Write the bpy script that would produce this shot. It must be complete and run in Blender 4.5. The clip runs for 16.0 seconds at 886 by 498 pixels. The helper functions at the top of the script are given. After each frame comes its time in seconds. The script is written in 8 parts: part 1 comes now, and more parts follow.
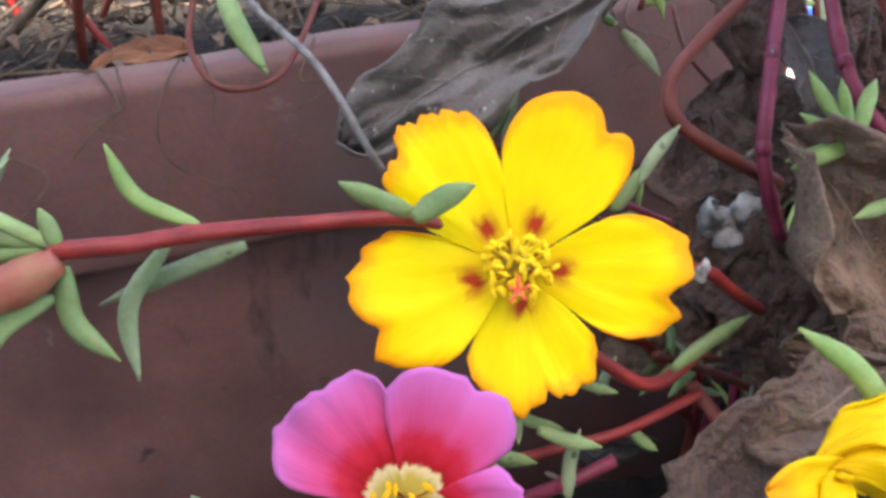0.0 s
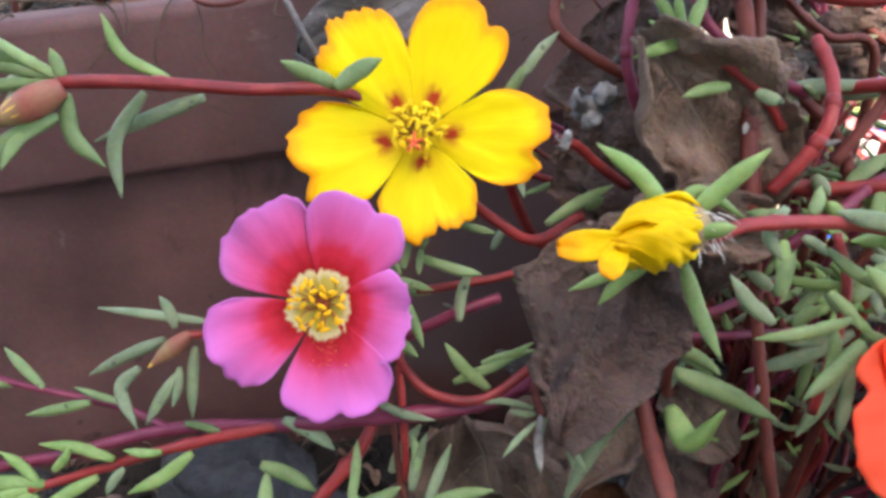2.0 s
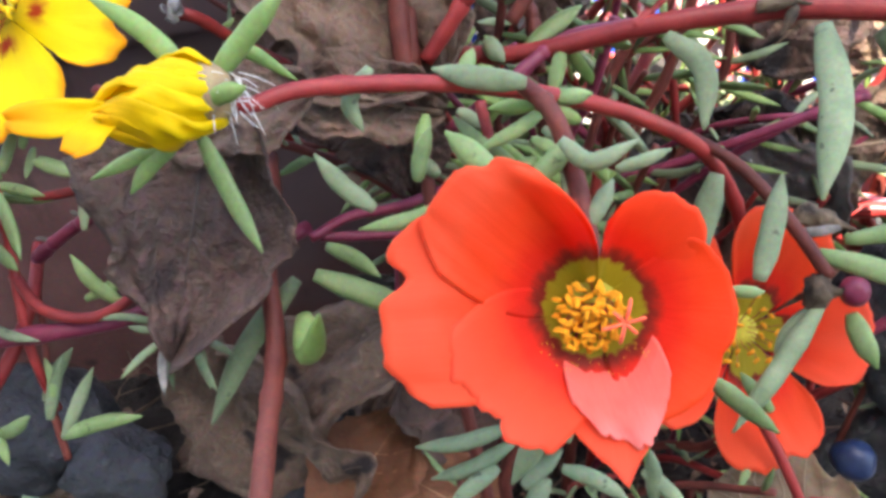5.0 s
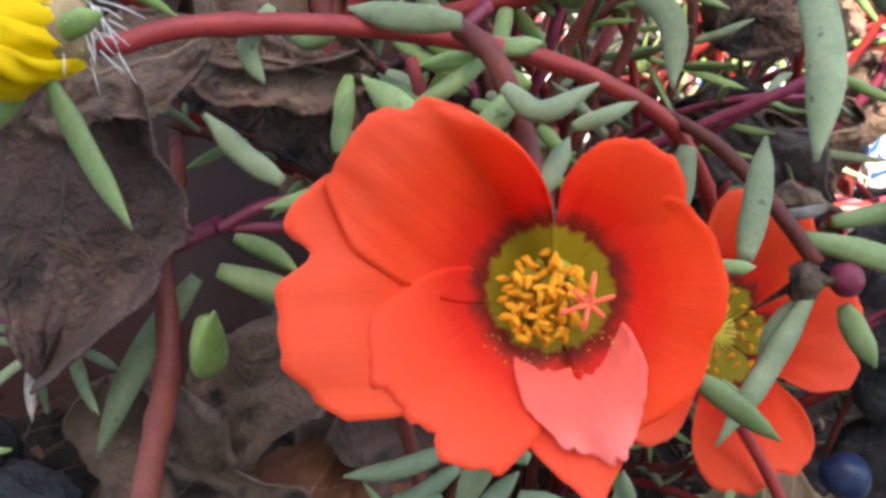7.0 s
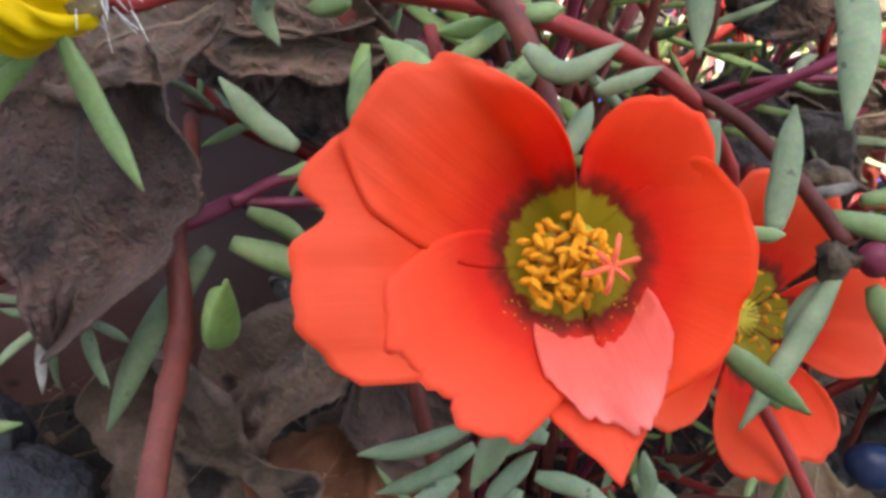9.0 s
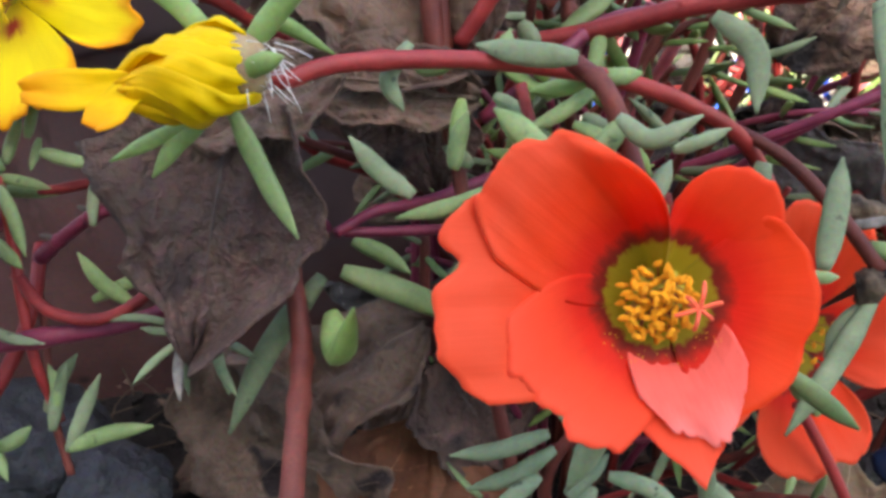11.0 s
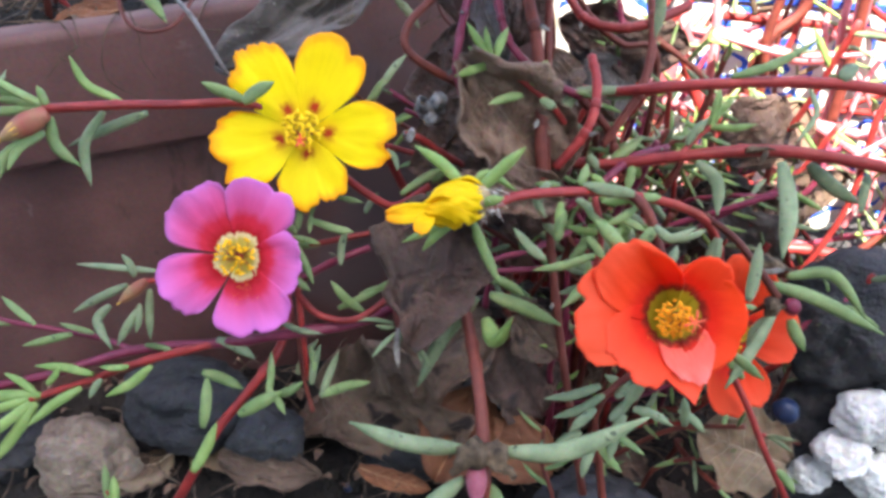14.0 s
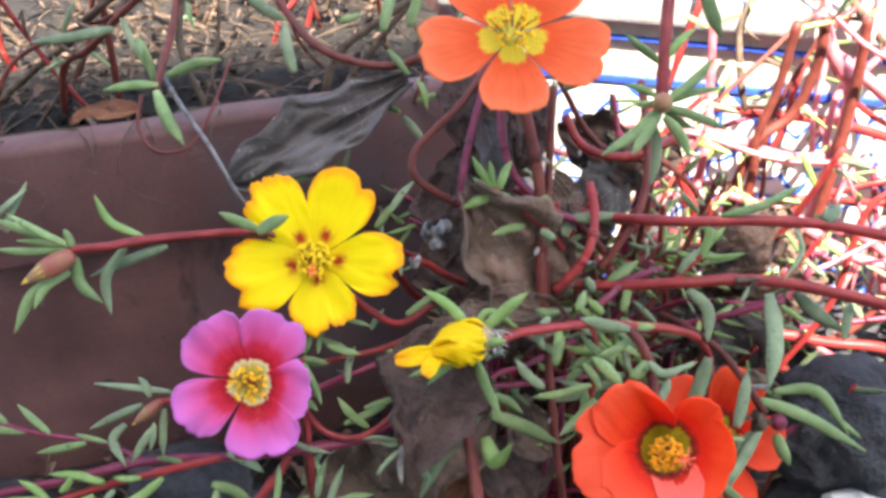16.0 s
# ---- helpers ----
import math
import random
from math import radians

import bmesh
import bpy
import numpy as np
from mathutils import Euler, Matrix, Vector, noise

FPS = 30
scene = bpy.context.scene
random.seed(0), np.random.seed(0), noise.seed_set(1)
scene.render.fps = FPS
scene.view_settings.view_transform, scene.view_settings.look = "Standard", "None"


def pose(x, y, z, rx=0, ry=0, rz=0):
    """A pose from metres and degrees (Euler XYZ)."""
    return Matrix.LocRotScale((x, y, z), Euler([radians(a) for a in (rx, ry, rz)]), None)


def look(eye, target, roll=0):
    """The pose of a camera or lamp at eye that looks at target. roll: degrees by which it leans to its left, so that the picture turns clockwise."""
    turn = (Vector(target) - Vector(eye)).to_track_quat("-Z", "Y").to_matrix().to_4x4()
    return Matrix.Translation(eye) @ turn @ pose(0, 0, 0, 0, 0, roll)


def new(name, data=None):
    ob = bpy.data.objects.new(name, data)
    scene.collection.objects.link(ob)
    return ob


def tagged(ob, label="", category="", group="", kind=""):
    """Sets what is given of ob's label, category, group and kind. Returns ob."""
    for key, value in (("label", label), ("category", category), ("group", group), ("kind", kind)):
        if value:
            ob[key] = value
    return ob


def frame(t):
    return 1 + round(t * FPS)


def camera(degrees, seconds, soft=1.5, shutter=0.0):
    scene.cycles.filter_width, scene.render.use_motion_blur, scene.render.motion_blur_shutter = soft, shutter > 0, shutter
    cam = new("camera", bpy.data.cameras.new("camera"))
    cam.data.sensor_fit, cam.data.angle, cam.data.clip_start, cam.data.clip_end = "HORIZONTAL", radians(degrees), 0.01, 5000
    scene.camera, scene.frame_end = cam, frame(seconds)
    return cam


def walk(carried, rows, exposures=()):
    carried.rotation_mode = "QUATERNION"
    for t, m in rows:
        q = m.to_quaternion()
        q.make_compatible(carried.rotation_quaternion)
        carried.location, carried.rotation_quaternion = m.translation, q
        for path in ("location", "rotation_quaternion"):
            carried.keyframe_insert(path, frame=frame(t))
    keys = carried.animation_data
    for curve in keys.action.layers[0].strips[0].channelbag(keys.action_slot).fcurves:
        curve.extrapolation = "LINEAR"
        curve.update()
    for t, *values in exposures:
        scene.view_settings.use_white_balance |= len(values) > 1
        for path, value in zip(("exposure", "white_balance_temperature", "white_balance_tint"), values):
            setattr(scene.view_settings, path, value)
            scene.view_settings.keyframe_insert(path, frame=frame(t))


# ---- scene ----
# ---------------------------------------------------------------- camera
cam = camera(62, 16.0, soft=3.4)
PATH = [
    (0.0, pose(-0.0404, -0.1051, 0.2057, 58.57, -2.45, 4.37)),
    (0.5, pose(-0.0429, -0.1056, 0.2070, 58.16, -3.00, 4.17)),
    (1.0, pose(-0.0391, -0.1240, 0.2099, 59.17, -3.40, 4.73)),
    (1.5, pose(-0.0277, -0.1380, 0.2099, 59.83, -2.77, 5.71)),
    (2.0, pose(-0.0172, -0.1437, 0.1976, 60.12, -2.95, 6.45)),
    (2.5, pose(-0.0138, -0.1469, 0.1951, 58.96, -3.52, 5.66)),
    (3.0, pose(-0.0014, -0.1473, 0.1946, 58.63, -3.33, 5.15)),
    (3.5, pose(0.0124, -0.1455, 0.1974, 56.07, -2.81, 3.89)),
    (4.0, pose(0.0246, -0.1463, 0.2002, 55.64, -1.78, 4.26)),
    (4.5, pose(0.0310, -0.1359, 0.1920, 55.05, -1.98, 4.00)),
    (5.0, pose(0.0522, -0.1235, 0.1825, 55.36, 0.70, 7.05)),
    (5.2, pose(0.0580, -0.1230, 0.1793, 55.84, 0.93, 6.90)),
    (7.3, pose(0.0536, -0.1106, 0.1628, 58.32, -0.20, 3.90)),
    (7.5, pose(0.0526, -0.1114, 0.1606, 58.57, -0.17, 4.73)),
    (8.0, pose(0.0510, -0.1118, 0.1620, 58.05, -0.25, 4.78)),
    (8.2, pose(0.0546, -0.1118, 0.1620, 58.11, 0.04, 5.20)),
    (10.3, pose(0.0525, -0.1107, 0.1640, 57.82, 0.07, 4.99)),
    (10.5, pose(0.0499, -0.1111, 0.1649, 57.78, -0.05, 4.98)),
    (11.0, pose(0.0438, -0.1212, 0.1747, 57.19, 0.29, 5.85)),
    (11.5, pose(0.0420, -0.1299, 0.1883, 55.26, -0.25, 5.40)),
    (12.0, pose(0.0330, -0.1445, 0.1994, 56.06, -0.96, 4.10)),
    (12.5, pose(0.0216, -0.1633, 0.2095, 55.96, -1.77, 3.07)),
    (13.0, pose(0.0078, -0.1903, 0.2221, 56.95, -3.23, 1.85)),
    (13.5, pose(0.0027, -0.1921, 0.2275, 56.49, -3.48, 1.76)),
    (14.0, pose(0.0034, -0.1914, 0.2321, 56.24, -3.74, 2.01)),
    (14.5, pose(-0.0005, -0.1907, 0.2386, 56.26, -3.98, 2.09)),
    (15.0, pose(0.0016, -0.1859, 0.2511, 55.81, -4.20, 2.12)),
    (15.5, pose(-0.0026, -0.1792, 0.2605, 56.07, -4.51, 1.89)),
    (16.0, pose(-0.0028, -0.1827, 0.2623, 57.35, -4.83, 1.88)),
]
walk(cam, PATH, [(0.0, 2.88, 7400, 10), (0.5, 2.80, 7400, 10), (1.0, 2.64, 7350, 10), (1.5, 2.74, 7300, 10), (2.5, 2.93, 7250, 10), (3.5, 2.96, 7200, 10), (5.0, 3.03, 7100, 10), (7.3, 2.69, 7200, 10), (10.5, 2.68, 7200, 10), (11.5, 2.69, 7200, 10), (13.0, 2.85, 6850, 9), (16.0, 2.73, 6900, 9)])

# ---------------------------------------------------------------- world and sun
SUN_EL, SUN_AZ = radians(62), radians(-8)      # height, and turn from -y towards +x
world = bpy.data.worlds.new("sky")
scene.world = world
world.use_nodes = True
wn, wl = world.node_tree.nodes, world.node_tree.links
sky = wn.new("ShaderNodeTexSky")
sky.sky_type = "NISHITA"
sky.sun_disc = False
sky.sun_elevation = SUN_EL
sky.sun_rotation = radians(180) + SUN_AZ
sky.air_density, sky.dust_density, sky.ozone_density = 1.0, 1.5, 1.0
wl.new(sky.outputs["Color"], wn["Background"].inputs["Color"])
wn["Background"].inputs["Strength"].default_value = 0.13
sun = new("sun", bpy.data.lights.new("sun", "SUN"))
sun.data.energy, sun.data.angle, sun.data.color = 5.0, radians(0.53), (1.0, 0.95, 0.87)
to_sun = Vector((math.sin(SUN_AZ) * math.cos(SUN_EL), -math.cos(SUN_AZ) * math.cos(SUN_EL), math.sin(SUN_EL)))
sun.matrix_world = look(to_sun * 5, (0, 0, 0))

# ---------------------------------------------------------------- helpers for meshes


def root_of(ob):
    while ob.parent:
        ob = ob.parent
    return ob


def part(name, bm, material, parent=None, label="", smooth=True):
    """Links a bmesh, given in the world's coordinates, as one mesh under a thing or a part."""
    if parent:
        bm.transform(root_of(parent).matrix_basis.inverted())
    bmesh.ops.recalc_face_normals(bm, faces=bm.faces)
    me = bpy.data.meshes.new(name)
    bm.to_mesh(me)
    bm.free()
    me.materials.append(material)
    if smooth:
        for p in me.polygons:
            p.use_smooth = True
    ob = new(name, me)
    ob.parent = parent
    if label:
        tagged(ob, label)
    return ob


def thing(name, at, label, category, group="", kind=""):
    ob = new(name)
    ob.empty_display_size = 0.01
    ob.matrix_basis = Matrix.Translation(at)
    return tagged(ob, label, category, group, kind)


def spline(pts, n):
    """n + 1 points along a smooth line through pts."""
    p = [Vector(q) for q in pts]
    p = [p[0] * 2 - p[1]] + p + [p[-1] * 2 - p[-2]]
    out = []
    for i in range(n + 1):
        s = i / n * (len(p) - 3)
        k = min(int(s), len(p) - 4)
        t = s - k
        a, b, c, d = p[k:k + 4]
        out.append(0.5 * (2 * b + (c - a) * t + (2 * a - 5 * b + 4 * c - d) * t * t + (3 * b - a - 3 * c + d) * t ** 3))
    return out


def tube(bm, line, radii, seg=8, flat=1.0, side=None):
    """Rings along a line; flat squeezes them towards side."""
    n = len(line)
    u = Vector(side) if side else None
    rings = []
    for i, p in enumerate(line):
        d = (line[min(i + 1, n - 1)] - line[max(i - 1, 0)]).normalized()
        if u is None:
            u = d.orthogonal()
        u = (u - d * u.dot(d)).normalized()
        w = d.cross(u)
        r = radii[i]
        rings.append([bm.verts.new(p + u * (math.cos(a) * r * flat) + w * (math.sin(a) * r))
                      for a in (2 * math.pi * k / seg for k in range(seg))])
    for a, b in zip(rings, rings[1:]):
        for k in range(seg):
            bm.faces.new((a[k], a[(k + 1) % seg], b[(k + 1) % seg], b[k]))
    bm.faces.new(rings[0][::-1])
    bm.faces.new(rings[-1])
    return bm


def stem_mesh(pts, r0, r1, knots=0, seed=0, seg=9):
    rnd = random.Random(seed)
    n = max(10, len(pts) * 6)
    line = spline(pts, n)
    radii = []
    for i in range(n + 1):
        k = i / n
        r = r0 + (r1 - r0) * k
        r *= 1 + 0.06 * noise.noise(Vector((i * 0.35, seed * 3.1, 0)))
        radii.append(r)
    for _ in range(knots):
        radii[rnd.randrange(1, n)] *= 1.22
    return tube(bmesh.new(), line, radii, seg)


def leaf_mesh(base, tip, width, bend=(0, 0, 0), side=None, fat=0.62, seed=0):
    """A fleshy, nearly round leaf that tapers at both ends."""
    a, b = Vector(base), Vector(tip)
    mid = (a + b) / 2 + Vector(bend)
    line = spline([a, mid, b], 14)
    radii = []
    for i in range(15):
        u = i / 14
        f = 0.80 * (0.52 + 0.48 * min(1, u / 0.25) ** 0.8) * (1 if u < 0.55 else max(0.0, 1 - ((u - 0.55) / 0.455) ** 2.0))
        f *= 1 + 0.05 * noise.noise(Vector((u * 5, seed * 1.7, 4)))
        radii.append(max(width * 0.5 * f, width * 0.05))
    toward = Vector(side) if side else Vector((0.0, -0.8, 0.6))
    return tube(bmesh.new(), line, radii, 10, fat, toward)


# ---------------------------------------------------------------- materials


def nodes_of(name):
    m = bpy.data.materials.new(name)
    m.use_nodes = True
    nt = m.node_tree
    return m, nt.nodes, nt.links, nt.nodes["Principled BSDF"]


def ramp(n, stops, mode="LINEAR"):
    r = n.new("ShaderNodeValToRGB")
    r.color_ramp.interpolation = mode
    el = r.color_ramp.elements
    while len(el) < len(stops):
        el.new(0.5)
    for e, (p, c) in zip(el, stops):
        e.position, e.color = p, (*c, 1)
    return r


def noise_tex(n, l, scale, detail=4.0, rough=0.55, coord="Object", vec=None):
    t = n.new("ShaderNodeTexNoise")
    t.inputs["Scale"].default_value, t.inputs["Detail"].default_value, t.inputs["Roughness"].default_value = scale, detail, rough
    if vec is None:
        c = n.new("ShaderNodeTexCoord")
        vec = c.outputs[coord]
    l.new(vec, t.inputs["Vector"])
    return t


def blend(n, l, kind, fac, a, b):
    m = n.new("ShaderNodeMix")
    m.data_type, m.blend_type = "RGBA", kind
    for sock, v in ((m.inputs[0], fac), (m.inputs[6], a), (m.inputs[7], b)):
        if isinstance(v, (int, float)):
            sock.default_value = v
        elif isinstance(v, tuple):
            sock.default_value = (*v, 1)
        else:
            l.new(v, sock)
    return m.outputs[2]


def bump(n, l, bsdf, height, strength=0.3, dist=0.001):
    b = n.new("ShaderNodeBump")
    b.inputs["Strength"].default_value, b.inputs["Distance"].default_value = strength, dist
    l.new(height, b.inputs["Height"])
    l.new(b.outputs["Normal"], bsdf.inputs["Normal"])


def through_light(n, l, bsdf, color, amount):
    """Lets a share of the light through a thin leaf or petal."""
    out = n["Material Output"]
    tr = n.new("ShaderNodeBsdfTranslucent")
    l.new(color, tr.inputs["Color"])
    mx = n.new("ShaderNodeMixShader")
    mx.inputs[0].default_value = amount
    l.new(bsdf.outputs[0], mx.inputs[1])
    l.new(tr.outputs[0], mx.inputs[2])
    l.new(mx.outputs[0], out.inputs["Surface"])


def mottled(name, dark, light, big=60.0, fine=900.0, rough=0.6, relief=0.4, dist=0.0006, vary=0.25, spots=None):
    """Two scales of colour, fine relief, and a little difference from piece to piece."""
    m, n, l, b = nodes_of(name)
    t1, t2 = noise_tex(n, l, big, 5), noise_tex(n, l, fine, 3)
    r = ramp(n, [(0.3, dark), (0.7, light)])
    l.new(t1.outputs["Fac"], r.inputs["Fac"])
    c = blend(n, l, "OVERLAY", 0.45, r.outputs["Color"], t2.outputs["Color"])
    g = n.new("ShaderNodeHueSaturation")
    g.inputs["Saturation"].default_value = 1.0
    info = n.new("ShaderNodeObjectInfo")
    mr = n.new("ShaderNodeMapRange")
    mr.inputs["To Min"].default_value, mr.inputs["To Max"].default_value = 1 - vary, 1 + vary
    l.new(info.outputs["Random"], mr.inputs["Value"])
    l.new(mr.outputs["Result"], g.inputs["Value"])
    l.new(blend(n, l, "MIX", 0.25, c, r.outputs["Color"]), g.inputs["Color"])
    col = g.outputs["Color"]
    if spots:
        t3 = noise_tex(n, l, spots[1], 2)
        rs = ramp(n, [(spots[2], (0, 0, 0)), (spots[2] + 0.06, (1, 1, 1))])
        l.new(t3.outputs["Fac"], rs.inputs["Fac"])
        col = blend(n, l, "MIX", rs.outputs["Color"], col, spots[0])
    l.new(col, b.inputs["Base Color"])
    b.inputs["Roughness"].default_value = rough
    b.inputs["Specular IOR Level"].default_value = 0.3
    hm = n.new("ShaderNodeMath")
    hm.operation = "ADD"
    l.new(t1.outputs["Fac"], hm.inputs[0])
    l.new(t2.outputs["Fac"], hm.inputs[1])
    bump(n, l, b, hm.outputs[0], relief, dist)
    return m, n, l, b, col


M = {}
m_, n_, l_, b_, c_ = mottled("succulent_green", (0.105, 0.160, 0.052), (0.225, 0.300, 0.125), 120, 1500, 0.5, 0.25, 0.0003, 0.22,
                             ((0.06, 0.085, 0.035), 420, 0.69))
b_.inputs["Subsurface Weight"].default_value = 0.15
b_.inputs["Subsurface Radius"].default_value = (0.002, 0.003, 0.001)
b_.inputs["Subsurface Scale"].default_value = 0.5
M["leaf"] = m_
M["leaf_grey"] = mottled("succulent_greyish_green", (0.115, 0.155, 0.078), (0.240, 0.285, 0.160), 150, 1500, 0.55, 0.3, 0.0003, 0.2,
                         ((0.07, 0.085, 0.05), 380, 0.66))[0]
M["leaf_fresh"] = mottled("succulent_fresh_green", (0.130, 0.215, 0.052), (0.25, 0.345, 0.112), 150, 1500, 0.45, 0.2, 0.0003, 0.1)[0]
M["stem_red"] = mottled("stem_red", (0.187, 0.017, 0.017), (0.323, 0.0382, 0.034), 160, 1400, 0.42, 0.25, 0.0003, 0.2)[0]
M["stem_magenta"] = mottled("stem_magenta", (0.14, 0.014, 0.034), (0.24, 0.040, 0.075), 160, 1400, 0.4, 0.25, 0.0003, 0.15)[0]
M["stem_brown"] = mottled("stem_brown", (0.085, 0.017, 0.012), (0.165, 0.038, 0.026), 160, 1400, 0.55, 0.35, 0.0004, 0.2)[0]
# pink stem with the glare of strong sun put into its pale colour
M["stem_sun_pink"] = mottled("stem_sun_pink", (0.42, 0.08, 0.10), (0.70, 0.24, 0.26), 130, 1200, 0.4, 0.25, 0.0003, 0.25)[0]
M["twig"] = mottled("grey_twig", (0.10, 0.085, 0.08), (0.27, 0.24, 0.23), 300, 2200, 0.8, 0.5, 0.0004)[0]
m_, n_, l_, b_, c_ = mottled("painted_clay", (0.098, 0.047, 0.044), (0.200, 0.096, 0.086), 24, 700, 0.62, 0.3, 0.0004, 0.0, ((0.05, 0.03, 0.03), 70, 0.68))
tc_ = n_.new("ShaderNodeTexCoord")
for turn_, size_, tint_, cut_ in ((25, (14, 130, 90), (0.34, 0.24, 0.22), 0.70), (-50, (120, 20, 70), (0.30, 0.22, 0.20), 0.72), (70, (9, 9, 9), (0.13, 0.095, 0.10), 0.56), (10, (60, 60, 22), (0.045, 0.030, 0.028), 0.64)):
    mp_ = n_.new("ShaderNodeMapping")
    mp_.inputs["Rotation"].default_value = (0, radians(turn_), 0)
    mp_.inputs["Scale"].default_value = size_
    l_.new(tc_.outputs["Object"], mp_.inputs["Vector"])
    q_ = noise_tex(n_, l_, 1.0, 4, 0.62, vec=mp_.outputs["Vector"])
    r_ = ramp(n_, [(cut_, (0, 0, 0)), (cut_ + 0.10, (0.75, 0.75, 0.75))])
    l_.new(q_.outputs["Fac"], r_.inputs["Fac"])
    c_ = blend(n_, l_, "MIX", r_.outputs["Color"], c_, tint_)
l_.new(c_, b_.inputs["Base Color"])
M["clay"] = m_
M["soil"] = mottled("dark_soil", (0.0112, 0.0096, 0.0088), (0.044, 0.0352, 0.0304), 60, 700, 0.95, 1.0, 0.003, 0.2)[0]
M["rock_dark"] = mottled("dark_rock", (0.019, 0.019, 0.022), (0.068, 0.065, 0.069), 45, 500, 0.85, 0.9, 0.002, 0.2)[0]
M["rock_tan"] = mottled("tan_rock", (0.12, 0.075, 0.052), (0.42, 0.31, 0.235), 70, 600, 0.9, 0.9, 0.002, 0.1)[0]
# very pale colour that stands for patches of sun on dark rock
M["rock_sun_patch"] = mottled("sun_patch_rock", (0.55, 0.52, 0.50), (0.85, 0.83, 0.80), 60, 500, 0.8, 0.8, 0.002, 0.1)[0]
M["shade_wall"] = mottled("wall_plaster", (0.55, 0.52, 0.47), (0.66, 0.62, 0.57), 3, 60, 0.9, 0.4, 0.002, 0)[0]
m_, n_, l_, b_, c_ = mottled("dry_leaf_brown", (0.065, 0.039, 0.028), (0.235, 0.148, 0.104), 55, 800, 0.75, 0.85, 0.0014, 0.12, ((0.045, 0.03, 0.028), 60, 0.62))
M["dry_brown"] = m_
M["dry_dark"] = mottled("dry_leaf_dark", (0.042, 0.025, 0.021), (0.165, 0.098, 0.076), 48, 700, 0.75, 0.9, 0.0016, 0.1, ((0.024, 0.02, 0.022), 40, 0.60))[0]
M["dry_grey"] = mottled("dry_leaf_grey", (0.0638, 0.0525, 0.0488), (0.15, 0.1312, 0.1237), 55, 900, 0.8, 0.7, 0.0008, 0.1, ((0.35, 0.32, 0.30), 500, 0.68))[0]
M["dry_orange"] = mottled("dry_leaf_orange", (0.115, 0.038, 0.018), (0.26, 0.105, 0.05), 60, 900, 0.7, 0.5, 0.0006, 0.1)[0]
M["dry_tan"] = mottled("dry_leaf_tan", (0.145, 0.094, 0.056), (0.265, 0.188, 0.122), 60, 900, 0.8, 0.5, 0.0006, 0.1)[0]
M["pebble_blue"] = mottled("blue_pebble", (0.007, 0.013, 0.040), (0.020, 0.035, 0.085), 160, 900, 0.35, 0.3, 0.0004, 0.2)[0]
M["capsule"] = mottled("capsule_grey", (0.02, 0.02, 0.022), (0.30, 0.29, 0.29), 260, 1800, 0.45, 0.6, 0.0005, 0.2)[0]
M["husk"] = mottled("dry_husk", (0.06, 0.05, 0.042), (0.30, 0.27, 0.24), 300, 2500, 0.7, 0.6, 0.0005, 0.2)[0]
M["husk_brown"] = mottled("brown_husk", (0.018, 0.012, 0.008), (0.17, 0.115, 0.07), 300, 2500, 0.8, 0.8, 0.0006, 0.2)[0]
M["root"] = mottled("dry_root", (0.05, 0.032, 0.022), (0.17, 0.115, 0.08), 200, 1500, 0.85, 0.3, 0.0003, 0.1)[0]
M["hair"] = mottled("white_hair", (0.55, 0.52, 0.48), (0.75, 0.72, 0.68), 300, 2500, 0.6, 0.1, 0.0001, 0.1)[0]


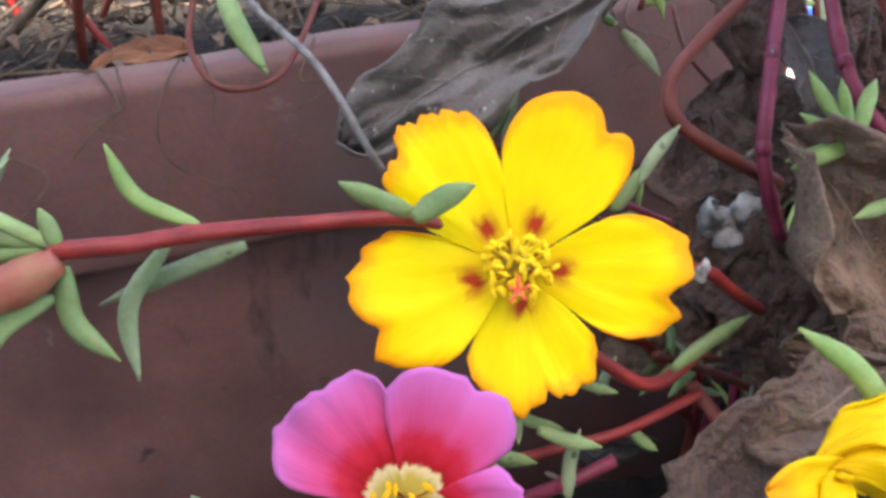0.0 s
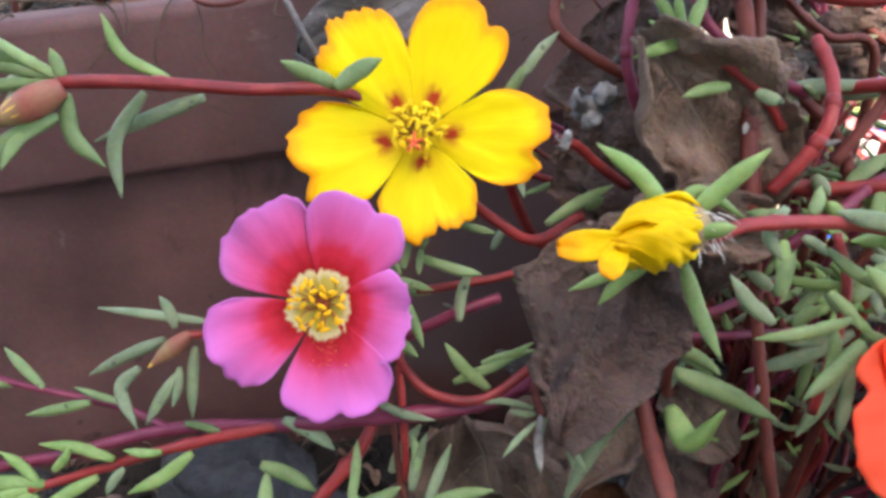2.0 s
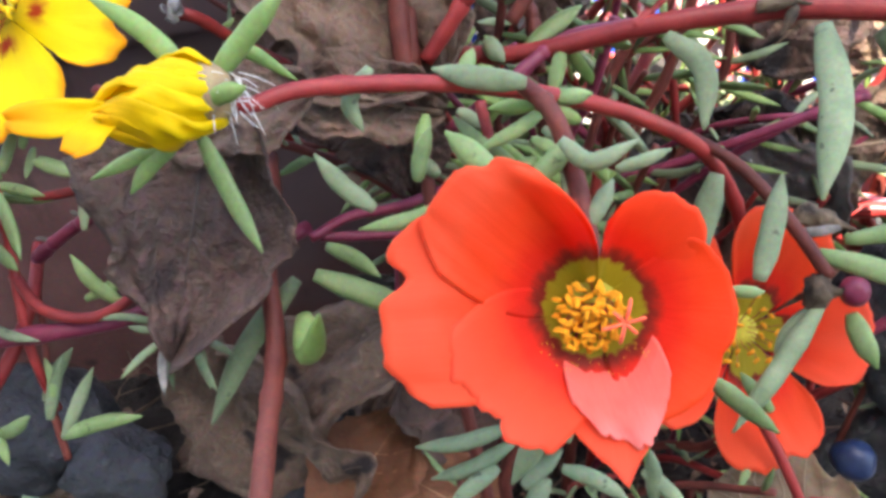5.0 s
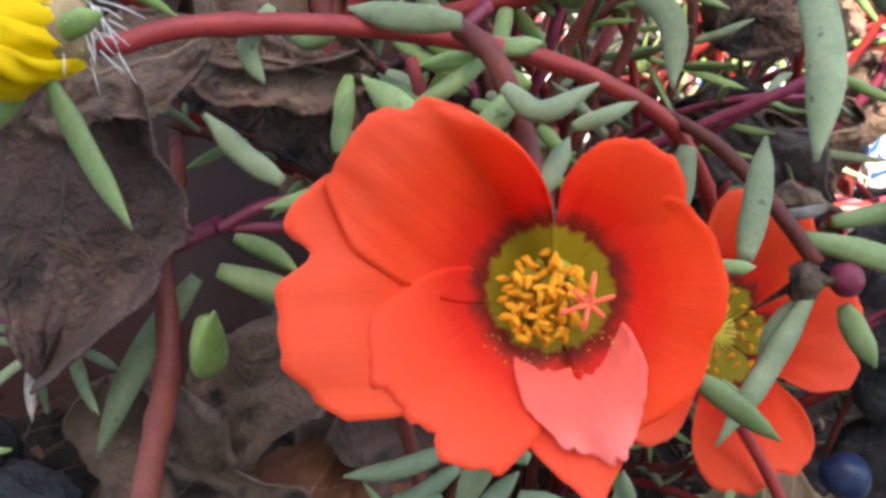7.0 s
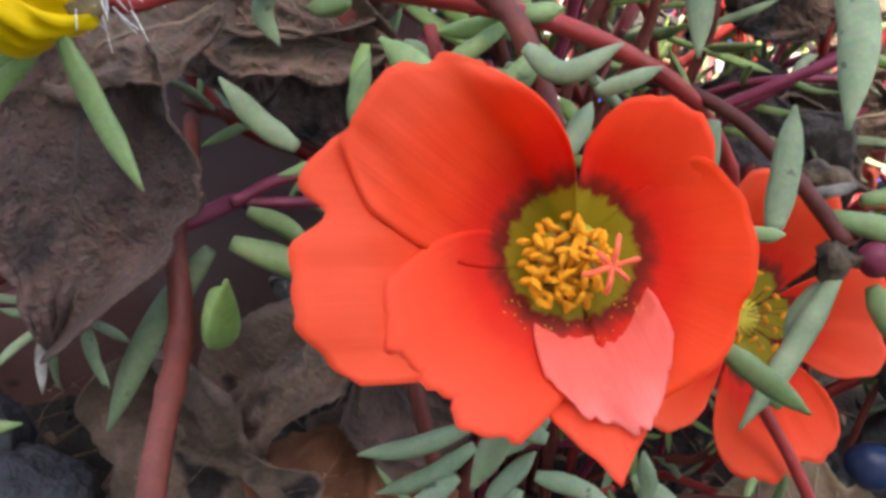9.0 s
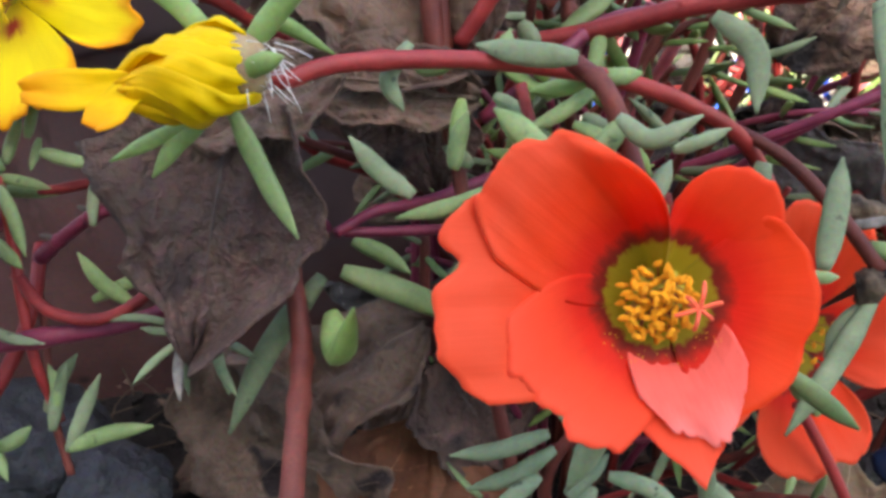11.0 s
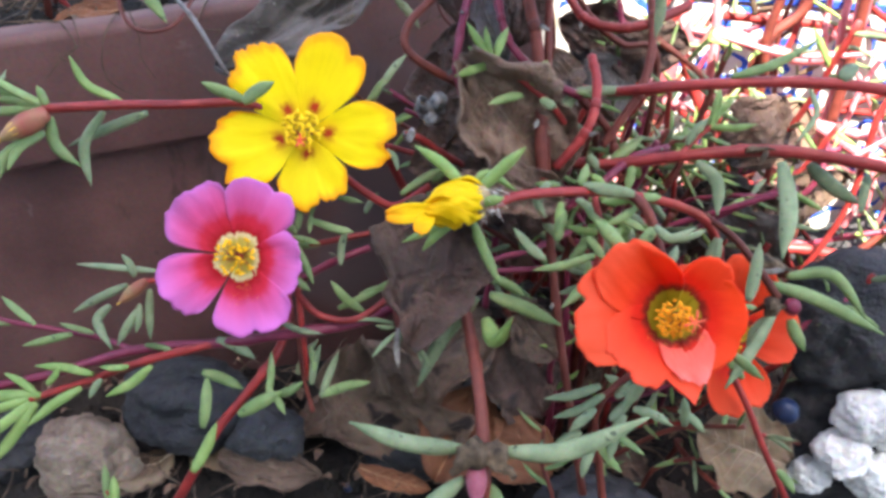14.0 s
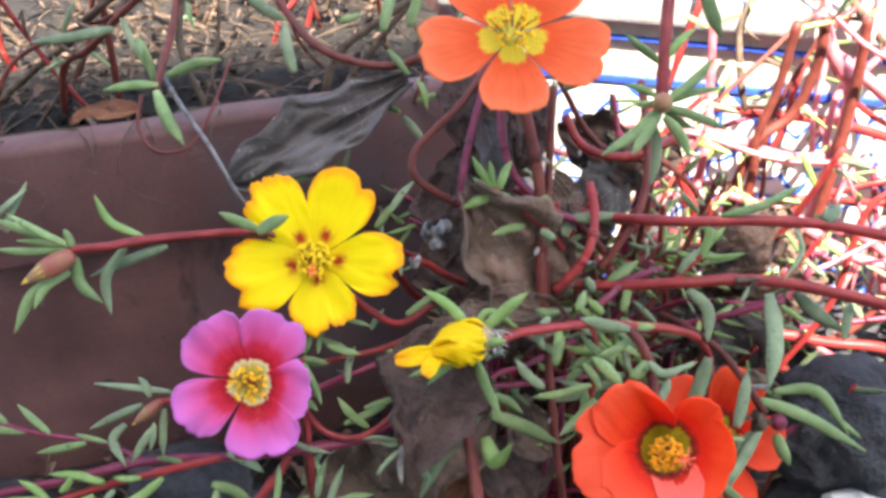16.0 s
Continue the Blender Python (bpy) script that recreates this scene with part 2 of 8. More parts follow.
def petal_material(name, stops, rim, spot=None, spot_range=(0.2, 0.38), amount=0.35, streak=0.35, spot_wide=0.55, gloss=0.2, rim_from=0.89, vary=0.06, bloom=0.25, shift=None):
    """Pigment along the petal (v of its map: 0 at the throat, 1 at the rim), fine veins, and a coloured blotch near the throat."""
    m, n, l, b = nodes_of(name)
    uv = n.new("ShaderNodeUVMap")
    sep = n.new("ShaderNodeSeparateXYZ")
    l.new(uv.outputs["UV"], sep.inputs[0])
    wob = noise_tex(n, l, 9.0, 3, 0.6, vec=uv.outputs["UV"])
    add = n.new("ShaderNodeMath")
    add.operation = "MULTIPLY_ADD"
    l.new(wob.outputs["Fac"], add.inputs[0])
    add.inputs[1].default_value = 0.12
    sub = n.new("ShaderNodeMath")
    sub.operation = "SUBTRACT"
    l.new(sep.outputs["Y"], sub.inputs[0])
    sub.inputs[1].default_value = 0.06
    l.new(sub.outputs[0], add.inputs[2])
    r = ramp(n, stops, "EASE")
    l.new(add.outputs[0], r.inputs["Fac"])
    col = r.outputs["Color"]
    # veins that run along the petal
    mp = n.new("ShaderNodeMapping")
    mp.inputs["Scale"].default_value = (34, 2.2, 1)
    l.new(uv.outputs["UV"], mp.inputs["Vector"])
    vein = noise_tex(n, l, 1.0, 3, 0.6, vec=mp.outputs["Vector"])
    vr = ramp(n, [(0.3, (1 - streak,) * 3), (0.62, (1.0,) * 3)])
    l.new(vein.outputs["Fac"], vr.inputs["Fac"])
    col = blend(n, l, "MULTIPLY", 0.5, col, vr.outputs["Color"])
    # coloured rim
    rr = ramp(n, [(rim_from, (0, 0, 0)), (1.0, (1, 1, 1))])
    l.new(add.outputs[0], rr.inputs["Fac"])
    col = blend(n, l, "MIX", rr.outputs["Color"], col, rim)
    if spot:
        ax = n.new("ShaderNodeMath")
        ax.operation = "SUBTRACT"
        l.new(sep.outputs["X"], ax.inputs[0])
        ax.inputs[1].default_value = 0.5
        ab = n.new("ShaderNodeMath")
        ab.operation = "ABSOLUTE"
        l.new(ax.outputs[0], ab.inputs[0])
        ra = ramp(n, [(0.10 * spot_wide, (1, 1, 1)), (0.42 * spot_wide, (0, 0, 0))])
        l.new(ab.outputs[0], ra.inputs["Fac"])
        a, c = spot_range
        rb = ramp(n, [(max(a - 0.05, 0), (0, 0, 0)), (a + 0.02, (1, 1, 1)), (c - 0.03, (1, 1, 1)), (c + 0.06, (0, 0, 0))])
        l.new(add.outputs[0], rb.inputs["Fac"])
        k = blend(n, l, "MULTIPLY", 1.0, ra.outputs["Color"], rb.outputs["Color"])
        col = blend(n, l, "MIX", k, col, spot)
    # soft clouds of paler and deeper pigment, and a difference from petal to petal
    info = n.new("ShaderNodeObjectInfo")
    cloud = noise_tex(n, l, 150.0, 3, 0.55)
    cr = ramp(n, [(0.32, (0.90, 0.88, 0.90)), (0.68, (1.0, 1.0, 1.0))])
    l.new(cloud.outputs["Fac"], cr.inputs["Fac"])
    col = blend(n, l, "MULTIPLY", 0.45, col, cr.outputs["Color"])
    if shift:
        pick = n.new("ShaderNodeMath")
        pick.operation = "MULTIPLY"
        l.new(info.outputs["Random"], pick.inputs[0])
        far = ramp(n, [(0.5, (0, 0, 0)), (1.0, (1, 1, 1))])
        l.new(sep.outputs["Y"], far.inputs["Fac"])
        l.new(far.outputs["Color"], pick.inputs[1])
        col = blend(n, l, "MIX", pick.outputs[0], col, shift)
    hs = n.new("ShaderNodeHueSaturation")
    mr = n.new("ShaderNodeMapRange")
    mr.inputs["To Min"].default_value, mr.inputs["To Max"].default_value = 1 - vary, 1 + vary
    l.new(info.outputs["Random"], mr.inputs["Value"])
    l.new(mr.outputs["Result"], hs.inputs["Value"])
    l.new(col, hs.inputs["Color"])
    col = hs.outputs["Color"]
    l.new(col, b.inputs["Base Color"])
    b.inputs["Roughness"].default_value = 0.55
    b.inputs["Specular IOR Level"].default_value = gloss
    b.inputs["Sheen Weight"].default_value, b.inputs["Sheen Roughness"].default_value = bloom, 0.4
    bump(n, l, b, vein.outputs["Fac"], 0.35, 0.0003)
    through_light(n, l, b, col, amount)
    return m


M["petal_yellow"] = petal_material("petal_yellow", [(0.0, (0.74, 0.58, 0.03)), (0.2, (0.95, 0.68, 0.006)), (0.5, (1.0, 0.80, 0.006)), (0.8, (1.0, 0.78, 0.006)), (1.0, (1.0, 0.60, 0.005))],
                                   (0.98, 0.38, 0.008), (0.50, 0.045, 0.008), (0.19, 0.285), amount=0.30, streak=0.10, spot_wide=0.75, gloss=0.2, rim_from=0.88, bloom=0.05, vary=0.02)
M["petal_pink"] = petal_material("petal_pink", [(0.0, (0.55, 0.40, 0.06)), (0.15, (0.62, 0.46, 0.08)), (0.25, (0.80, 0.66, 0.34)), (0.29, (0.46, 0.008, 0.014)), (0.44, (0.62, 0.020, 0.05)), (0.64, (0.72, 0.075, 0.22)), (1.0, (0.74, 0.16, 0.43))],
                                 (0.60, 0.17, 0.50), amount=0.28, streak=0.16, vary=0.05, bloom=0.08, shift=(0.66, 0.17, 0.52))
M["petal_orange"] = petal_material("petal_orange", [(0.0, (0.50, 0.40, 0.02)), (0.29, (0.48, 0.36, 0.015)), (0.33, (0.30, 0.02, 0.008)), (0.43, (0.92, 0.022, 0.004)), (0.70, (1.0, 0.075, 0.009)), (1.0, (1.0, 0.115, 0.030))],
                                   (1.0, 0.13, 0.045), amount=0.48, streak=0.08, gloss=0.3, bloom=0.08, vary=0.03, shift=(0.99, 0.12, 0.055))
M["petal_flap"] = petal_material("petal_flap", [(0.0, (0.88, 0.10, 0.06)), (0.55, (0.92, 0.14, 0.10)), (0.85, (0.96, 0.22, 0.18)), (1.0, (0.97, 0.25, 0.21))],
                                 (0.97, 0.26, 0.20), amount=0.25, streak=0.12)
M["petal_coral"] = petal_material("petal_coral", [(0.0, (0.80, 0.62, 0.03)), (0.30, (0.82, 0.60, 0.04)), (0.36, (0.84, 0.10, 0.015)), (0.7, (0.92, 0.15, 0.04)), (1.0, (0.96, 0.20, 0.08))],
                                  (0.90, 0.22, 0.07))
M["anther"] = mottled("anther_yellow", (0.88, 0.52, 0.01), (1.0, 0.72, 0.02), 900, 3000, 0.7, 0.5, 0.0002, 0.1)[0]
M["anther_orange"] = mottled("anther_orange", (0.85, 0.27, 0.008), (0.98, 0.44, 0.015), 900, 3000, 0.7, 0.5, 0.0002, 0.1)[0]
M["anther_pale"] = mottled("anther_golden", (0.90, 0.42, 0.005), (1.0, 0.58, 0.010), 900, 3000, 0.7, 0.5, 0.0002, 0.1)[0]
M["filament"] = mottled("filament_red", (0.28, 0.03, 0.02), (0.45, 0.10, 0.03), 900, 3000, 0.6, 0.2, 0.0001, 0.1)[0]
M["pistil_pink"] = mottled("pistil_pink", (0.80, 0.08, 0.03), (0.92, 0.16, 0.075), 900, 3000, 0.6, 0.2, 0.0001, 0.1)[0]
M["throat"] = mottled("throat_yellow_green", (0.40, 0.34, 0.02), (0.60, 0.50, 0.06), 400, 2500, 0.6, 0.2, 0.0002, 0.1)[0]
M["bud_pink"] = mottled("bud_mauve", (0.24, 0.055, 0.085), (0.40, 0.13, 0.17), 200, 2000, 0.5, 0.25, 0.0002, 0.1)[0]
M["bud"] = mottled("bud_red", (0.26, 0.045, 0.045), (0.27, 0.20, 0.08), 110, 2000, 0.5, 0.25, 0.0002, 0.1)[0]

# ---------------------------------------------------------------- the setting


def box_bm(lo, hi, bev=0.0):
    bm = bmesh.new()
    bmesh.ops.create_cube(bm, size=1)
    for v in bm.verts:
        v.co = Vector([a + (b - a) * (c + 0.5) for a, b, c in zip(lo, hi, v.co)])
    if bev:
        bmesh.ops.bevel(bm, geom=bm.edges[:], offset=bev, segments=3, profile=0.5, affect="EDGES")
    return bm


def ground_sheet():
    bm = bmesh.new()
    n = 150
    ax = [math.sinh(7.6 * (i / n - 0.5) * 2) / math.sinh(7.6) * 60 for i in range(n + 1)]
    grid = []
    for y in ax:
        row = []
        for x in ax:
            d = math.hypot(x, y)
            near = math.exp(-(d / 0.6) ** 2)
            z = near * (0.006 * noise.noise(Vector((x * 45, y * 45, 0))) + 0.003 * noise.noise(Vector((x * 160, y * 160, 3)))) - 0.006
            row.append(bm.verts.new((x, y + 0.02, z)))
        grid.append(row)
    for a, b in zip(grid, grid[1:]):
        for k in range(n):
            bm.faces.new((a[k], a[k + 1], b[k + 1], b[k]))
    return tagged(part("ground", bm, M["soil"]), "dark crumbly garden soil", "ground", kind="structure")


ground_sheet()

# two unseen walls, added behind the camera to keep the near plants in shade
for name, lo, hi, turn in (("wall_south", (0.485, -1.42, -0.02), (6.5, -1.22, 2.815), -30), ("wall_west", (-6.0, -1.42, -0.02), (-0.5235, -1.22, 2.97), 16)):
    bm = box_bm(lo, hi, 0.004)
    bm.transform(pose(0, 0, 0, 0, 0, turn))
    tagged(part(name, bm, M["shade_wall"], smooth=False), "unseen plain plastered wall added to block the sun", "wall", kind="structure")

# planter: a thick-walled clay box with a raised band round its top
PL = Matrix.Translation((-0.09, 0.045, 0.157)) @ pose(0, 0, 0, 0, 0, 18) @ pose(0, 0, 0, 0, -7.5, 0)


def planter():
    ob = thing("planter", PL.translation, "reddish brown clay planter box with a raised rim band", "planter")
    x0, x1, y1 = -0.42, 0.132, 0.30

    def frame_bm(lo, hi, wall, z0, z1, bev):
        bm = bmesh.new()
        for a, b in (((lo[0], lo[1]), (hi[0], lo[1] + wall)), ((lo[0], hi[1] - wall), (hi[0], hi[1])),
                     ((lo[0], lo[1] + wall), (lo[0] + wall, hi[1] - wall)), ((hi[0] - wall, lo[1] + wall), (hi[0], hi[1] - wall))):
            t = box_bm((*a, z0), (*b, z1))
            me = bpy.data.meshes.new("t")
            t.to_mesh(me)
            t.free()
            bm.from_mesh(me)
            bpy.data.meshes.remove(me)
        bmesh.ops.remove_doubles(bm, verts=bm.verts, dist=1e-5)
        # drop the walls inside the joints, then round the edges
        seen = {}
        for f in bm.faces:
            seen.setdefault(tuple(sorted(v.index for v in f.verts)), []).append(f)
        dup = [f for fs in seen.values() if len(fs) > 1 for f in fs]
        bmesh.ops.delete(bm, geom=dup, context="FACES")
        sharp = [e for e in bm.edges if len(e.link_faces) == 2 and e.calc_face_angle(0) > 0.5]
        bmesh.ops.bevel(bm, geom=sharp, offset=bev, segments=4, profile=0.5, affect="EDGES")
        bmesh.ops.subdivide_edges(bm, edges=[e for e in bm.edges if e.calc_length() > 0.05], cuts=14, use_grid_fill=True)
        for v in bm.verts:
            k = noise.noise(v.co * 22) * 0.0012 + noise.noise(v.co * 90) * 0.0004
            v.co.y += k
            v.co.z += k * 0.8
        bm.transform(PL)
        return bm

    part("rim_band", frame_bm((x0, 0.0), (x1, y1), 0.011, -0.046, 0.0, 0.0035), M["clay"], ob)
    part("body", frame_bm((x0 + 0.007, 0.007), (x1 - 0.007, y1 - 0.007), 0.012, -0.21, -0.0445, 0.003), M["clay"], ob)
    bm = bmesh.new()
    nx, ny = 110, 60
    g = []
    for j in range(ny + 1):
        row = []
        for i in range(nx + 1):
            x, y = x0 + 0.010 + (x1 - x0 - 0.020) * i / nx, 0.010 + (y1 - 0.020) * j / ny
            z = -0.010 + 0.005 * noise.noise(Vector((x * 50, y * 50, 7))) + 0.003 * noise.noise(Vector((x * 170, y * 170, 1)))
            row.append(bm.verts.new((x, y, z)))
        g.append(row)
    for a, b in zip(g, g[1:]):
        for k in range(nx):
            bm.faces.new((a[k], a[k + 1], b[k + 1], b[k]))
    bm.transform(PL)
    part("soil", bm, M["soil"], ob, "dark dry potting soil")
    return ob


planter()

# ---------------------------------------------------------------- flowers


def facing(at, back, up):
    """A frame at a place, whose z looks along back and whose y is near up."""
    z = Vector(back).normalized()
    x = Vector(up).cross(z).normalized()
    y = z.cross(x)
    m = Matrix((x, y, z)).transposed().to_4x4()
    return Matrix.Translation(at) @ m


def petal_bm(F, ang, L, A=36, notch=0.1, fall=0.28, twist=0.02, seed=0, r0=0.0012, jag=0.03, ruffle=0.04, skew=0.0,
             half=0.0, cup=(0.10, 1.3), layer=0.0, roll=0.0, reach=0.0, corner=4.0, point=0.0, start=0.0):
    """One petal on the bowl z = cup; half: a blade of that half width in place of a fan; roll: lip that turns up along one edge."""
    bm = bmesh.new()
    uvl = bm.loops.layers.uv.new("UVMap")
    nu, nv = 22, 36
    ang, A = radians(ang), radians(A)
    grid, uvs = [], {}
    for i in range(nu + 1):
        u = i / nu
        row = []
        for j in range(nv + 1):
            v = 2 * j / nv - 1
            prof = 1 - notch * math.exp(-((v - skew) / 0.13) ** 2) - fall * abs(v) ** corner - point * abs(v)
            prof += 1.1 * jag * noise.noise(Vector((v * 2.4, seed * 5.3, 0))) + jag * noise.noise(Vector((v * 7, seed * 2.1, 2)))
            if jag > 0.035:
                prof -= 1.4 * jag * max(0.0, noise.noise(Vector((v * 13, seed * 3.7, 5))))
            if half:
                y = v * half * (1 - ((1 - u) * (1 - start)) ** 3.5)
                x = (start + (1 - start) * u) * L * prof
                th, r = ang + math.atan2(y, max(x, 1e-5)), max(r0, math.hypot(x, y))
            else:
                r = r0 + u * (L * prof - r0)
                th = ang + v * A * (0.97 + 0.07 * math.sin(math.pi * u ** 0.9))
            z = cup[0] * 0.02 * (r / 0.02) ** cup[1] + twist * v * u * L + layer * min(1.0, u * 3)
            z += ruffle * L * u * u * noise.noise(Vector((v * 1.9 + seed, u * 1.7, seed * 0.7)))
            z += 0.010 * L * u * noise.noise(Vector((v * 5 + seed, u * 4, seed)))
            e = max(0.0, (-v if roll > 0 else v) - 0.55) / 0.45
            z += abs(roll) * L * e * e * math.sin(math.pi * min(1.0, u * 1.05))
            p = bm.verts.new(F @ Vector((r * math.cos(th), r * math.sin(th), z)))
            uvs[p] = (v * 0.5 + 0.5, min(1.0, r / reach) if reach else u)
            row.append(p)
        grid.append(row)
    for a, b in zip(grid, grid[1:]):
        for k in range(nv):
            f = bm.faces.new((a[k], a[k + 1], b[k + 1], b[k]))
            for lp in f.loops:
                lp[uvl].uv = uvs[lp.vert]
    return bm


def petal(F, mat, parent, **k):
    ob = part("petal", petal_bm(F, **k), M[mat], parent)
    sm = ob.modifiers.new("thick", "SOLIDIFY")
    sm.thickness, sm.offset = 0.00028, 0
    return ob


def stamen_mesh(name, anther_mat, seed):
    rnd = random.Random(seed)
    bm = bmesh.new()
    bend = Vector((rnd.uniform(-0.12, 0.12), rnd.uniform(-0.12, 0.12), 0))
    line = spline([(0, 0, 0), Vector((0, 0, 0.5)) + bend, (0, 0, 1)], 5)
    tube(bm, line, [0.022] * 6, 5)
    k = len(bm.faces)
    sub = bmesh.new()
    bmesh.ops.create_icosphere(sub, subdivisions=2, radius=1)
    for v in sub.verts:
        v.co *= 1 + 0.5 * noise.noise(v.co * 1.7 + Vector((seed, 0, 0)))
        v.co = Vector((v.co.x * 0.17, v.co.y * 0.075, v.co.z * 0.07 + 1.0))
    me = bpy.data.meshes.new("t")
    sub.to_mesh(me)
    sub.free()
    bm.from_mesh(me)
    bpy.data.meshes.remove(me)
    out = bpy.data.meshes.new(name)
    bm.to_mesh(out)
    bm.free()
    out.materials.append(M["filament"])
    out.materials.append(M[anther_mat])
    for i, p in enumerate(out.polygons):
        p.material_index, p.use_smooth = int(i >= k), True
    return out


def stamens(parent, F, count, spread, height, anther_mat, seed, inner=0.1, size=1.0, offset=(0, 0)):
    rnd = random.Random(seed)
    kinds = [stamen_mesh("stamen", anther_mat, seed + q) for q in range(4)]
    inv = root_of(parent).matrix_basis.inverted()
    for i in range(count):
        r = spread * math.sqrt(inner + (1 - inner) * (i + 0.5) / count) * rnd.uniform(0.85, 1.1)
        a = i * 2.39996 + rnd.uniform(-0.25, 0.25)
        base = Vector((0.28 * r * math.cos(a), 0.28 * r * math.sin(a), 0))
        h = height * rnd.uniform(0.78, 1.1) * (1 - 0.2 * (r / spread) ** 2)
        top = Vector((r * math.cos(a) + offset[0], r * math.sin(a) + offset[1], h))
        d = top - base
        ln = d.length
        q = d.to_track_quat("Z", "Y").to_matrix().to_4x4() @ pose(0, 0, 0, 0, 0, rnd.uniform(0, 360))
        ob = new("stamen", kinds[i % 4])
        ob.parent = parent
        ob.matrix_basis = inv @ F @ Matrix.Translation(base) @ q @ Matrix.Diagonal((height * 1.0 * size, height * 1.0 * size, ln, 1))


def pistil(parent, F, top, arms, reach, mat):
    """A style that ends in a star of curled arms."""
    t = Vector(top)
    line = [F @ q for q in spline([(0, 0, 0), t * 0.55, t], 8)]
    ob = part("pistil", tube(bmesh.new(), line, [0.00028] * 9, 7), M[mat], parent, "pink pistil")
    for k in range(arms):
        a = 6.283 * k / arms + 0.3
        d = Vector((math.cos(a), math.sin(a), 0))
        pts = [t, t + d * reach * 0.5 + Vector((0, 0, 0.0005)), t + d * reach * (0.85 + 0.25 * math.sin(k * 2.3)) + Vector((0, 0, -0.0002 + 0.0006 * math.cos(k * 1.9)))]
        part("stigma_arm", tube(bmesh.new(), [F @ q for q in spline(pts, 8)], [0.00026] * 8 + [0.00014], 6), M[mat], ob)
    return ob


def dome(F, radius, height, mat, parent, name="throat", at=(0, 0, 0)):
    bm = bmesh.new()
    bmesh.ops.create_uvsphere(bm, u_segments=20, v_segments=12, radius=1)
    for v in bm.verts:
        k = 1 + 0.06 * noise.noise(v.co * 2.3)
        v.co = Vector((v.co.x * radius * k + at[0], v.co.y * radius * k + at[1], v.co.z * height + at[2]))
    bm.transform(F)
    return part(name, bm, M[mat], parent)


def pollen(parent, F, count, span, radii, cup, lift, seed):
    """Loose grains that have fallen on the petals."""
    rnd = random.Random(seed)
    bm = bmesh.new()
    for _ in range(count):
        a, r = radians(rnd.uniform(*span)), rnd.uniform(*radii)
        at = F @ Vector((r * math.cos(a), r * math.sin(a), cup[0] * 0.02 * (r / 0.02) ** cup[1] + lift))
        bmesh.ops.create_icosphere(bm, subdivisions=1, radius=rnd.uniform(0.00006, 0.00013), matrix=Matrix.Translation(at))
    return part("pollen", bm, M["anther_orange"], parent, "golden pollen grains")


def flower_yellow():
    C = (-0.0342, -0.0128, 0.1470)
    F = facing(C, (-0.038, -0.853, 0.521), (-0.118, 0.521, 0.845))
    ob = thing("moss_rose_flower", C, "open yellow moss rose flower with red blotches round its centre", "flower", "open flowers")
    for ang, L, A, notch, skew, jag, fall in ((124, 0.0262, 30, 0.10, 0.35, 0.050, 0.36), (63, 0.0262, 32, 0.10, -0.30, 0.020, 0.34), (-6, 0.0250, 33, 0.12, -0.20, 0.030, 0.38),
                                              (-82, 0.0206, 40, 0.07, 0.10, 0.050, 0.28), (196, 0.0250, 40, 0.12, 0.15, 0.050, 0.40)):
        petal(F, "petal_yellow", ob, ang=ang, L=L, A=A, notch=notch, skew=skew, jag=jag, seed=int(L * 1e5) % 97, fall=fall, corner=3.0, ruffle=0.08)
    dome(F, 0.0024, 0.0012, "throat", ob)
    stamens(ob, F, 58, 0.0054, 0.0056, "anther", 11, inner=0.02, size=0.98)
    pistil(ob, F, (0.0002, -0.0030, 0.0060), 5, 0.0020, "pistil_pink")
    part("stalk", stem_mesh([F @ Vector((0, 0, -0.0002)), F @ Vector((0.001, -0.002, -0.008)), F @ Vector((0.004, -0.003, -0.02))], 0.0022, 0.0016, seed=3), M["stem_red"], ob)
    return ob


def flower_pink():
    C = (-0.0468, -0.0378, 0.1230)
    F = facing(C, (0.007, -0.866, 0.499), (-0.120, 0.495, 0.861))
    ob = thing("moss_rose_flower", C, "open magenta pink moss rose flower with a cream centre", "flower", "open flowers")
    for ang, L, A, notch, skew, jag, fall, layer in ((131, 0.0208, 36, 0.04, -0.35, 0.030, 0.22, 0.0), (63, 0.0200, 36, 0.06, -0.15, 0.025, 0.20, 0.0003), (-13, 0.0163, 40, 0.05, 0.30, 0.040, 0.16, 0.0005),
                                                     (-79, 0.0205, 38, 0.06, -0.05, 0.035, 0.20, 0.0002), (205, 0.0213, 31, 0.05, 0.20, 0.030, 0.26, 0.0)):
        petal(F, "petal_pink", ob, ang=ang, L=L, A=A, notch=notch, skew=skew, jag=jag, seed=int(L * 1e5 + ang) % 89, fall=fall, corner=4.5, ruffle=0.13, layer=layer)
    dome(F, 0.0011, 0.0008, "filament", ob)
    stamens(ob, F, 28, 0.0054, 0.0056, "anther_pale", 31, inner=0.03, size=0.98)
    pollen(ob, F, 46, (-104, -66), (0.0055, 0.0125), (0.10, 1.3), 0.0004, 3)
    part("stalk", stem_mesh([F @ Vector((0, 0, -0.0002)), F @ Vector((0.001, -0.002, -0.008)), F @ Vector((0.004, -0.003, -0.02))], 0.0022, 0.0016, seed=4), M["stem_magenta"], ob)
    return ob


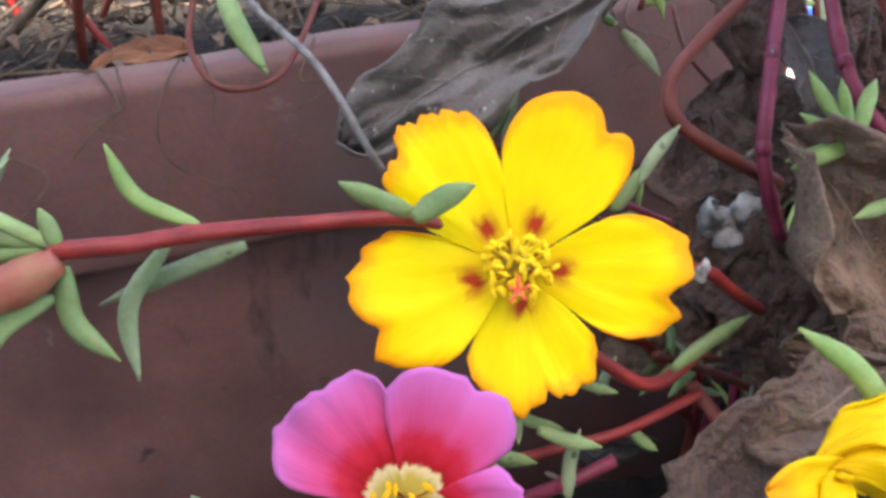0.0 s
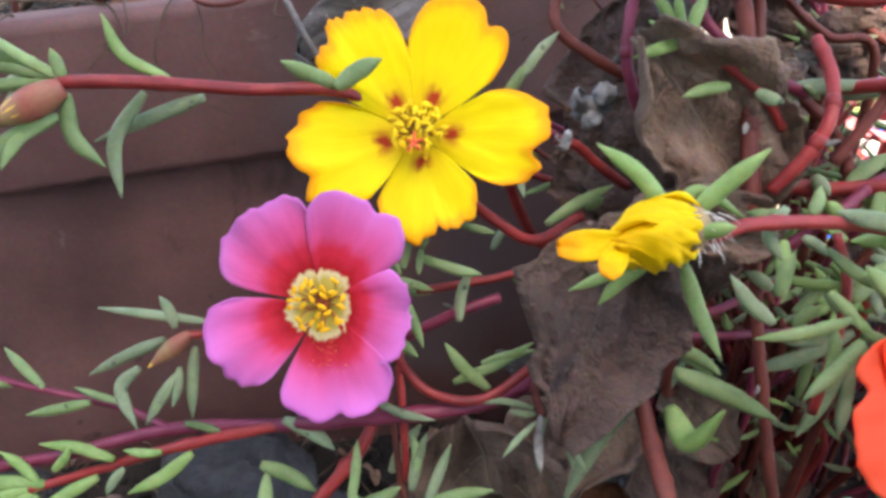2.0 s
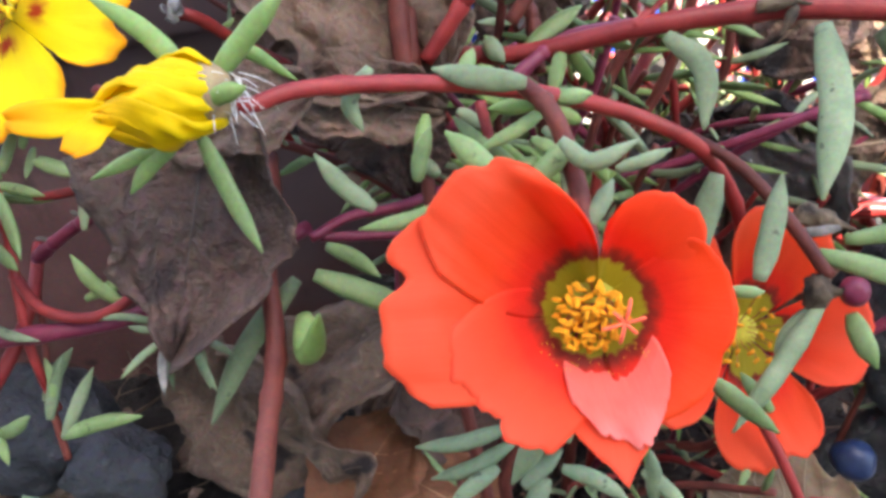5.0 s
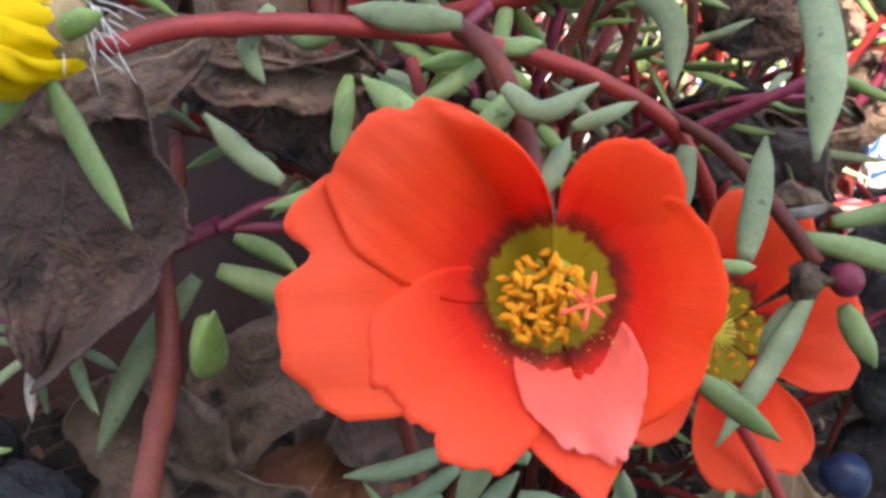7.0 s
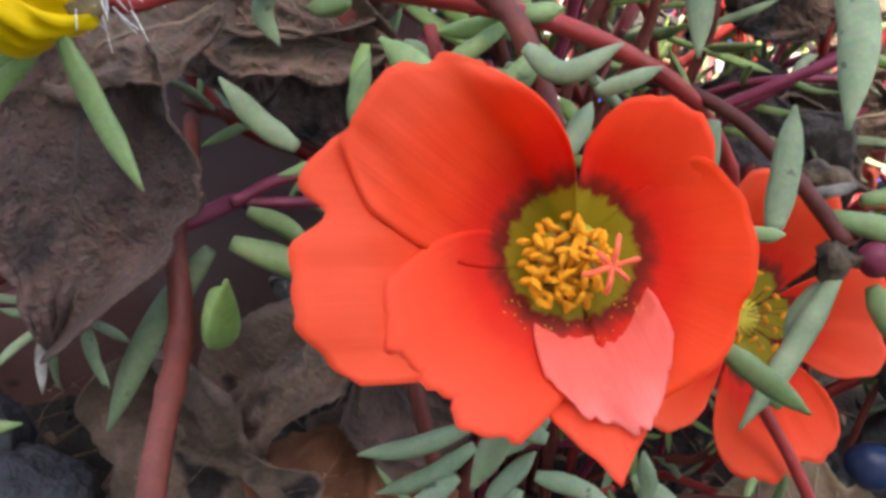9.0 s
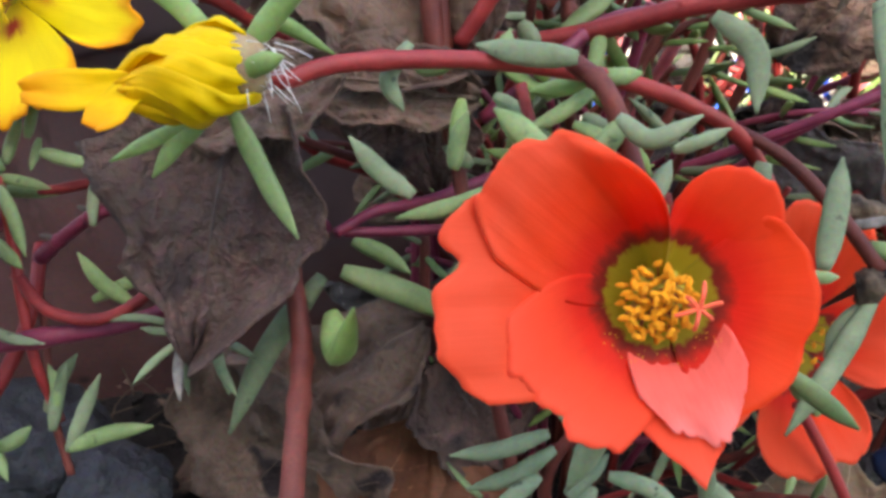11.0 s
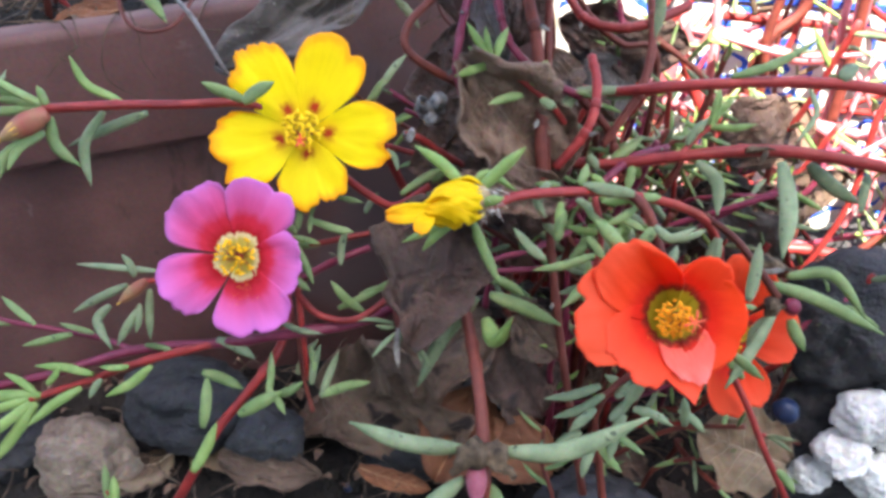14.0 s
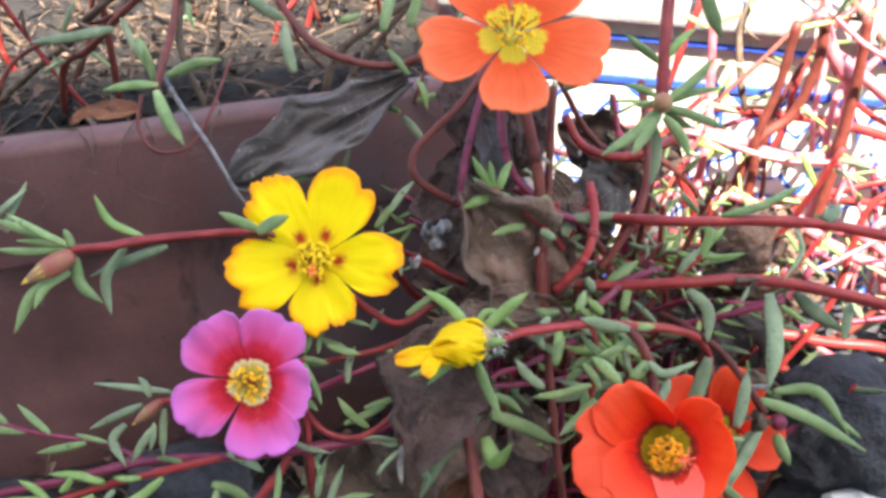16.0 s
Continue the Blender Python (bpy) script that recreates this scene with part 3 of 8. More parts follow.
def flower_orange():
    C = (0.0614, -0.0486, 0.1230)
    F = facing(C, (-0.026, -0.851, 0.525), (-0.052, 0.526, 0.849)) @ Matrix.Scale(1.06, 4)
    ob = thing("moss_rose_flower", C, "cup-shaped bright orange moss rose flower with a yellow-green centre", "flower", "open flowers")
    bowl = dict(cup=(0.40, 1.22), reach=0.0190, twist=0.0)
    petal(F, "petal_orange", ob, ang=-79, L=0.0198, half=0.0085, notch=0.0, fall=0.10, point=0.52, corner=2, seed=14, jag=0.02, layer=-0.0005, ruffle=0.03, **bowl)
    petal(F, "petal_orange", ob, ang=180, L=0.0236, half=0.0112, notch=0.08, skew=-0.30, fall=0.22, corner=4, seed=15, jag=0.03, layer=-0.0001, ruffle=0.07, **bowl)
    petal(F, "petal_orange", ob, ang=50, L=0.0156, A=33, notch=0.05, skew=-0.7, fall=0.34, corner=2.6, seed=12, jag=0.025, layer=0.0, ruffle=0.09, roll=-0.10, **bowl)
    petal(F, "petal_orange", ob, ang=-16, L=0.0152, A=57, notch=0.035, skew=-0.05, fall=0.12, seed=13, jag=0.02, layer=0.0002, ruffle=0.07, **bowl)
    petal(F, "petal_orange", ob, ang=221, L=0.0172, half=0.0092, notch=0.03, skew=0.3, fall=0.18, corner=3, seed=16, jag=0.05, layer=0.0001, ruffle=0.08, **bowl)
    petal(F, "petal_orange", ob, ang=141, L=0.0220, half=0.0080, notch=0.05, skew=-0.6, fall=0.26, corner=3.4, seed=17, jag=0.02, layer=0.0002, roll=0.34, ruffle=0.04, **bowl)
    petal(F, "petal_flap", ob, ang=-71, L=0.0160, half=0.0058, notch=0.0, fall=0.30, point=0.10, corner=2, seed=20, jag=0.04, layer=0.0010, start=0.50, ruffle=0.10, **bowl)
    dome(F, 0.0056, 0.0012, "throat", ob)
    stamens(ob, F, 74, 0.0043, 0.0056, "anther_orange", 51, inner=0.0, size=0.80, offset=(-0.0006, -0.0008))
    pollen(ob, F, 34, (215, 325), (0.0058, 0.0080), (0.40, 1.22), 0.0011, 5)
    pistil(ob, F, (0.0031, -0.0010, 0.0072), 6, 0.0027, "pistil_pink")
    part("stalk", stem_mesh([F @ Vector((0, 0, -0.0002)), F @ Vector((0.001, -0.002, -0.010)), F @ Vector((0.003, -0.006, -0.022))], 0.0024, 0.0017, seed=6), M["stem_red"], ob)
    return ob


def flower_coral(C, F, label, seed, scale=1.0, turn=0, mat="petal_coral", stamen="anther", count=44):
    ob = thing("moss_rose_flower", C, label, "flower", "open flowers")
    for k, a in enumerate((-90, -18, 54, 126, 198)):
        petal(F, mat, ob, ang=a + turn, L=0.0225 * scale * (1 + 0.06 * math.sin(seed + k * 2.1)), A=33, notch=0.06, fall=0.32, skew=0.2 * math.sin(k * 1.7 + seed), jag=0.03, seed=seed + k, cup=(0.14, 1.2))
    dome(F, 0.0034, 0.0014, "throat", ob)
    stamens(ob, F, count, 0.0064 * scale, 0.006, stamen, seed + 70, size=0.8)
    return ob


flower_yellow()
flower_pink()
flower_orange()


# ---------------------------------------------------------------- makers of small things


def bud(sh, base, tip, r, label, tip_mat="petal_tip"):
    a, b = Vector(base), Vector(tip)
    line = spline([a, a.lerp(b, 0.5), b], 10)
    radii = [r * (0.55 + 0.45 * math.sin(min(1, i / 4) * math.pi / 2)) * (1 - max(0, (i - 4) / 6.2) ** 1.7) + 0.0001 for i in range(11)]
    ob = part("bud", tube(bmesh.new(), line, radii, 12), M["bud" if tip_mat == "petal_tip" else tip_mat], sh, label)
    # overlapping sepal and a petal tip that shows
    cut = spline([a.lerp(b, 0.45), a.lerp(b, 0.75), b + (b - a) * 0.06], 8)
    part("petal_tip", tube(bmesh.new(), cut, [r * k for k in (0.9, 0.93, 0.88, 0.78, 0.64, 0.48, 0.32, 0.18, 0.05)], 10), M[tip_mat], ob)
    return ob


def berry(sh, at, r, mat, name, label):
    bm = bmesh.new()
    bmesh.ops.create_icosphere(bm, subdivisions=3, radius=r)
    for v in bm.verts:
        v.co *= 1 + 0.06 * noise.noise(v.co * 500)
        v.co.z *= 1.08
        v.co += Vector(at)
    return part(name, bm, M[mat], sh, label)


def husk(sh, base, tip, r):
    """A shrivelled, twisted calyx."""
    a, b = Vector(base), Vector(tip)
    bm = bmesh.new()
    line = spline([a, a.lerp(b, 0.5) + Vector((0.0, -0.3, 0.2)) * r, b], 16)
    tube(bm, line, [r * (0.5 + 0.5 * math.sin(math.pi * min(1, (i + 2) / 12))) * (1 - 0.6 * (i / 16) ** 3) for i in range(17)], 14)
    for v in bm.verts:
        n = noise.noise_vector(v.co * 420)
        v.co += n * r * 0.45 + noise.noise_vector(Vector((v.co.x * 2200, v.co.y * 2200, v.co.z * 500))) * r * 0.22
    return part("dry_husk", bm, M["husk_brown"], sh, "shrivelled grey-brown husk")


def capsule(sh, at, r):
    """A burst seed capsule: papery cups round a small core."""
    core = berry(sh, at, r * 0.4, "husk", "seed_capsule", "papery grey seed capsule")
    for k, (dx, dy, dz) in enumerate(((0, 0, 0), (0.9, -0.2, 0.35), (-0.75, -0.1, 0.45), (0.1, -0.3, -0.8), (0.55, 0.1, 1.0), (-0.5, 0.2, -0.5))):
        c = Vector(at) + Vector((dx, dy, dz)) * r * 0.62
        sub = bmesh.new()
        bmesh.ops.create_uvsphere(sub, u_segments=12, v_segments=9, radius=r * 0.52)
        bmesh.ops.delete(sub, geom=[v for v in sub.verts if v.co.z > r * 0.16], context="VERTS")
        turn = Euler((1.1 + 0.5 * math.sin(k * 2.1), 0.6 * math.cos(k * 1.7), k)).to_matrix()
        for v in sub.verts:
            v.co += noise.noise_vector(v.co * 700 + Vector((k, 0, 0))) * r * 0.26
            v.co = turn @ v.co + c
        sm = part("cup", sub, M["capsule"], core).modifiers.new("thick", "SOLIDIFY")
        sm.thickness = 0.0002
    return core


def wilted(sh, base, tip, tongue_a, tongue_b):
    """A collapsed yellow flower: petals folded round each other, with a crumpled tongue."""
    a, b = Vector(base), Vector(tip)
    axis = (b - a).normalized()
    L = (b - a).length
    F = facing(a, axis, (0.0, -0.6, 0.8))
    ob = None
    for k in range(4):
        bm = bmesh.new()
        uvl = bm.loops.layers.uv.new("UVMap")
        nu, nv = 20, 16
        g, uvs = [], {}
        for i in range(nu + 1):
            u = i / nu
            row = []
            for j in range(nv + 1):
                v = j / nv * 2 - 1
                r = L * (0.20 + 0.10 * math.sin(math.pi * u ** 0.9)) * (1 - 0.55 * max(0, u - 0.65) / 0.35) * (0.84 + 0.07 * k)
                th = k * 1.6 + v * 1.30 + 2.0 * u
                r *= 1 + 0.28 * noise.noise(Vector((v * 2.2, u * 2.6, k * 3.1))) + 0.20 * noise.noise(Vector((v * 5.0, u * 4.5, k))) + 0.09 * noise.noise(Vector((v * 11, u * 9, k)))
                z = u * L * (0.82 + 0.20 * noise.noise(Vector((v * 2, k * 2.7, 1)))) 
                p = bm.verts.new(F @ Vector((r * math.cos(th), r * math.sin(th), z)))
                uvs[p] = (v * 0.5 + 0.5, 0.45 + u * 0.4)
                row.append(p)
            g.append(row)
        for p, q in zip(g, g[1:]):
            for j in range(nv):
                f = bm.faces.new((p[j], p[j + 1], q[j + 1], q[j]))
                for lp in f.loops:
                    lp[uvl].uv = uvs[lp.vert]
        me = part("wilted_flower" if ob is None else "petal", bm, M["petal_wilted"], sh if ob is None else ob, "collapsed yellow petals" if ob is None else "")
        sm = me.modifiers.new("thick", "SOLIDIFY")
        sm.thickness = 0.0003
        ob = ob or me
    for k, end in enumerate((tongue_a, tongue_b)):
        s = a.lerp(b, 0.74)
        e = s.lerp(Vector(end), 0.98 - 0.22 * k)
        w = L * (0.11 if k == 0 else 0.10)
        across = (e - s).cross(Vector((0, -0.85, 0.5))).normalized()
        bm = bmesh.new()
        uvl = bm.loops.layers.uv.new("UVMap")
        g, uvs = [], {}
        for i in range(13):
            u = i / 12
            row = []
            for j in range(9):
                v = j / 4 - 1
                p = s.lerp(e, u) + across * v * w * (0.75 + 0.5 * math.sin(u * 2.6)) * (1 - 0.45 * u ** 6)
                p += Vector((0, -0.85, 0.5)) * w * (0.35 * v * v - 0.25 * u + 0.5 * noise.noise(Vector((u * 3, v * 1.5, k * 4))))
                q = bm.verts.new(p)
                uvs[q] = (v * 0.5 + 0.5, 0.5 + 0.5 * u)
                row.append(q)
            g.append(row)
        for p, q in zip(g, g[1:]):
            for j in range(8):
                f = bm.faces.new((p[j], p[j + 1], q[j + 1], q[j]))
                for lp in f.loops:
                    lp[uvl].uv = uvs[lp.vert]
        me = part("petal", bm, M["petal_wilted"], ob)
        sm = me.modifiers.new("thick", "SOLIDIFY")
        sm.thickness = 0.0003
    # the withered base and its white hairs
    bm = bmesh.new()
    line = spline([a - axis * L * 0.10, a + axis * L * 0.04, a + axis * L * 0.17], 8)
    tube(bm, line, [L * k for k in (0.11, 0.16, 0.19, 0.215, 0.225, 0.225, 0.22, 0.21, 0.19)], 14)
    part("calyx", bm, M["calyx"], ob, "withered brownish calyx")
    rnd = random.Random(4)
    bm = bmesh.new()
    for _ in range(34):
        st = a + Vector((rnd.uniform(-1, 1), rnd.uniform(-1, 0.4), rnd.uniform(-1, 1))) * L * 0.14 - axis * L * 0.06
        d = Vector((rnd.uniform(0.1, 1.0), rnd.uniform(-0.8, 0.2), rnd.uniform(-1.2, 0.3))).normalized() * L * rnd.uniform(0.14, 0.30)
        tube(bm, spline([st, st + d * 0.5 + Vector((0, 0, rnd.uniform(-1, 1) * L * 0.03)), st + d], 4), [0.00011, 0.0001, 0.00009, 0.00007, 0.00004], 4)
    part("hairs", bm, M["hair"], ob, "fine white hairs")


def dead_leaf(label, mat, base, tip, left, curl, fold, seed, lobes, ruffle, taper=0.9, roll=0.0, kite=None):
    """A dry blade from base to tip, as wide as left is off that line, folded along its rib, crumpled, with a ragged edge."""
    a, b, c = Vector(base), Vector(tip), Vector(left)
    ax = b - a
    L = ax.length
    k = (c - a).dot(ax) / L ** 2
    side = c - (a + ax * k)
    w = side.length
    side.normalize()
    up = ax.normalized().cross(side)
    if up.y > 0:
        up = -up
    ob = thing("dead_leaf", a.lerp(b, 0.5), label, "dead leaf", "dead leaves")
    bm = bmesh.new()
    nu, nv = 34, 26

    def at(u, v, over=0.0):
        edge = math.sin(math.pi * min(1, u ** taper * 0.97 + 0.03)) ** 0.6 * (1 + 0.20 * math.sin(u * math.pi * 2 * lobes + seed + 1.3 * (v > 0)) * (0.4 + 0.6 * u))
        if kite:
            k0 = kite[0] if v > 0 else kite[1]
            edge = 0.40 + 0.60 * (u / k0) ** 0.8 if u < k0 else ((1 - u) / (1 - k0)) ** 0.8
            edge *= 1 + 0.06 * math.sin(u * 19 + seed)
        edge *= 1 + (0.16 * noise.noise(Vector((u * 8, seed, 1 if v > 0 else 4))) + 0.09 * noise.noise(Vector((u * 21, seed, 1 if v > 0 else 4)))) * abs(v)
        z = fold * abs(v) * w * 0.8 * (1 - 0.4 * u) - curl * L * (u - 0.5) ** 2 * 2
        z += ruffle * L * (noise.noise(Vector((u * 2.6, v * 1.9, seed))) + 0.45 * noise.noise(Vector((u * 7, v * 6, seed + 5))) + 0.16 * noise.noise(Vector((u * 15, v * 13, seed))))
        e = max(0.0, (v if roll > 0 else -v) - 0.6) / 0.4
        z += abs(roll) * w * e * e
        sv = v * (1 - 0.25 * fold * abs(v)) * (1 - 0.3 * abs(roll) * e * e)
        return a + ax * (u + 0.03 * noise.noise(Vector((u * 4, v * 3, seed + 9)))) + side * sv * w * edge + up * (z + over)

    g = [[bm.verts.new(at(i / nu, 2 * j / nv - 1)) for j in range(nv + 1)] for i in range(nu + 1)]
    for p, q in zip(g, g[1:]):
        for j in range(nv):
            bm.faces.new((p[j], p[j + 1], q[j + 1], q[j]))
    blade = part("blade", bm, M[mat], ob)
    sm = blade.modifiers.new("thick", "SOLIDIFY")
    sm.thickness = 0.00035
    # the rib and side veins stand proud
    bm = bmesh.new()
    tube(bm, [at(0.02 + 0.94 * i / 24, 0, 0.0002) for i in range(25)], [0.0005 * (1 - 0.7 * i / 24) for i in range(25)], 6)
    for q in range(1, 6):
        for s in (-1, 1):
            u0 = 0.08 + 0.14 * q
            tube(bm, [at(min(0.97, u0 + 0.16 * i / 9), s * 0.85 * i / 9, 0.0002) for i in range(10)], [0.00018 * (1 - 0.6 * i / 9) for i in range(10)], 5)
    part("rib", bm, M["vein_" + mat], ob)
    return ob


def rock(at, size, mat, label, seed):
    bm = bmesh.new()
    bmesh.ops.create_icosphere(bm, subdivisions=5, radius=1)
    for v in bm.verts:
        n = v.co.normalized()
        k = 1 + 0.28 * noise.noise(n * 1.3 + Vector((seed * 7, 0, 0))) + 0.12 * noise.noise(n * 3.7 + Vector((0, seed, 0)))
        k += 0.05 * noise.noise(n * 11 + Vector((0, 0, seed))) + 0.10 * noise.hetero_terrain(n * 2.2 + Vector((seed, 0, 0)), 0.6, 2.1, 4, 0.3) * 0.3
        v.co = Vector((n.x * size[0] * k, n.y * size[1] * k, n.z * size[2] * k)) + Vector(at)
    return tagged(part("rock", bm, M[mat]), label, "rock", "rocks")


def pebble(at, r, seed):
    bm = bmesh.new()
    bmesh.ops.create_icosphere(bm, subdivisions=3, radius=r)
    for v in bm.verts:
        v.co *= 1 + 0.14 * noise.noise(v.co / r * 1.2 + Vector((seed * 3, 0, 0)))
        v.co = v.co + Vector(at)
    return tagged(part("pebble", bm, M["pebble_blue"]), "smooth dark blue pebble", "pebble", "blue pebbles")


M["petal_tip"] = mottled("bud_tip_yellow", (0.72, 0.34, 0.04), (0.88, 0.60, 0.12), 250, 2000, 0.5, 0.2, 0.0002, 0.05)[0]
M["petal_wilted"] = petal_material("petal_wilted", [(0.0, (0.95, 0.55, 0.010)), (0.5, (1.0, 0.70, 0.006)), (1.0, (1.0, 0.60, 0.006))], (0.98, 0.42, 0.008), streak=0.22, rim_from=0.80, bloom=0.05)
M["calyx"] = mottled("calyx_brown", (0.20, 0.12, 0.08), (0.42, 0.30, 0.14), 300, 2000, 0.6, 0.4, 0.0003, 0.1)[0]
for k_, c_ in (("dry_brown", (0.20, 0.14, 0.10)), ("dry_grey", (0.17, 0.15, 0.14)), ("dry_orange", (0.30, 0.15, 0.08)), ("dry_tan", (0.36, 0.27, 0.19)), ("dry_dark", (0.09, 0.065, 0.055))):
    M["vein_" + k_] = mottled("vein_" + k_, tuple(q * 0.7 for q in c_), tuple(q * 1.3 for q in c_), 200, 1500, 0.8, 0.3, 0.0003, 0.1)[0]

def bare_stem(at, label, mat, pts, r0, r1, seed):
    """A leafless stem with swollen joints and the scales that its leaves left behind."""
    ob = thing("moss_rose_shoot", at, label, "shoot", "bare stems")
    part("stem", stem_mesh(pts, r0, r1, 2, seed), M[mat], ob)
    line = spline([Vector(p) for p in pts], 30)
    pick = random.Random(seed)
    for i in (8 + pick.randrange(4), 17 + pick.randrange(6)):
        p, d = line[i], (line[i + 1] - line[i - 1]).normalized()
        part("joint", tube(bmesh.new(), [p + d * r0 * q for q in (-1.1, -0.5, 0.0, 0.5, 1.1)], [r0 * q for q in (0.98, 1.13, 1.22, 1.13, 0.98)], 10), M[mat], ob)
        out = d.cross(Vector((pick.uniform(-1, 1), -0.4, pick.uniform(-1, 1)))).normalized()
        part("leaf_scale", leaf_mesh(p + out * r0 * 0.8, p + out * r0 * 2.6 + d * r0 * 1.6, r0 * 1.1, (0, 0, 0), (0.2, -0.8, 0.5), 0.5, seed + i), M["husk"], ob)
    return ob


# ---------------------------------------------------------------- shoots, leaves, stones

sh = thing("moss_rose_shoot", (-0.0498, -0.0103, 0.1530), "red moss rose stem with fleshy green leaves and a closed bud", "shoot", "moss rose shoots")
part("stem", stem_mesh([(-0.0896, -0.0357, 0.1589), (-0.0813, -0.0327, 0.1588), (-0.0758, -0.0255, 0.1567), (-0.0644, -0.0159, 0.1537), (-0.0496, -0.0113, 0.1533), (-0.0395, -0.0068, 0.1472), (-0.0351, -0.0019, 0.1410)], 0.00115, 0.00125, 2, 637), M["stem_red"], sh)
part("leaf", leaf_mesh((-0.0882, -0.0354, 0.1591), (-0.1036, -0.0343, 0.1668), 0.0025, (0.0001, -0.0005, -0.0001), (0.69, -0.70, 0.38), 0.67, 794), M["leaf"], sh)
part("leaf", leaf_mesh((-0.0897, -0.0353, 0.1597), (-0.1097, -0.0320, 0.1634), 0.0031, (0.0005, -0.0005, 0.0006), (0.26, -0.81, 0.21), 0.61, 587), M["leaf"], sh)
part("leaf", leaf_mesh((-0.0887, -0.0355, 0.1591), (-0.0902, -0.0347, 0.1640), 0.0026, (0.0001, 0.0001, 0.0000), (0.30, -0.57, 0.30), 0.65, 73), M["leaf"], sh)
part("leaf", leaf_mesh((-0.0897, -0.0354, 0.1595), (-0.1005, -0.0377, 0.1615), 0.0024, (-0.0001, 0.0003, 0.0000), (0.19, -0.57, 0.19), 0.54, 169), M["leaf"], sh)
part("leaf", leaf_mesh((-0.0905, -0.0358, 0.1589), (-0.1086, -0.0359, 0.1570), 0.0028, (0.0005, -0.0008, -0.0001), (0.52, -0.68, 0.19), 0.69, 707), M["leaf"], sh)
part("leaf", leaf_mesh((-0.0892, -0.0383, 0.1540), (-0.1000, -0.0481, 0.1418), 0.0035, (-0.0021, 0.0008, 0.0018), (0.77, -0.84, 0.12), 0.58, 958), M["leaf"], sh)
part("leaf", leaf_mesh((-0.0888, -0.0382, 0.1542), (-0.0958, -0.0452, 0.1471), 0.0026, (-0.0017, 0.0001, 0.0005), (0.23, -0.89, 0.46), 0.50, 694), M["leaf"], sh)
part("leaf", leaf_mesh((-0.0879, -0.0364, 0.1574), (-0.0814, -0.0401, 0.1469), 0.0034, (-0.0020, -0.0007, -0.0009), (0.22, -0.88, 0.26), 0.64, 189), M["leaf"], sh)
part("leaf", leaf_mesh((-0.1115, -0.0267, 0.1664), (-0.1159, -0.0248, 0.1709), 0.0039, (-0.0000, 0.0003, -0.0000), (0.87, -1.05, 0.43), 0.67, 18), M["leaf"], sh)
part("leaf", leaf_mesh((-0.1106, -0.0264, 0.1669), (-0.1166, -0.0270, 0.1660), 0.0029, (-0.0000, 0.0000, -0.0001), (0.78, -0.80, 0.40), 0.62, 977), M["leaf"], sh)
part("leaf", leaf_mesh((-0.0760, -0.0251, 0.1575), (-0.0876, -0.0229, 0.1671), 0.0028, (-0.0019, -0.0009, -0.0014), (0.53, -0.59, 0.63), 0.57, 363), M["leaf_fresh"], sh)
part("leaf", leaf_mesh((-0.0800, -0.0267, 0.1552), (-0.0834, -0.0338, 0.1380), 0.0032, (-0.0031, 0.0000, 0.0005), (0.26, -0.85, 0.43), 0.66, 376), M["leaf_grey"], sh)
part("leaf", leaf_mesh((-0.0705, -0.0240, 0.1544), (-0.0900, -0.0281, 0.1457), 0.0033, (0.0009, 0.0004, 0.0006), (0.06, -0.59, 0.14), 0.57, 625), M["leaf_grey"], sh)
part("leaf", leaf_mesh((-0.0497, -0.0127, 0.1549), (-0.0607, -0.0109, 0.1580), 0.0041, (-0.0001, 0.0002, -0.0003), (0.05, -0.79, 0.13), 0.64, 313), M["leaf"], sh)
part("leaf", leaf_mesh((-0.0492, -0.0148, 0.1551), (-0.0410, -0.0143, 0.1609), 0.0046, (-0.0003, 0.0004, 0.0002), (-0.03, -0.79, 0.68), 0.53, 49), M["leaf"], sh)
bud(sh, (-0.0880, -0.0369, 0.1586), (-0.0978, -0.0429, 0.1534), 0.0026, "yellow-tipped red flower bud")

sh = thing("moss_rose_shoot", (-0.0480, -0.0313, 0.1131), "small moss rose side shoot with narrow green leaves", "shoot", "moss rose shoots")
part("stem", stem_mesh([(-0.0732, -0.0383, 0.1129), (-0.0677, -0.0367, 0.1128), (-0.0586, -0.0336, 0.1127), (-0.0481, -0.0306, 0.1124), (-0.0393, -0.0290, 0.1096)], 0.00080, 0.00090, 0, 82), M["stem_red"], sh)
part("leaf", leaf_mesh((-0.0692, -0.0366, 0.1153), (-0.0912, -0.0355, 0.1149), 0.0024, (-0.0000, 0.0001, 0.0000), (0.15, -0.66, 0.82), 0.59, 431), M["leaf_grey"], sh)
part("leaf", leaf_mesh((-0.0751, -0.0378, 0.1140), (-0.0776, -0.0371, 0.1203), 0.0026, (0.0004, 0.0002, 0.0002), (0.53, -0.80, 0.45), 0.70, 577), M["leaf_grey"], sh)
part("leaf", leaf_mesh((-0.0768, -0.0391, 0.1121), (-0.0916, -0.0419, 0.1037), 0.0030, (0.0001, -0.0002, 0.0005), (0.12, -0.72, 0.43), 0.67, 301), M["leaf_grey"], sh)
part("leaf", leaf_mesh((-0.0810, -0.0421, 0.1073), (-0.0793, -0.0492, 0.0985), 0.0032, (-0.0034, 0.0004, 0.0013), (0.63, -0.58, 0.46), 0.60, 983), M["leaf_grey"], sh)
part("leaf", leaf_mesh((-0.0732, -0.0415, 0.1070), (-0.0788, -0.0471, 0.0978), 0.0030, (-0.0003, -0.0000, 0.0002), (0.20, -0.72, 0.46), 0.58, 544), M["leaf_grey"], sh)
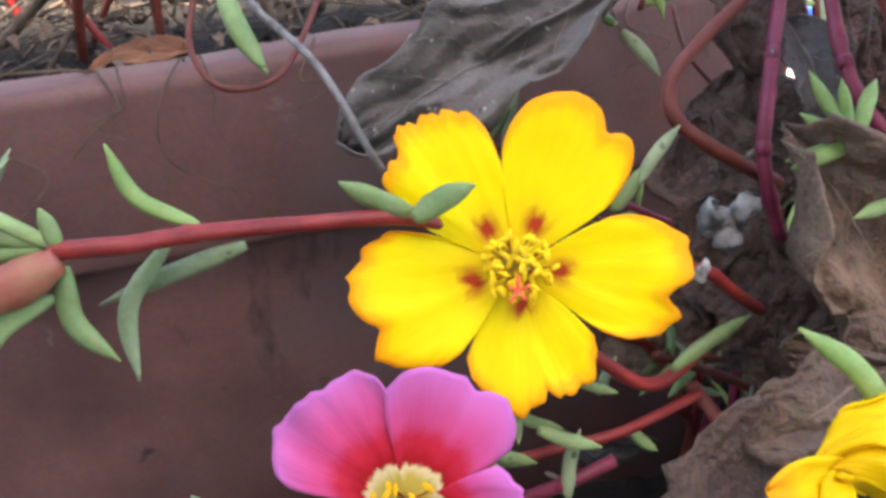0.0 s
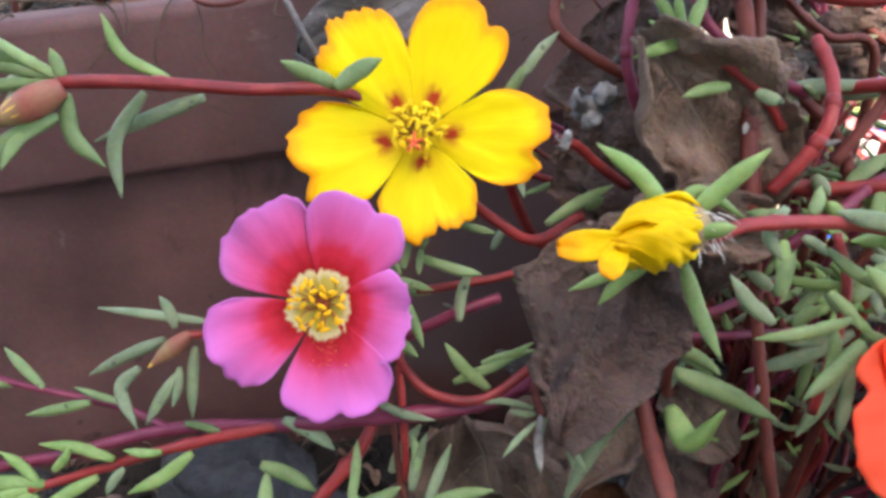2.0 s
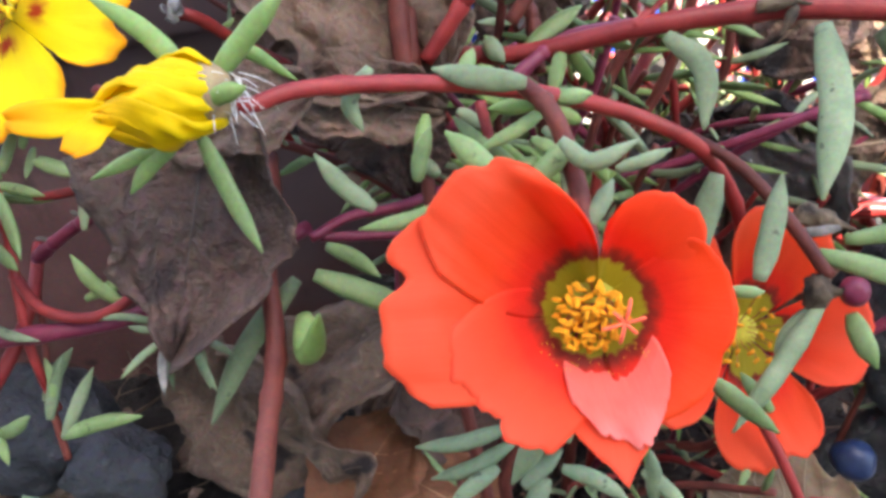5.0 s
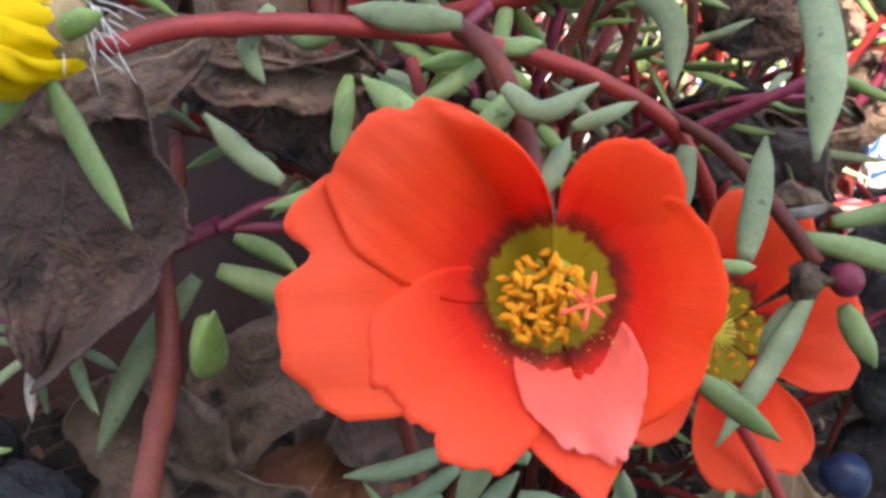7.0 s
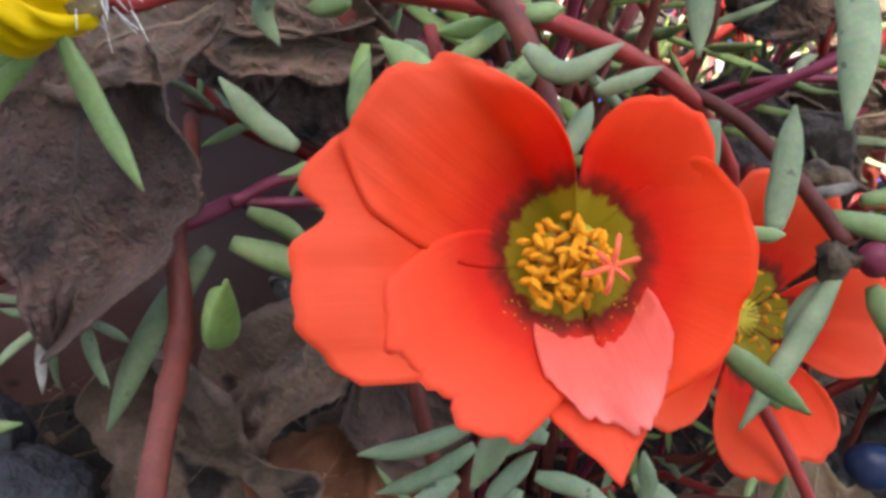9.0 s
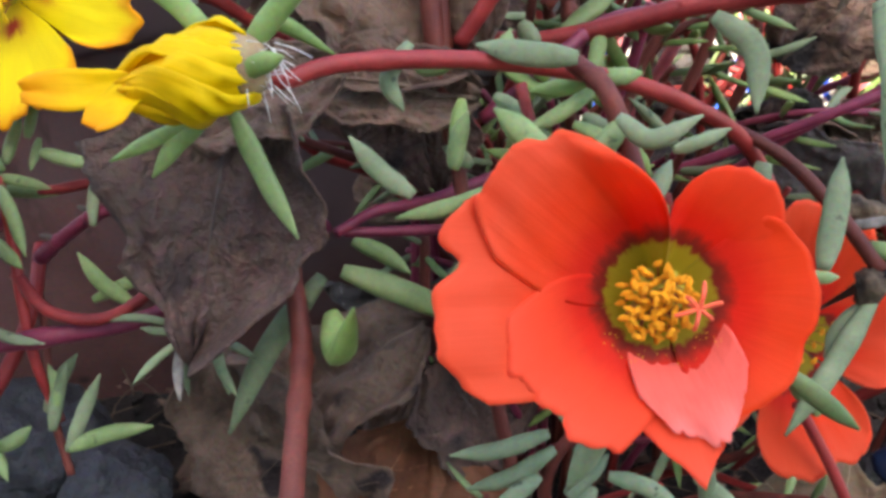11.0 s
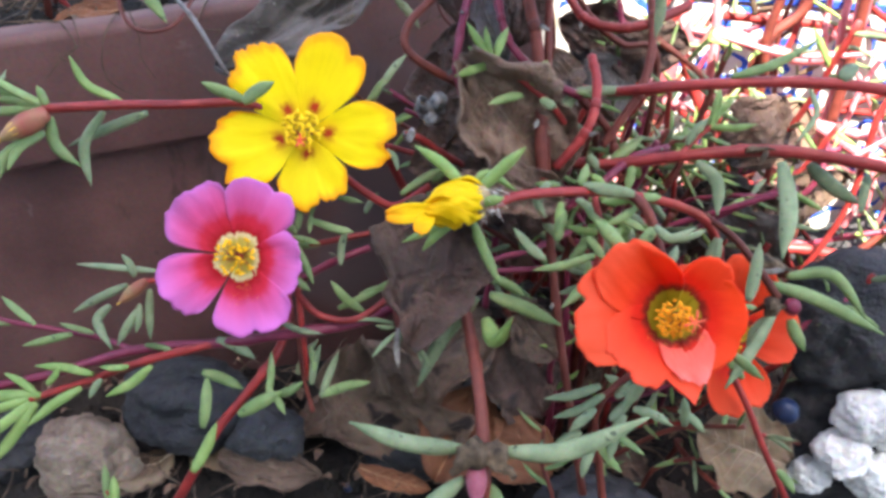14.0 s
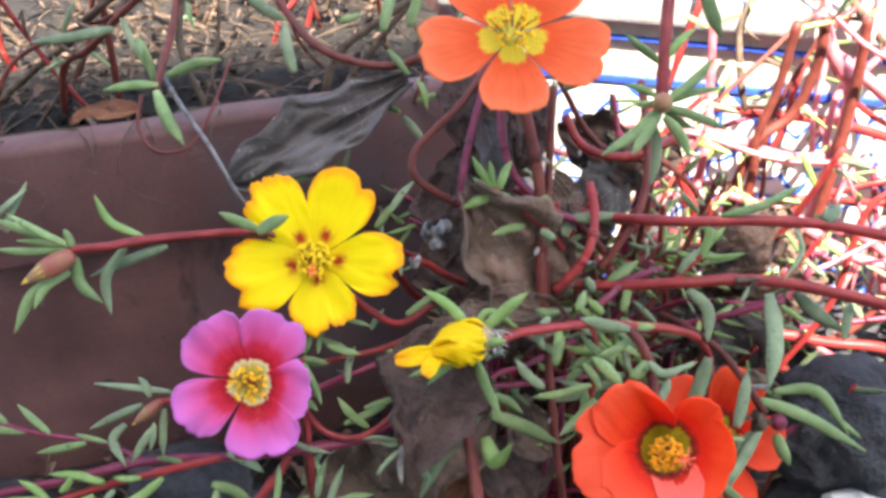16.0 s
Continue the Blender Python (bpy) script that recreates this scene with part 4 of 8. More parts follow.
part("leaf", leaf_mesh((-0.0711, -0.0391, 0.1111), (-0.0714, -0.0435, 0.0974), 0.0028, (-0.0002, -0.0001, 0.0001), (0.22, -0.94, 0.51), 0.66, 888), M["leaf_grey"], sh)
part("leaf", leaf_mesh((-0.0736, -0.0412, 0.1077), (-0.0742, -0.0450, 0.1009), 0.0021, (0.0005, -0.0001, 0.0001), (0.24, -0.62, 0.39), 0.56, 572), M["leaf_grey"], sh)
part("leaf", leaf_mesh((-0.0696, -0.0371, 0.1145), (-0.0648, -0.0350, 0.1149), 0.0022, (-0.0000, 0.0001, 0.0001), (0.47, -0.59, 0.51), 0.69, 665), M["leaf_grey"], sh)
bud(sh, (-0.0718, -0.0389, 0.1137), (-0.0781, -0.0432, 0.1089), 0.0017, "small pale green bud")

sh = thing("moss_rose_shoot", (-0.0140, -0.0346, 0.1025), "long magenta moss rose stem lying low with scattered leaves", "shoot", "moss rose shoots")
part("stem", stem_mesh([(-0.1366, -0.0439, 0.0700), (-0.1084, -0.0380, 0.0752), (-0.0797, -0.0379, 0.0879), (-0.0549, -0.0380, 0.0932), (-0.0338, -0.0390, 0.0996), (-0.0142, -0.0322, 0.1007), (-0.0020, -0.0202, 0.1024), (0.0096, -0.0050, 0.1033)], 0.00135, 0.00150, 2, 182), M["stem_magenta"], sh)
part("leaf", leaf_mesh((-0.0555, -0.0382, 0.0947), (-0.0447, -0.0405, 0.0907), 0.0038, (0.0003, 0.0005, 0.0005), (0.10, -0.59, 0.66), 0.66, 662), M["leaf_grey"], sh)
part("leaf", leaf_mesh((-0.0752, -0.0398, 0.0922), (-0.0672, -0.0397, 0.0907), 0.0022, (-0.0000, 0.0002, 0.0000), (0.24, -0.40, 0.62), 0.68, 176), M["leaf"], sh)

sh = thing("moss_rose_shoot", (-0.0801, -0.0385, 0.0888), "thin red moss rose stem with pale narrow leaves", "shoot", "moss rose shoots")
part("stem", stem_mesh([(-0.1386, -0.0282, 0.0926), (-0.1173, -0.0323, 0.0905), (-0.1062, -0.0323, 0.0888), (-0.0921, -0.0318, 0.0861), (-0.0785, -0.0387, 0.0886)], 0.00070, 0.00090, 0, 890), M["stem_magenta"], sh)
part("leaf", leaf_mesh((-0.1094, -0.0326, 0.0901), (-0.1210, -0.0266, 0.0947), 0.0028, (-0.0001, -0.0000, -0.0001), (0.34, -0.86, 0.91), 0.54, 370), M["leaf"], sh)
part("leaf", leaf_mesh((-0.0988, -0.0337, 0.0886), (-0.1141, -0.0342, 0.0831), 0.0030, (0.0002, -0.0003, 0.0002), (0.54, -0.51, 0.45), 0.66, 594), M["leaf"], sh)
part("leaf", leaf_mesh((-0.1164, -0.0325, 0.0901), (-0.1303, -0.0332, 0.0888), 0.0036, (-0.0002, 0.0006, 0.0004), (0.50, -0.41, 0.48), 0.70, 200), M["leaf"], sh)
part("leaf", leaf_mesh((-0.0926, -0.0333, 0.0892), (-0.1016, -0.0336, 0.0922), 0.0021, (0.0001, -0.0002, 0.0001), (0.22, -0.55, 0.73), 0.51, 482), M["leaf"], sh)
part("leaf", leaf_mesh((-0.1223, -0.0315, 0.0915), (-0.1310, -0.0259, 0.0945), 0.0026, (-0.0000, -0.0006, 0.0001), (0.25, -0.35, 0.60), 0.61, 425), M["leaf"], sh)

sh = thing("moss_rose_shoot", (-0.0596, -0.0385, 0.0924), "red moss rose stem tip crowded with pale green leaves", "shoot", "moss rose shoots")
part("stem", stem_mesh([(-0.1092, -0.0446, 0.0727), (-0.0946, -0.0389, 0.0758), (-0.0771, -0.0412, 0.0867), (-0.0596, -0.0387, 0.0922), (-0.0536, -0.0371, 0.0928)], 0.00100, 0.00130, 1, 476), M["stem_red"], sh)
part("leaf", leaf_mesh((-0.1061, -0.0438, 0.0739), (-0.1283, -0.0462, 0.0719), 0.0042, (-0.0004, 0.0008, -0.0002), (0.25, -0.46, 0.61), 0.57, 974), M["leaf_fresh"], sh)
part("leaf", leaf_mesh((-0.1073, -0.0443, 0.0732), (-0.1261, -0.0489, 0.0687), 0.0036, (-0.0002, 0.0002, -0.0006), (0.63, -0.66, 0.41), 0.62, 97), M["leaf_fresh"], sh)
part("leaf", leaf_mesh((-0.1084, -0.0450, 0.0721), (-0.1246, -0.0546, 0.0603), 0.0039, (0.0004, -0.0006, 0.0007), (0.31, -0.67, 0.47), 0.58, 577), M["leaf_fresh"], sh)
part("leaf", leaf_mesh((-0.1072, -0.0452, 0.0719), (-0.1195, -0.0554, 0.0556), 0.0043, (0.0000, 0.0003, -0.0006), (0.49, -0.54, 0.97), 0.69, 623), M["leaf_fresh"], sh)
part("leaf", leaf_mesh((-0.0948, -0.0422, 0.0763), (-0.1078, -0.0506, 0.0684), 0.0036, (-0.0003, 0.0001, 0.0007), (0.32, -0.71, 0.94), 0.61, 333), M["leaf_fresh"], sh)
part("leaf", leaf_mesh((-0.1074, -0.0439, 0.0738), (-0.1175, -0.0401, 0.0777), 0.0030, (0.0002, 0.0005, 0.0002), (0.39, -0.75, 0.56), 0.69, 388), M["leaf_fresh"], sh)
part("leaf", leaf_mesh((-0.0918, -0.0400, 0.0796), (-0.1082, -0.0397, 0.0810), 0.0033, (-0.0001, 0.0009, 0.0002), (0.43, -0.48, 0.56), 0.55, 20), M["leaf_fresh"], sh)
part("leaf", leaf_mesh((-0.1046, -0.0421, 0.0764), (-0.1012, -0.0400, 0.0814), 0.0026, (0.0003, -0.0000, -0.0002), (0.29, -0.61, 0.45), 0.62, 454), M["leaf_fresh"], sh)
part("leaf", leaf_mesh((-0.0732, -0.0423, 0.0869), (-0.0845, -0.0486, 0.0803), 0.0035, (0.0004, -0.0001, -0.0009), (0.25, -0.66, 0.73), 0.55, 485), M["leaf_fresh"], sh)
part("leaf", leaf_mesh((-0.0795, -0.0427, 0.0863), (-0.0882, -0.0418, 0.0845), 0.0024, (-0.0000, -0.0001, -0.0003), (0.14, -0.35, 0.56), 0.62, 486), M["leaf_fresh"], sh)
part("leaf", leaf_mesh((-0.0867, -0.0449, 0.0830), (-0.0896, -0.0480, 0.0784), 0.0025, (-0.0002, -0.0001, 0.0003), (0.61, -0.91, 0.47), 0.56, 725), M["leaf_grey"], sh)

sh = thing("moss_rose_shoot", (-0.0935, 0.0118, -0.0406), "red moss rose stem rising from the soil with green leaves", "shoot", "moss rose shoots")
part("stem", stem_mesh([(-0.0740, -0.0545, 0.0324), (-0.0625, -0.0554, 0.0558), (-0.0548, -0.0498, 0.0709), (-0.0474, -0.0438, 0.0796), (-0.0394, -0.0366, 0.0902), (-0.0380, -0.0268, 0.0972), (-0.0412, -0.0157, 0.1028)], 0.00150, 0.00120, 2, 344), M["stem_red"], sh)
part("leaf", leaf_mesh((-0.0599, -0.0579, 0.0627), (-0.0545, -0.0494, 0.0739), 0.0042, (0.0003, 0.0003, -0.0006), (0.16, -0.46, 0.97), 0.53, 2), M["leaf_fresh"], sh)
part("leaf", leaf_mesh((-0.0482, -0.0484, 0.0766), (-0.0368, -0.0453, 0.0837), 0.0048, (0.0001, -0.0003, 0.0005), (0.44, -0.60, 0.46), 0.66, 437), M["leaf"], sh)
part("leaf", leaf_mesh((-0.0580, -0.0508, 0.0730), (-0.0582, -0.0419, 0.0848), 0.0038, (0.0005, -0.0003, 0.0005), (0.34, -0.40, 0.96), 0.60, 698), M["leaf"], sh)
part("leaf", leaf_mesh((-0.0594, -0.0420, 0.0857), (-0.0481, -0.0428, 0.0810), 0.0039, (0.0001, 0.0005, 0.0002), (0.46, -0.92, 0.91), 0.64, 443), M["leaf"], sh)
part("leaf", leaf_mesh((-0.0406, -0.0453, 0.0810), (-0.0408, -0.0377, 0.0912), 0.0026, (0.0003, 0.0000, -0.0000), (0.06, -0.85, 0.85), 0.68, 996), M["leaf"], sh)
part("leaf", leaf_mesh((-0.0412, -0.0438, 0.0832), (-0.0353, -0.0486, 0.0782), 0.0026, (0.0004, 0.0002, 0.0002), (0.37, -0.92, 0.57), 0.66, 810), M["leaf"], sh)
part("leaf", leaf_mesh((-0.0382, -0.0449, 0.0817), (-0.0309, -0.0445, 0.0870), 0.0032, (0.0002, -0.0002, -0.0004), (0.12, -0.92, 0.68), 0.60, 126), M["leaf"], sh)
part("leaf", leaf_mesh((-0.0263, -0.0445, 0.0824), (-0.0128, -0.0404, 0.0848), 0.0035, (-0.0002, 0.0002, 0.0006), (0.38, -0.54, 0.52), 0.56, 940), M["leaf"], sh)
part("leaf", leaf_mesh((-0.0289, -0.0429, 0.0846), (-0.0272, -0.0367, 0.0942), 0.0029, (-0.0005, 0.0002, -0.0001), (0.31, -0.93, 0.56), 0.61, 676), M["leaf_grey"], sh)
part("leaf", leaf_mesh((-0.0340, -0.0370, 0.0825), (-0.0288, -0.0317, 0.0915), 0.0033, (-0.0007, 0.0004, -0.0000), (0.19, -0.54, 0.95), 0.53, 442), M["leaf_grey"], sh)
part("stem", stem_mesh([(-0.0387, -0.0225, 0.0999), (-0.0346, -0.0314, 0.0906), (-0.0322, -0.0377, 0.0834), (-0.0288, -0.0429, 0.0740)], 0.00060, 0.00070, 0, 93), M["stem_brown"], sh)

sh = thing("moss_rose_shoot", (-0.1030, -0.0448, 0.0207), "young moss rose shoot with upright green leaf tips", "shoot", "moss rose shoots")
part("stem", stem_mesh([(-0.0854, -0.0635, 0.0337), (-0.0851, -0.0603, 0.0453), (-0.0855, -0.0579, 0.0523)], 0.00100, 0.00080, 0, 322), M["stem_red"], sh)
part("leaf", leaf_mesh((-0.0848, -0.0597, 0.0497), (-0.0874, -0.0531, 0.0573), 0.0032, (-0.0000, 0.0000, -0.0001), (0.46, -0.29, 0.54), 0.56, 582), M["leaf"], sh)
part("leaf", leaf_mesh((-0.0828, -0.0606, 0.0485), (-0.0844, -0.0550, 0.0550), 0.0035, (0.0001, -0.0002, 0.0003), (0.39, -0.47, 0.62), 0.61, 260), M["leaf_fresh"], sh)
part("leaf", leaf_mesh((-0.0811, -0.0614, 0.0472), (-0.0675, -0.0584, 0.0481), 0.0032, (0.0001, -0.0000, 0.0008), (0.53, -0.32, 0.74), 0.58, 134), M["leaf_fresh"], sh)

sh = thing("moss_rose_shoot", (-0.0361, -0.0258, 0.1217), "short moss rose shoot with a rosette of dark green leaves", "shoot", "moss rose shoots")
part("stem", stem_mesh([(-0.0358, -0.0265, 0.1225), (-0.0346, -0.0293, 0.1142), (-0.0327, -0.0349, 0.1033), (-0.0314, -0.0381, 0.0945), (-0.0306, -0.0385, 0.0825)], 0.00090, 0.00080, 0, 730), M["stem_red"], sh)
part("leaf", leaf_mesh((-0.0354, -0.0272, 0.1213), (-0.0287, -0.0352, 0.1137), 0.0028, (0.0003, 0.0000, 0.0001), (0.04, -0.59, 0.50), 0.59, 399), M["leaf"], sh)
part("leaf", leaf_mesh((-0.0358, -0.0265, 0.1225), (-0.0284, -0.0252, 0.1200), 0.0024, (-0.0000, 0.0001, -0.0000), (0.50, -1.10, 0.62), 0.51, 154), M["leaf"], sh)
part("leaf", leaf_mesh((-0.0345, -0.0254, 0.1242), (-0.0342, -0.0188, 0.1296), 0.0024, (0.0000, -0.0002, 0.0001), (0.46, -1.07, 0.72), 0.60, 216), M["leaf"], sh)
part("leaf", leaf_mesh((-0.0361, -0.0317, 0.1143), (-0.0296, -0.0356, 0.1118), 0.0028, (-0.0001, -0.0000, -0.0001), (0.16, -0.88, 0.61), 0.57, 395), M["leaf"], sh)
part("leaf", leaf_mesh((-0.0290, -0.0242, 0.1259), (-0.0193, -0.0254, 0.1248), 0.0028, (-0.0001, -0.0001, -0.0003), (0.15, -0.76, 0.74), 0.57, 37), M["leaf"], sh)
part("leaf", leaf_mesh((-0.0312, -0.0231, 0.1276), (-0.0305, -0.0189, 0.1332), 0.0022, (0.0001, -0.0001, 0.0001), (0.23, -1.09, 0.17), 0.54, 40), M["leaf"], sh)
part("leaf", leaf_mesh((-0.0368, -0.0270, 0.1217), (-0.0397, -0.0261, 0.1234), 0.0024, (0.0001, 0.0001, 0.0002), (0.23, -0.85, 0.37), 0.69, 943), M["leaf"], sh)
part("leaf", leaf_mesh((-0.0348, -0.0260, 0.1232), (-0.0384, -0.0239, 0.1276), 0.0022, (-0.0001, 0.0001, -0.0001), (0.10, -1.02, 0.40), 0.58, 901), M["leaf"], sh)
part("leaf", leaf_mesh((-0.0247, -0.0201, 0.1322), (-0.0174, -0.0206, 0.1313), 0.0020, (-0.0001, 0.0002, -0.0001), (0.44, -0.72, 0.53), 0.51, 917), M["leaf"], sh)
part("leaf", leaf_mesh((-0.0376, -0.0388, 0.1030), (-0.0251, -0.0420, 0.1026), 0.0022, (-0.0002, -0.0004, -0.0005), (0.59, -0.61, 0.71), 0.59, 968), M["leaf_grey"], sh)
part("leaf", leaf_mesh((-0.0354, -0.0322, 0.1134), (-0.0388, -0.0324, 0.1171), 0.0022, (0.0001, 0.0002, 0.0001), (0.29, -0.93, 0.84), 0.51, 731), M["leaf"], sh)
part("leaf", leaf_mesh((-0.0184, -0.0149, 0.1401), (-0.0135, -0.0173, 0.1414), 0.0015, (-0.0001, 0.0002, 0.0001), (0.14, -0.62, 0.29), 0.56, 479), M["leaf"], sh)
part("leaf", leaf_mesh((-0.0158, -0.0315, 0.1026), (-0.0254, -0.0280, 0.1100), 0.0032, (-0.0004, -0.0009, -0.0000), (0.16, -0.61, 0.41), 0.54, 44), M["leaf"], sh)
part("leaf", leaf_mesh((-0.0229, -0.0313, 0.1031), (-0.0115, -0.0273, 0.1074), 0.0028, (0.0001, -0.0004, 0.0005), (-0.07, -1.03, 0.77), 0.58, 46), M["leaf"], sh)
part("leaf", leaf_mesh((-0.0173, -0.0251, 0.1035), (-0.0080, -0.0242, 0.1096), 0.0021, (0.0003, -0.0005, -0.0001), (0.23, -0.53, 0.71), 0.55, 822), M["leaf"], sh)
part("leaf", leaf_mesh((-0.0283, -0.0409, 0.0882), (-0.0300, -0.0373, 0.0940), 0.0023, (0.0003, 0.0003, -0.0001), (0.10, -0.96, 0.62), 0.51, 261), M["leaf"], sh)
part("leaf", leaf_mesh((-0.0259, -0.0447, 0.0821), (-0.0223, -0.0362, 0.0916), 0.0030, (-0.0000, -0.0002, 0.0002), (0.46, -0.39, 0.53), 0.64, 655), M["leaf_grey"], sh)
part("stem", stem_mesh([(-0.0343, -0.0320, 0.1080), (-0.0271, -0.0364, 0.1044), (-0.0171, -0.0364, 0.1041), (-0.0070, -0.0302, 0.1097), (0.0009, -0.0210, 0.1126)], 0.00100, 0.00100, 0, 412), M["stem_red"], sh)
part("stem", stem_mesh([(-0.0321, -0.0233, 0.1181), (-0.0226, -0.0200, 0.1191), (-0.0139, -0.0167, 0.1202), (-0.0008, -0.0083, 0.1217)], 0.00090, 0.00090, 0, 192), M["stem_red"], sh)

sh = thing("moss_rose_shoot", (-0.0061, -0.0356, 0.1012), "withered moss rose shoot tip with thin pale leaves", "shoot", "moss rose shoots")
part("stem", stem_mesh([(-0.0054, -0.0364, 0.1019), (-0.0068, -0.0315, 0.1022), (-0.0065, -0.0256, 0.1021), (-0.0030, -0.0163, 0.1018)], 0.00090, 0.00080, 0, 544), M["stem_brown"], sh)
part("leaf", leaf_mesh((-0.0070, -0.0358, 0.1029), (-0.0196, -0.0374, 0.1039), 0.0017, (0.0000, 0.0002, 0.0008), (-0.12, -0.48, 0.42), 0.52, 747), M["leaf_grey"], sh)
part("leaf", leaf_mesh((-0.0067, -0.0363, 0.1020), (-0.0119, -0.0377, 0.1033), 0.0017, (-0.0000, -0.0003, -0.0002), (0.12, -0.72, 0.56), 0.63, 743), M["leaf_grey"], sh)
part("leaf", leaf_mesh((-0.0063, -0.0371, 0.1007), (-0.0122, -0.0433, 0.0967), 0.0017, (-0.0002, -0.0000, 0.0003), (0.36, -0.46, 0.67), 0.53, 494), M["leaf_grey"], sh)
part("leaf", leaf_mesh((-0.0058, -0.0364, 0.1019), (-0.0048, -0.0440, 0.0944), 0.0022, (-0.0004, -0.0003, 0.0002), (0.01, -0.99, 0.38), 0.55, 86), M["husk"], sh)
part("leaf", leaf_mesh((-0.0048, -0.0366, 0.1015), (-0.0053, -0.0404, 0.0922), 0.0018, (-0.0006, -0.0002, 0.0002), (-0.02, -0.77, 0.49), 0.64, 815), M["leaf_grey"], sh)
part("leaf", leaf_mesh((-0.0009, -0.0365, 0.1014), (0.0064, -0.0390, 0.0997), 0.0018, (0.0000, 0.0003, -0.0001), (0.04, -0.88, 0.79), 0.61, 917), M["leaf_grey"], sh)
part("leaf", leaf_mesh((-0.0014, -0.0368, 0.1010), (0.0036, -0.0422, 0.0946), 0.0022, (-0.0005, -0.0000, -0.0004), (-0.19, -0.98, 0.75), 0.66, 19), M["leaf_grey"], sh)
part("leaf", leaf_mesh((-0.0003, -0.0372, 0.1003), (0.0014, -0.0403, 0.0929), 0.0016, (-0.0002, 0.0001, -0.0001), (0.27, -0.83, 0.42), 0.51, 173), M["leaf_grey"], sh)
part("leaf", leaf_mesh((-0.0044, -0.0357, 0.1029), (0.0004, -0.0353, 0.1074), 0.0015, (-0.0000, 0.0001, -0.0000), (-0.17, -0.74, 0.77), 0.51, 124), M["leaf_grey"], sh)

sh = thing("moss_rose_shoot", (0.0248, -0.0334, 0.1451), "red moss rose stem ending in a wilted yellow flower", "shoot", "moss rose shoots")
part("stem", stem_mesh([(0.0122, -0.0382, 0.1452), (0.0157, -0.0387, 0.1440), (0.0222, -0.0349, 0.1450), (0.0347, -0.0295, 0.1441), (0.0460, -0.0239, 0.1417), (0.0585, -0.0190, 0.1382), (0.0705, -0.0103, 0.1315), (0.0824, -0.0010, 0.1221), (0.0924, 0.0075, 0.1082), (0.0996, 0.0134, 0.0910)], 0.00110, 0.00145, 2, 51), M["stem_red"], sh)
part("leaf", leaf_mesh((0.0095, -0.0383, 0.1463), (-0.0036, -0.0364, 0.1569), 0.0036, (0.0008, -0.0000, 0.0010), (0.15, -1.04, 0.68), 0.50, 540), M["leaf_fresh"], sh)
part("leaf", leaf_mesh((0.0117, -0.0388, 0.1472), (0.0220, -0.0357, 0.1583), 0.0037, (-0.0001, 0.0001, 0.0001), (0.07, -1.19, 0.46), 0.67, 744), M["leaf_fresh"], sh)
part("leaf", leaf_mesh((0.0100, -0.0362, 0.1459), (0.0216, -0.0345, 0.1459), 0.0027, (-0.0020, 0.0023, 0.0034), (0.47, -1.03, 0.47), 0.63, 147), M["leaf_fresh"], sh)
part("leaf", leaf_mesh((0.0120, -0.0421, 0.1459), (0.0178, -0.0427, 0.1483), 0.0032, (0.0000, -0.0002, 0.0002), (0.35, -1.12, 0.32), 0.68, 472), M["leaf_fresh"], sh)
part("leaf", leaf_mesh((0.0110, -0.0435, 0.1422), (0.0189, -0.0491, 0.1283), 0.0033, (-0.0003, 0.0003, -0.0003), (-0.09, -0.77, 0.26), 0.59, 503), M["leaf"], sh)
part("leaf", leaf_mesh((0.0073, -0.0413, 0.1403), (-0.0053, -0.0442, 0.1350), 0.0025, (-0.0002, 0.0004, -0.0000), (0.39, -0.91, 0.19), 0.70, 33), M["leaf_fresh"], sh)
part("leaf", leaf_mesh((0.0069, -0.0415, 0.1400), (-0.0003, -0.0441, 0.1330), 0.0029, (-0.0005, 0.0003, 0.0003), (0.33, -0.95, 0.44), 0.54, 841), M["leaf_fresh"], sh)
wilted(sh, (0.0127, -0.0392, 0.1462), (-0.0028, -0.0472, 0.1447), (-0.0089, -0.0515, 0.1465), (-0.0022, -0.0545, 0.1424))

sh = thing("moss_rose_shoot", (0.0175, -0.0668, 0.0911), "upright dull red stem with long spotted leaves and dry husks", "shoot", "moss rose shoots")
part("stem", stem_mesh([(0.0016, 0.0017, 0.1152), (0.0064, -0.0113, 0.1141), (0.0084, -0.0201, 0.1137), (0.0106, -0.0297, 0.1104), (0.0140, -0.0397, 0.1030), (0.0165, -0.0541, 0.0988), (0.0181, -0.0659, 0.0923), (0.0189, -0.0732, 0.0853), (0.0213, -0.0777, 0.0683)], 0.00130, 0.00190, 2, 205), M["stem_brown"], sh)
part("leaf", leaf_mesh((0.0176, -0.0350, 0.1062), (0.0236, -0.0446, 0.1148), 0.0060, (0.0000, -0.0022, -0.0058), (-0.02, -0.75, 0.81), 0.70, 375), M["leaf_fresh"], sh)
part("leaf", leaf_mesh((0.0185, -0.0297, 0.1105), (0.0392, -0.0312, 0.1028), 0.0052, (0.0001, 0.0005, 0.0001), (0.38, -0.59, 0.81), 0.62, 410), M["leaf"], sh)
part("leaf", leaf_mesh((0.0188, -0.0229, 0.1116), (0.0286, -0.0260, 0.1080), 0.0036, (0.0002, 0.0005, 0.0003), (0.01, -1.06, 0.51), 0.65, 288), M["leaf"], sh)
part("leaf", leaf_mesh((0.0152, -0.0296, 0.1091), (0.0006, -0.0415, 0.0854), 0.0051, (-0.0015, 0.0009, 0.0003), (0.29, -0.89, 0.72), 0.67, 638), M["leaf_grey"], sh)
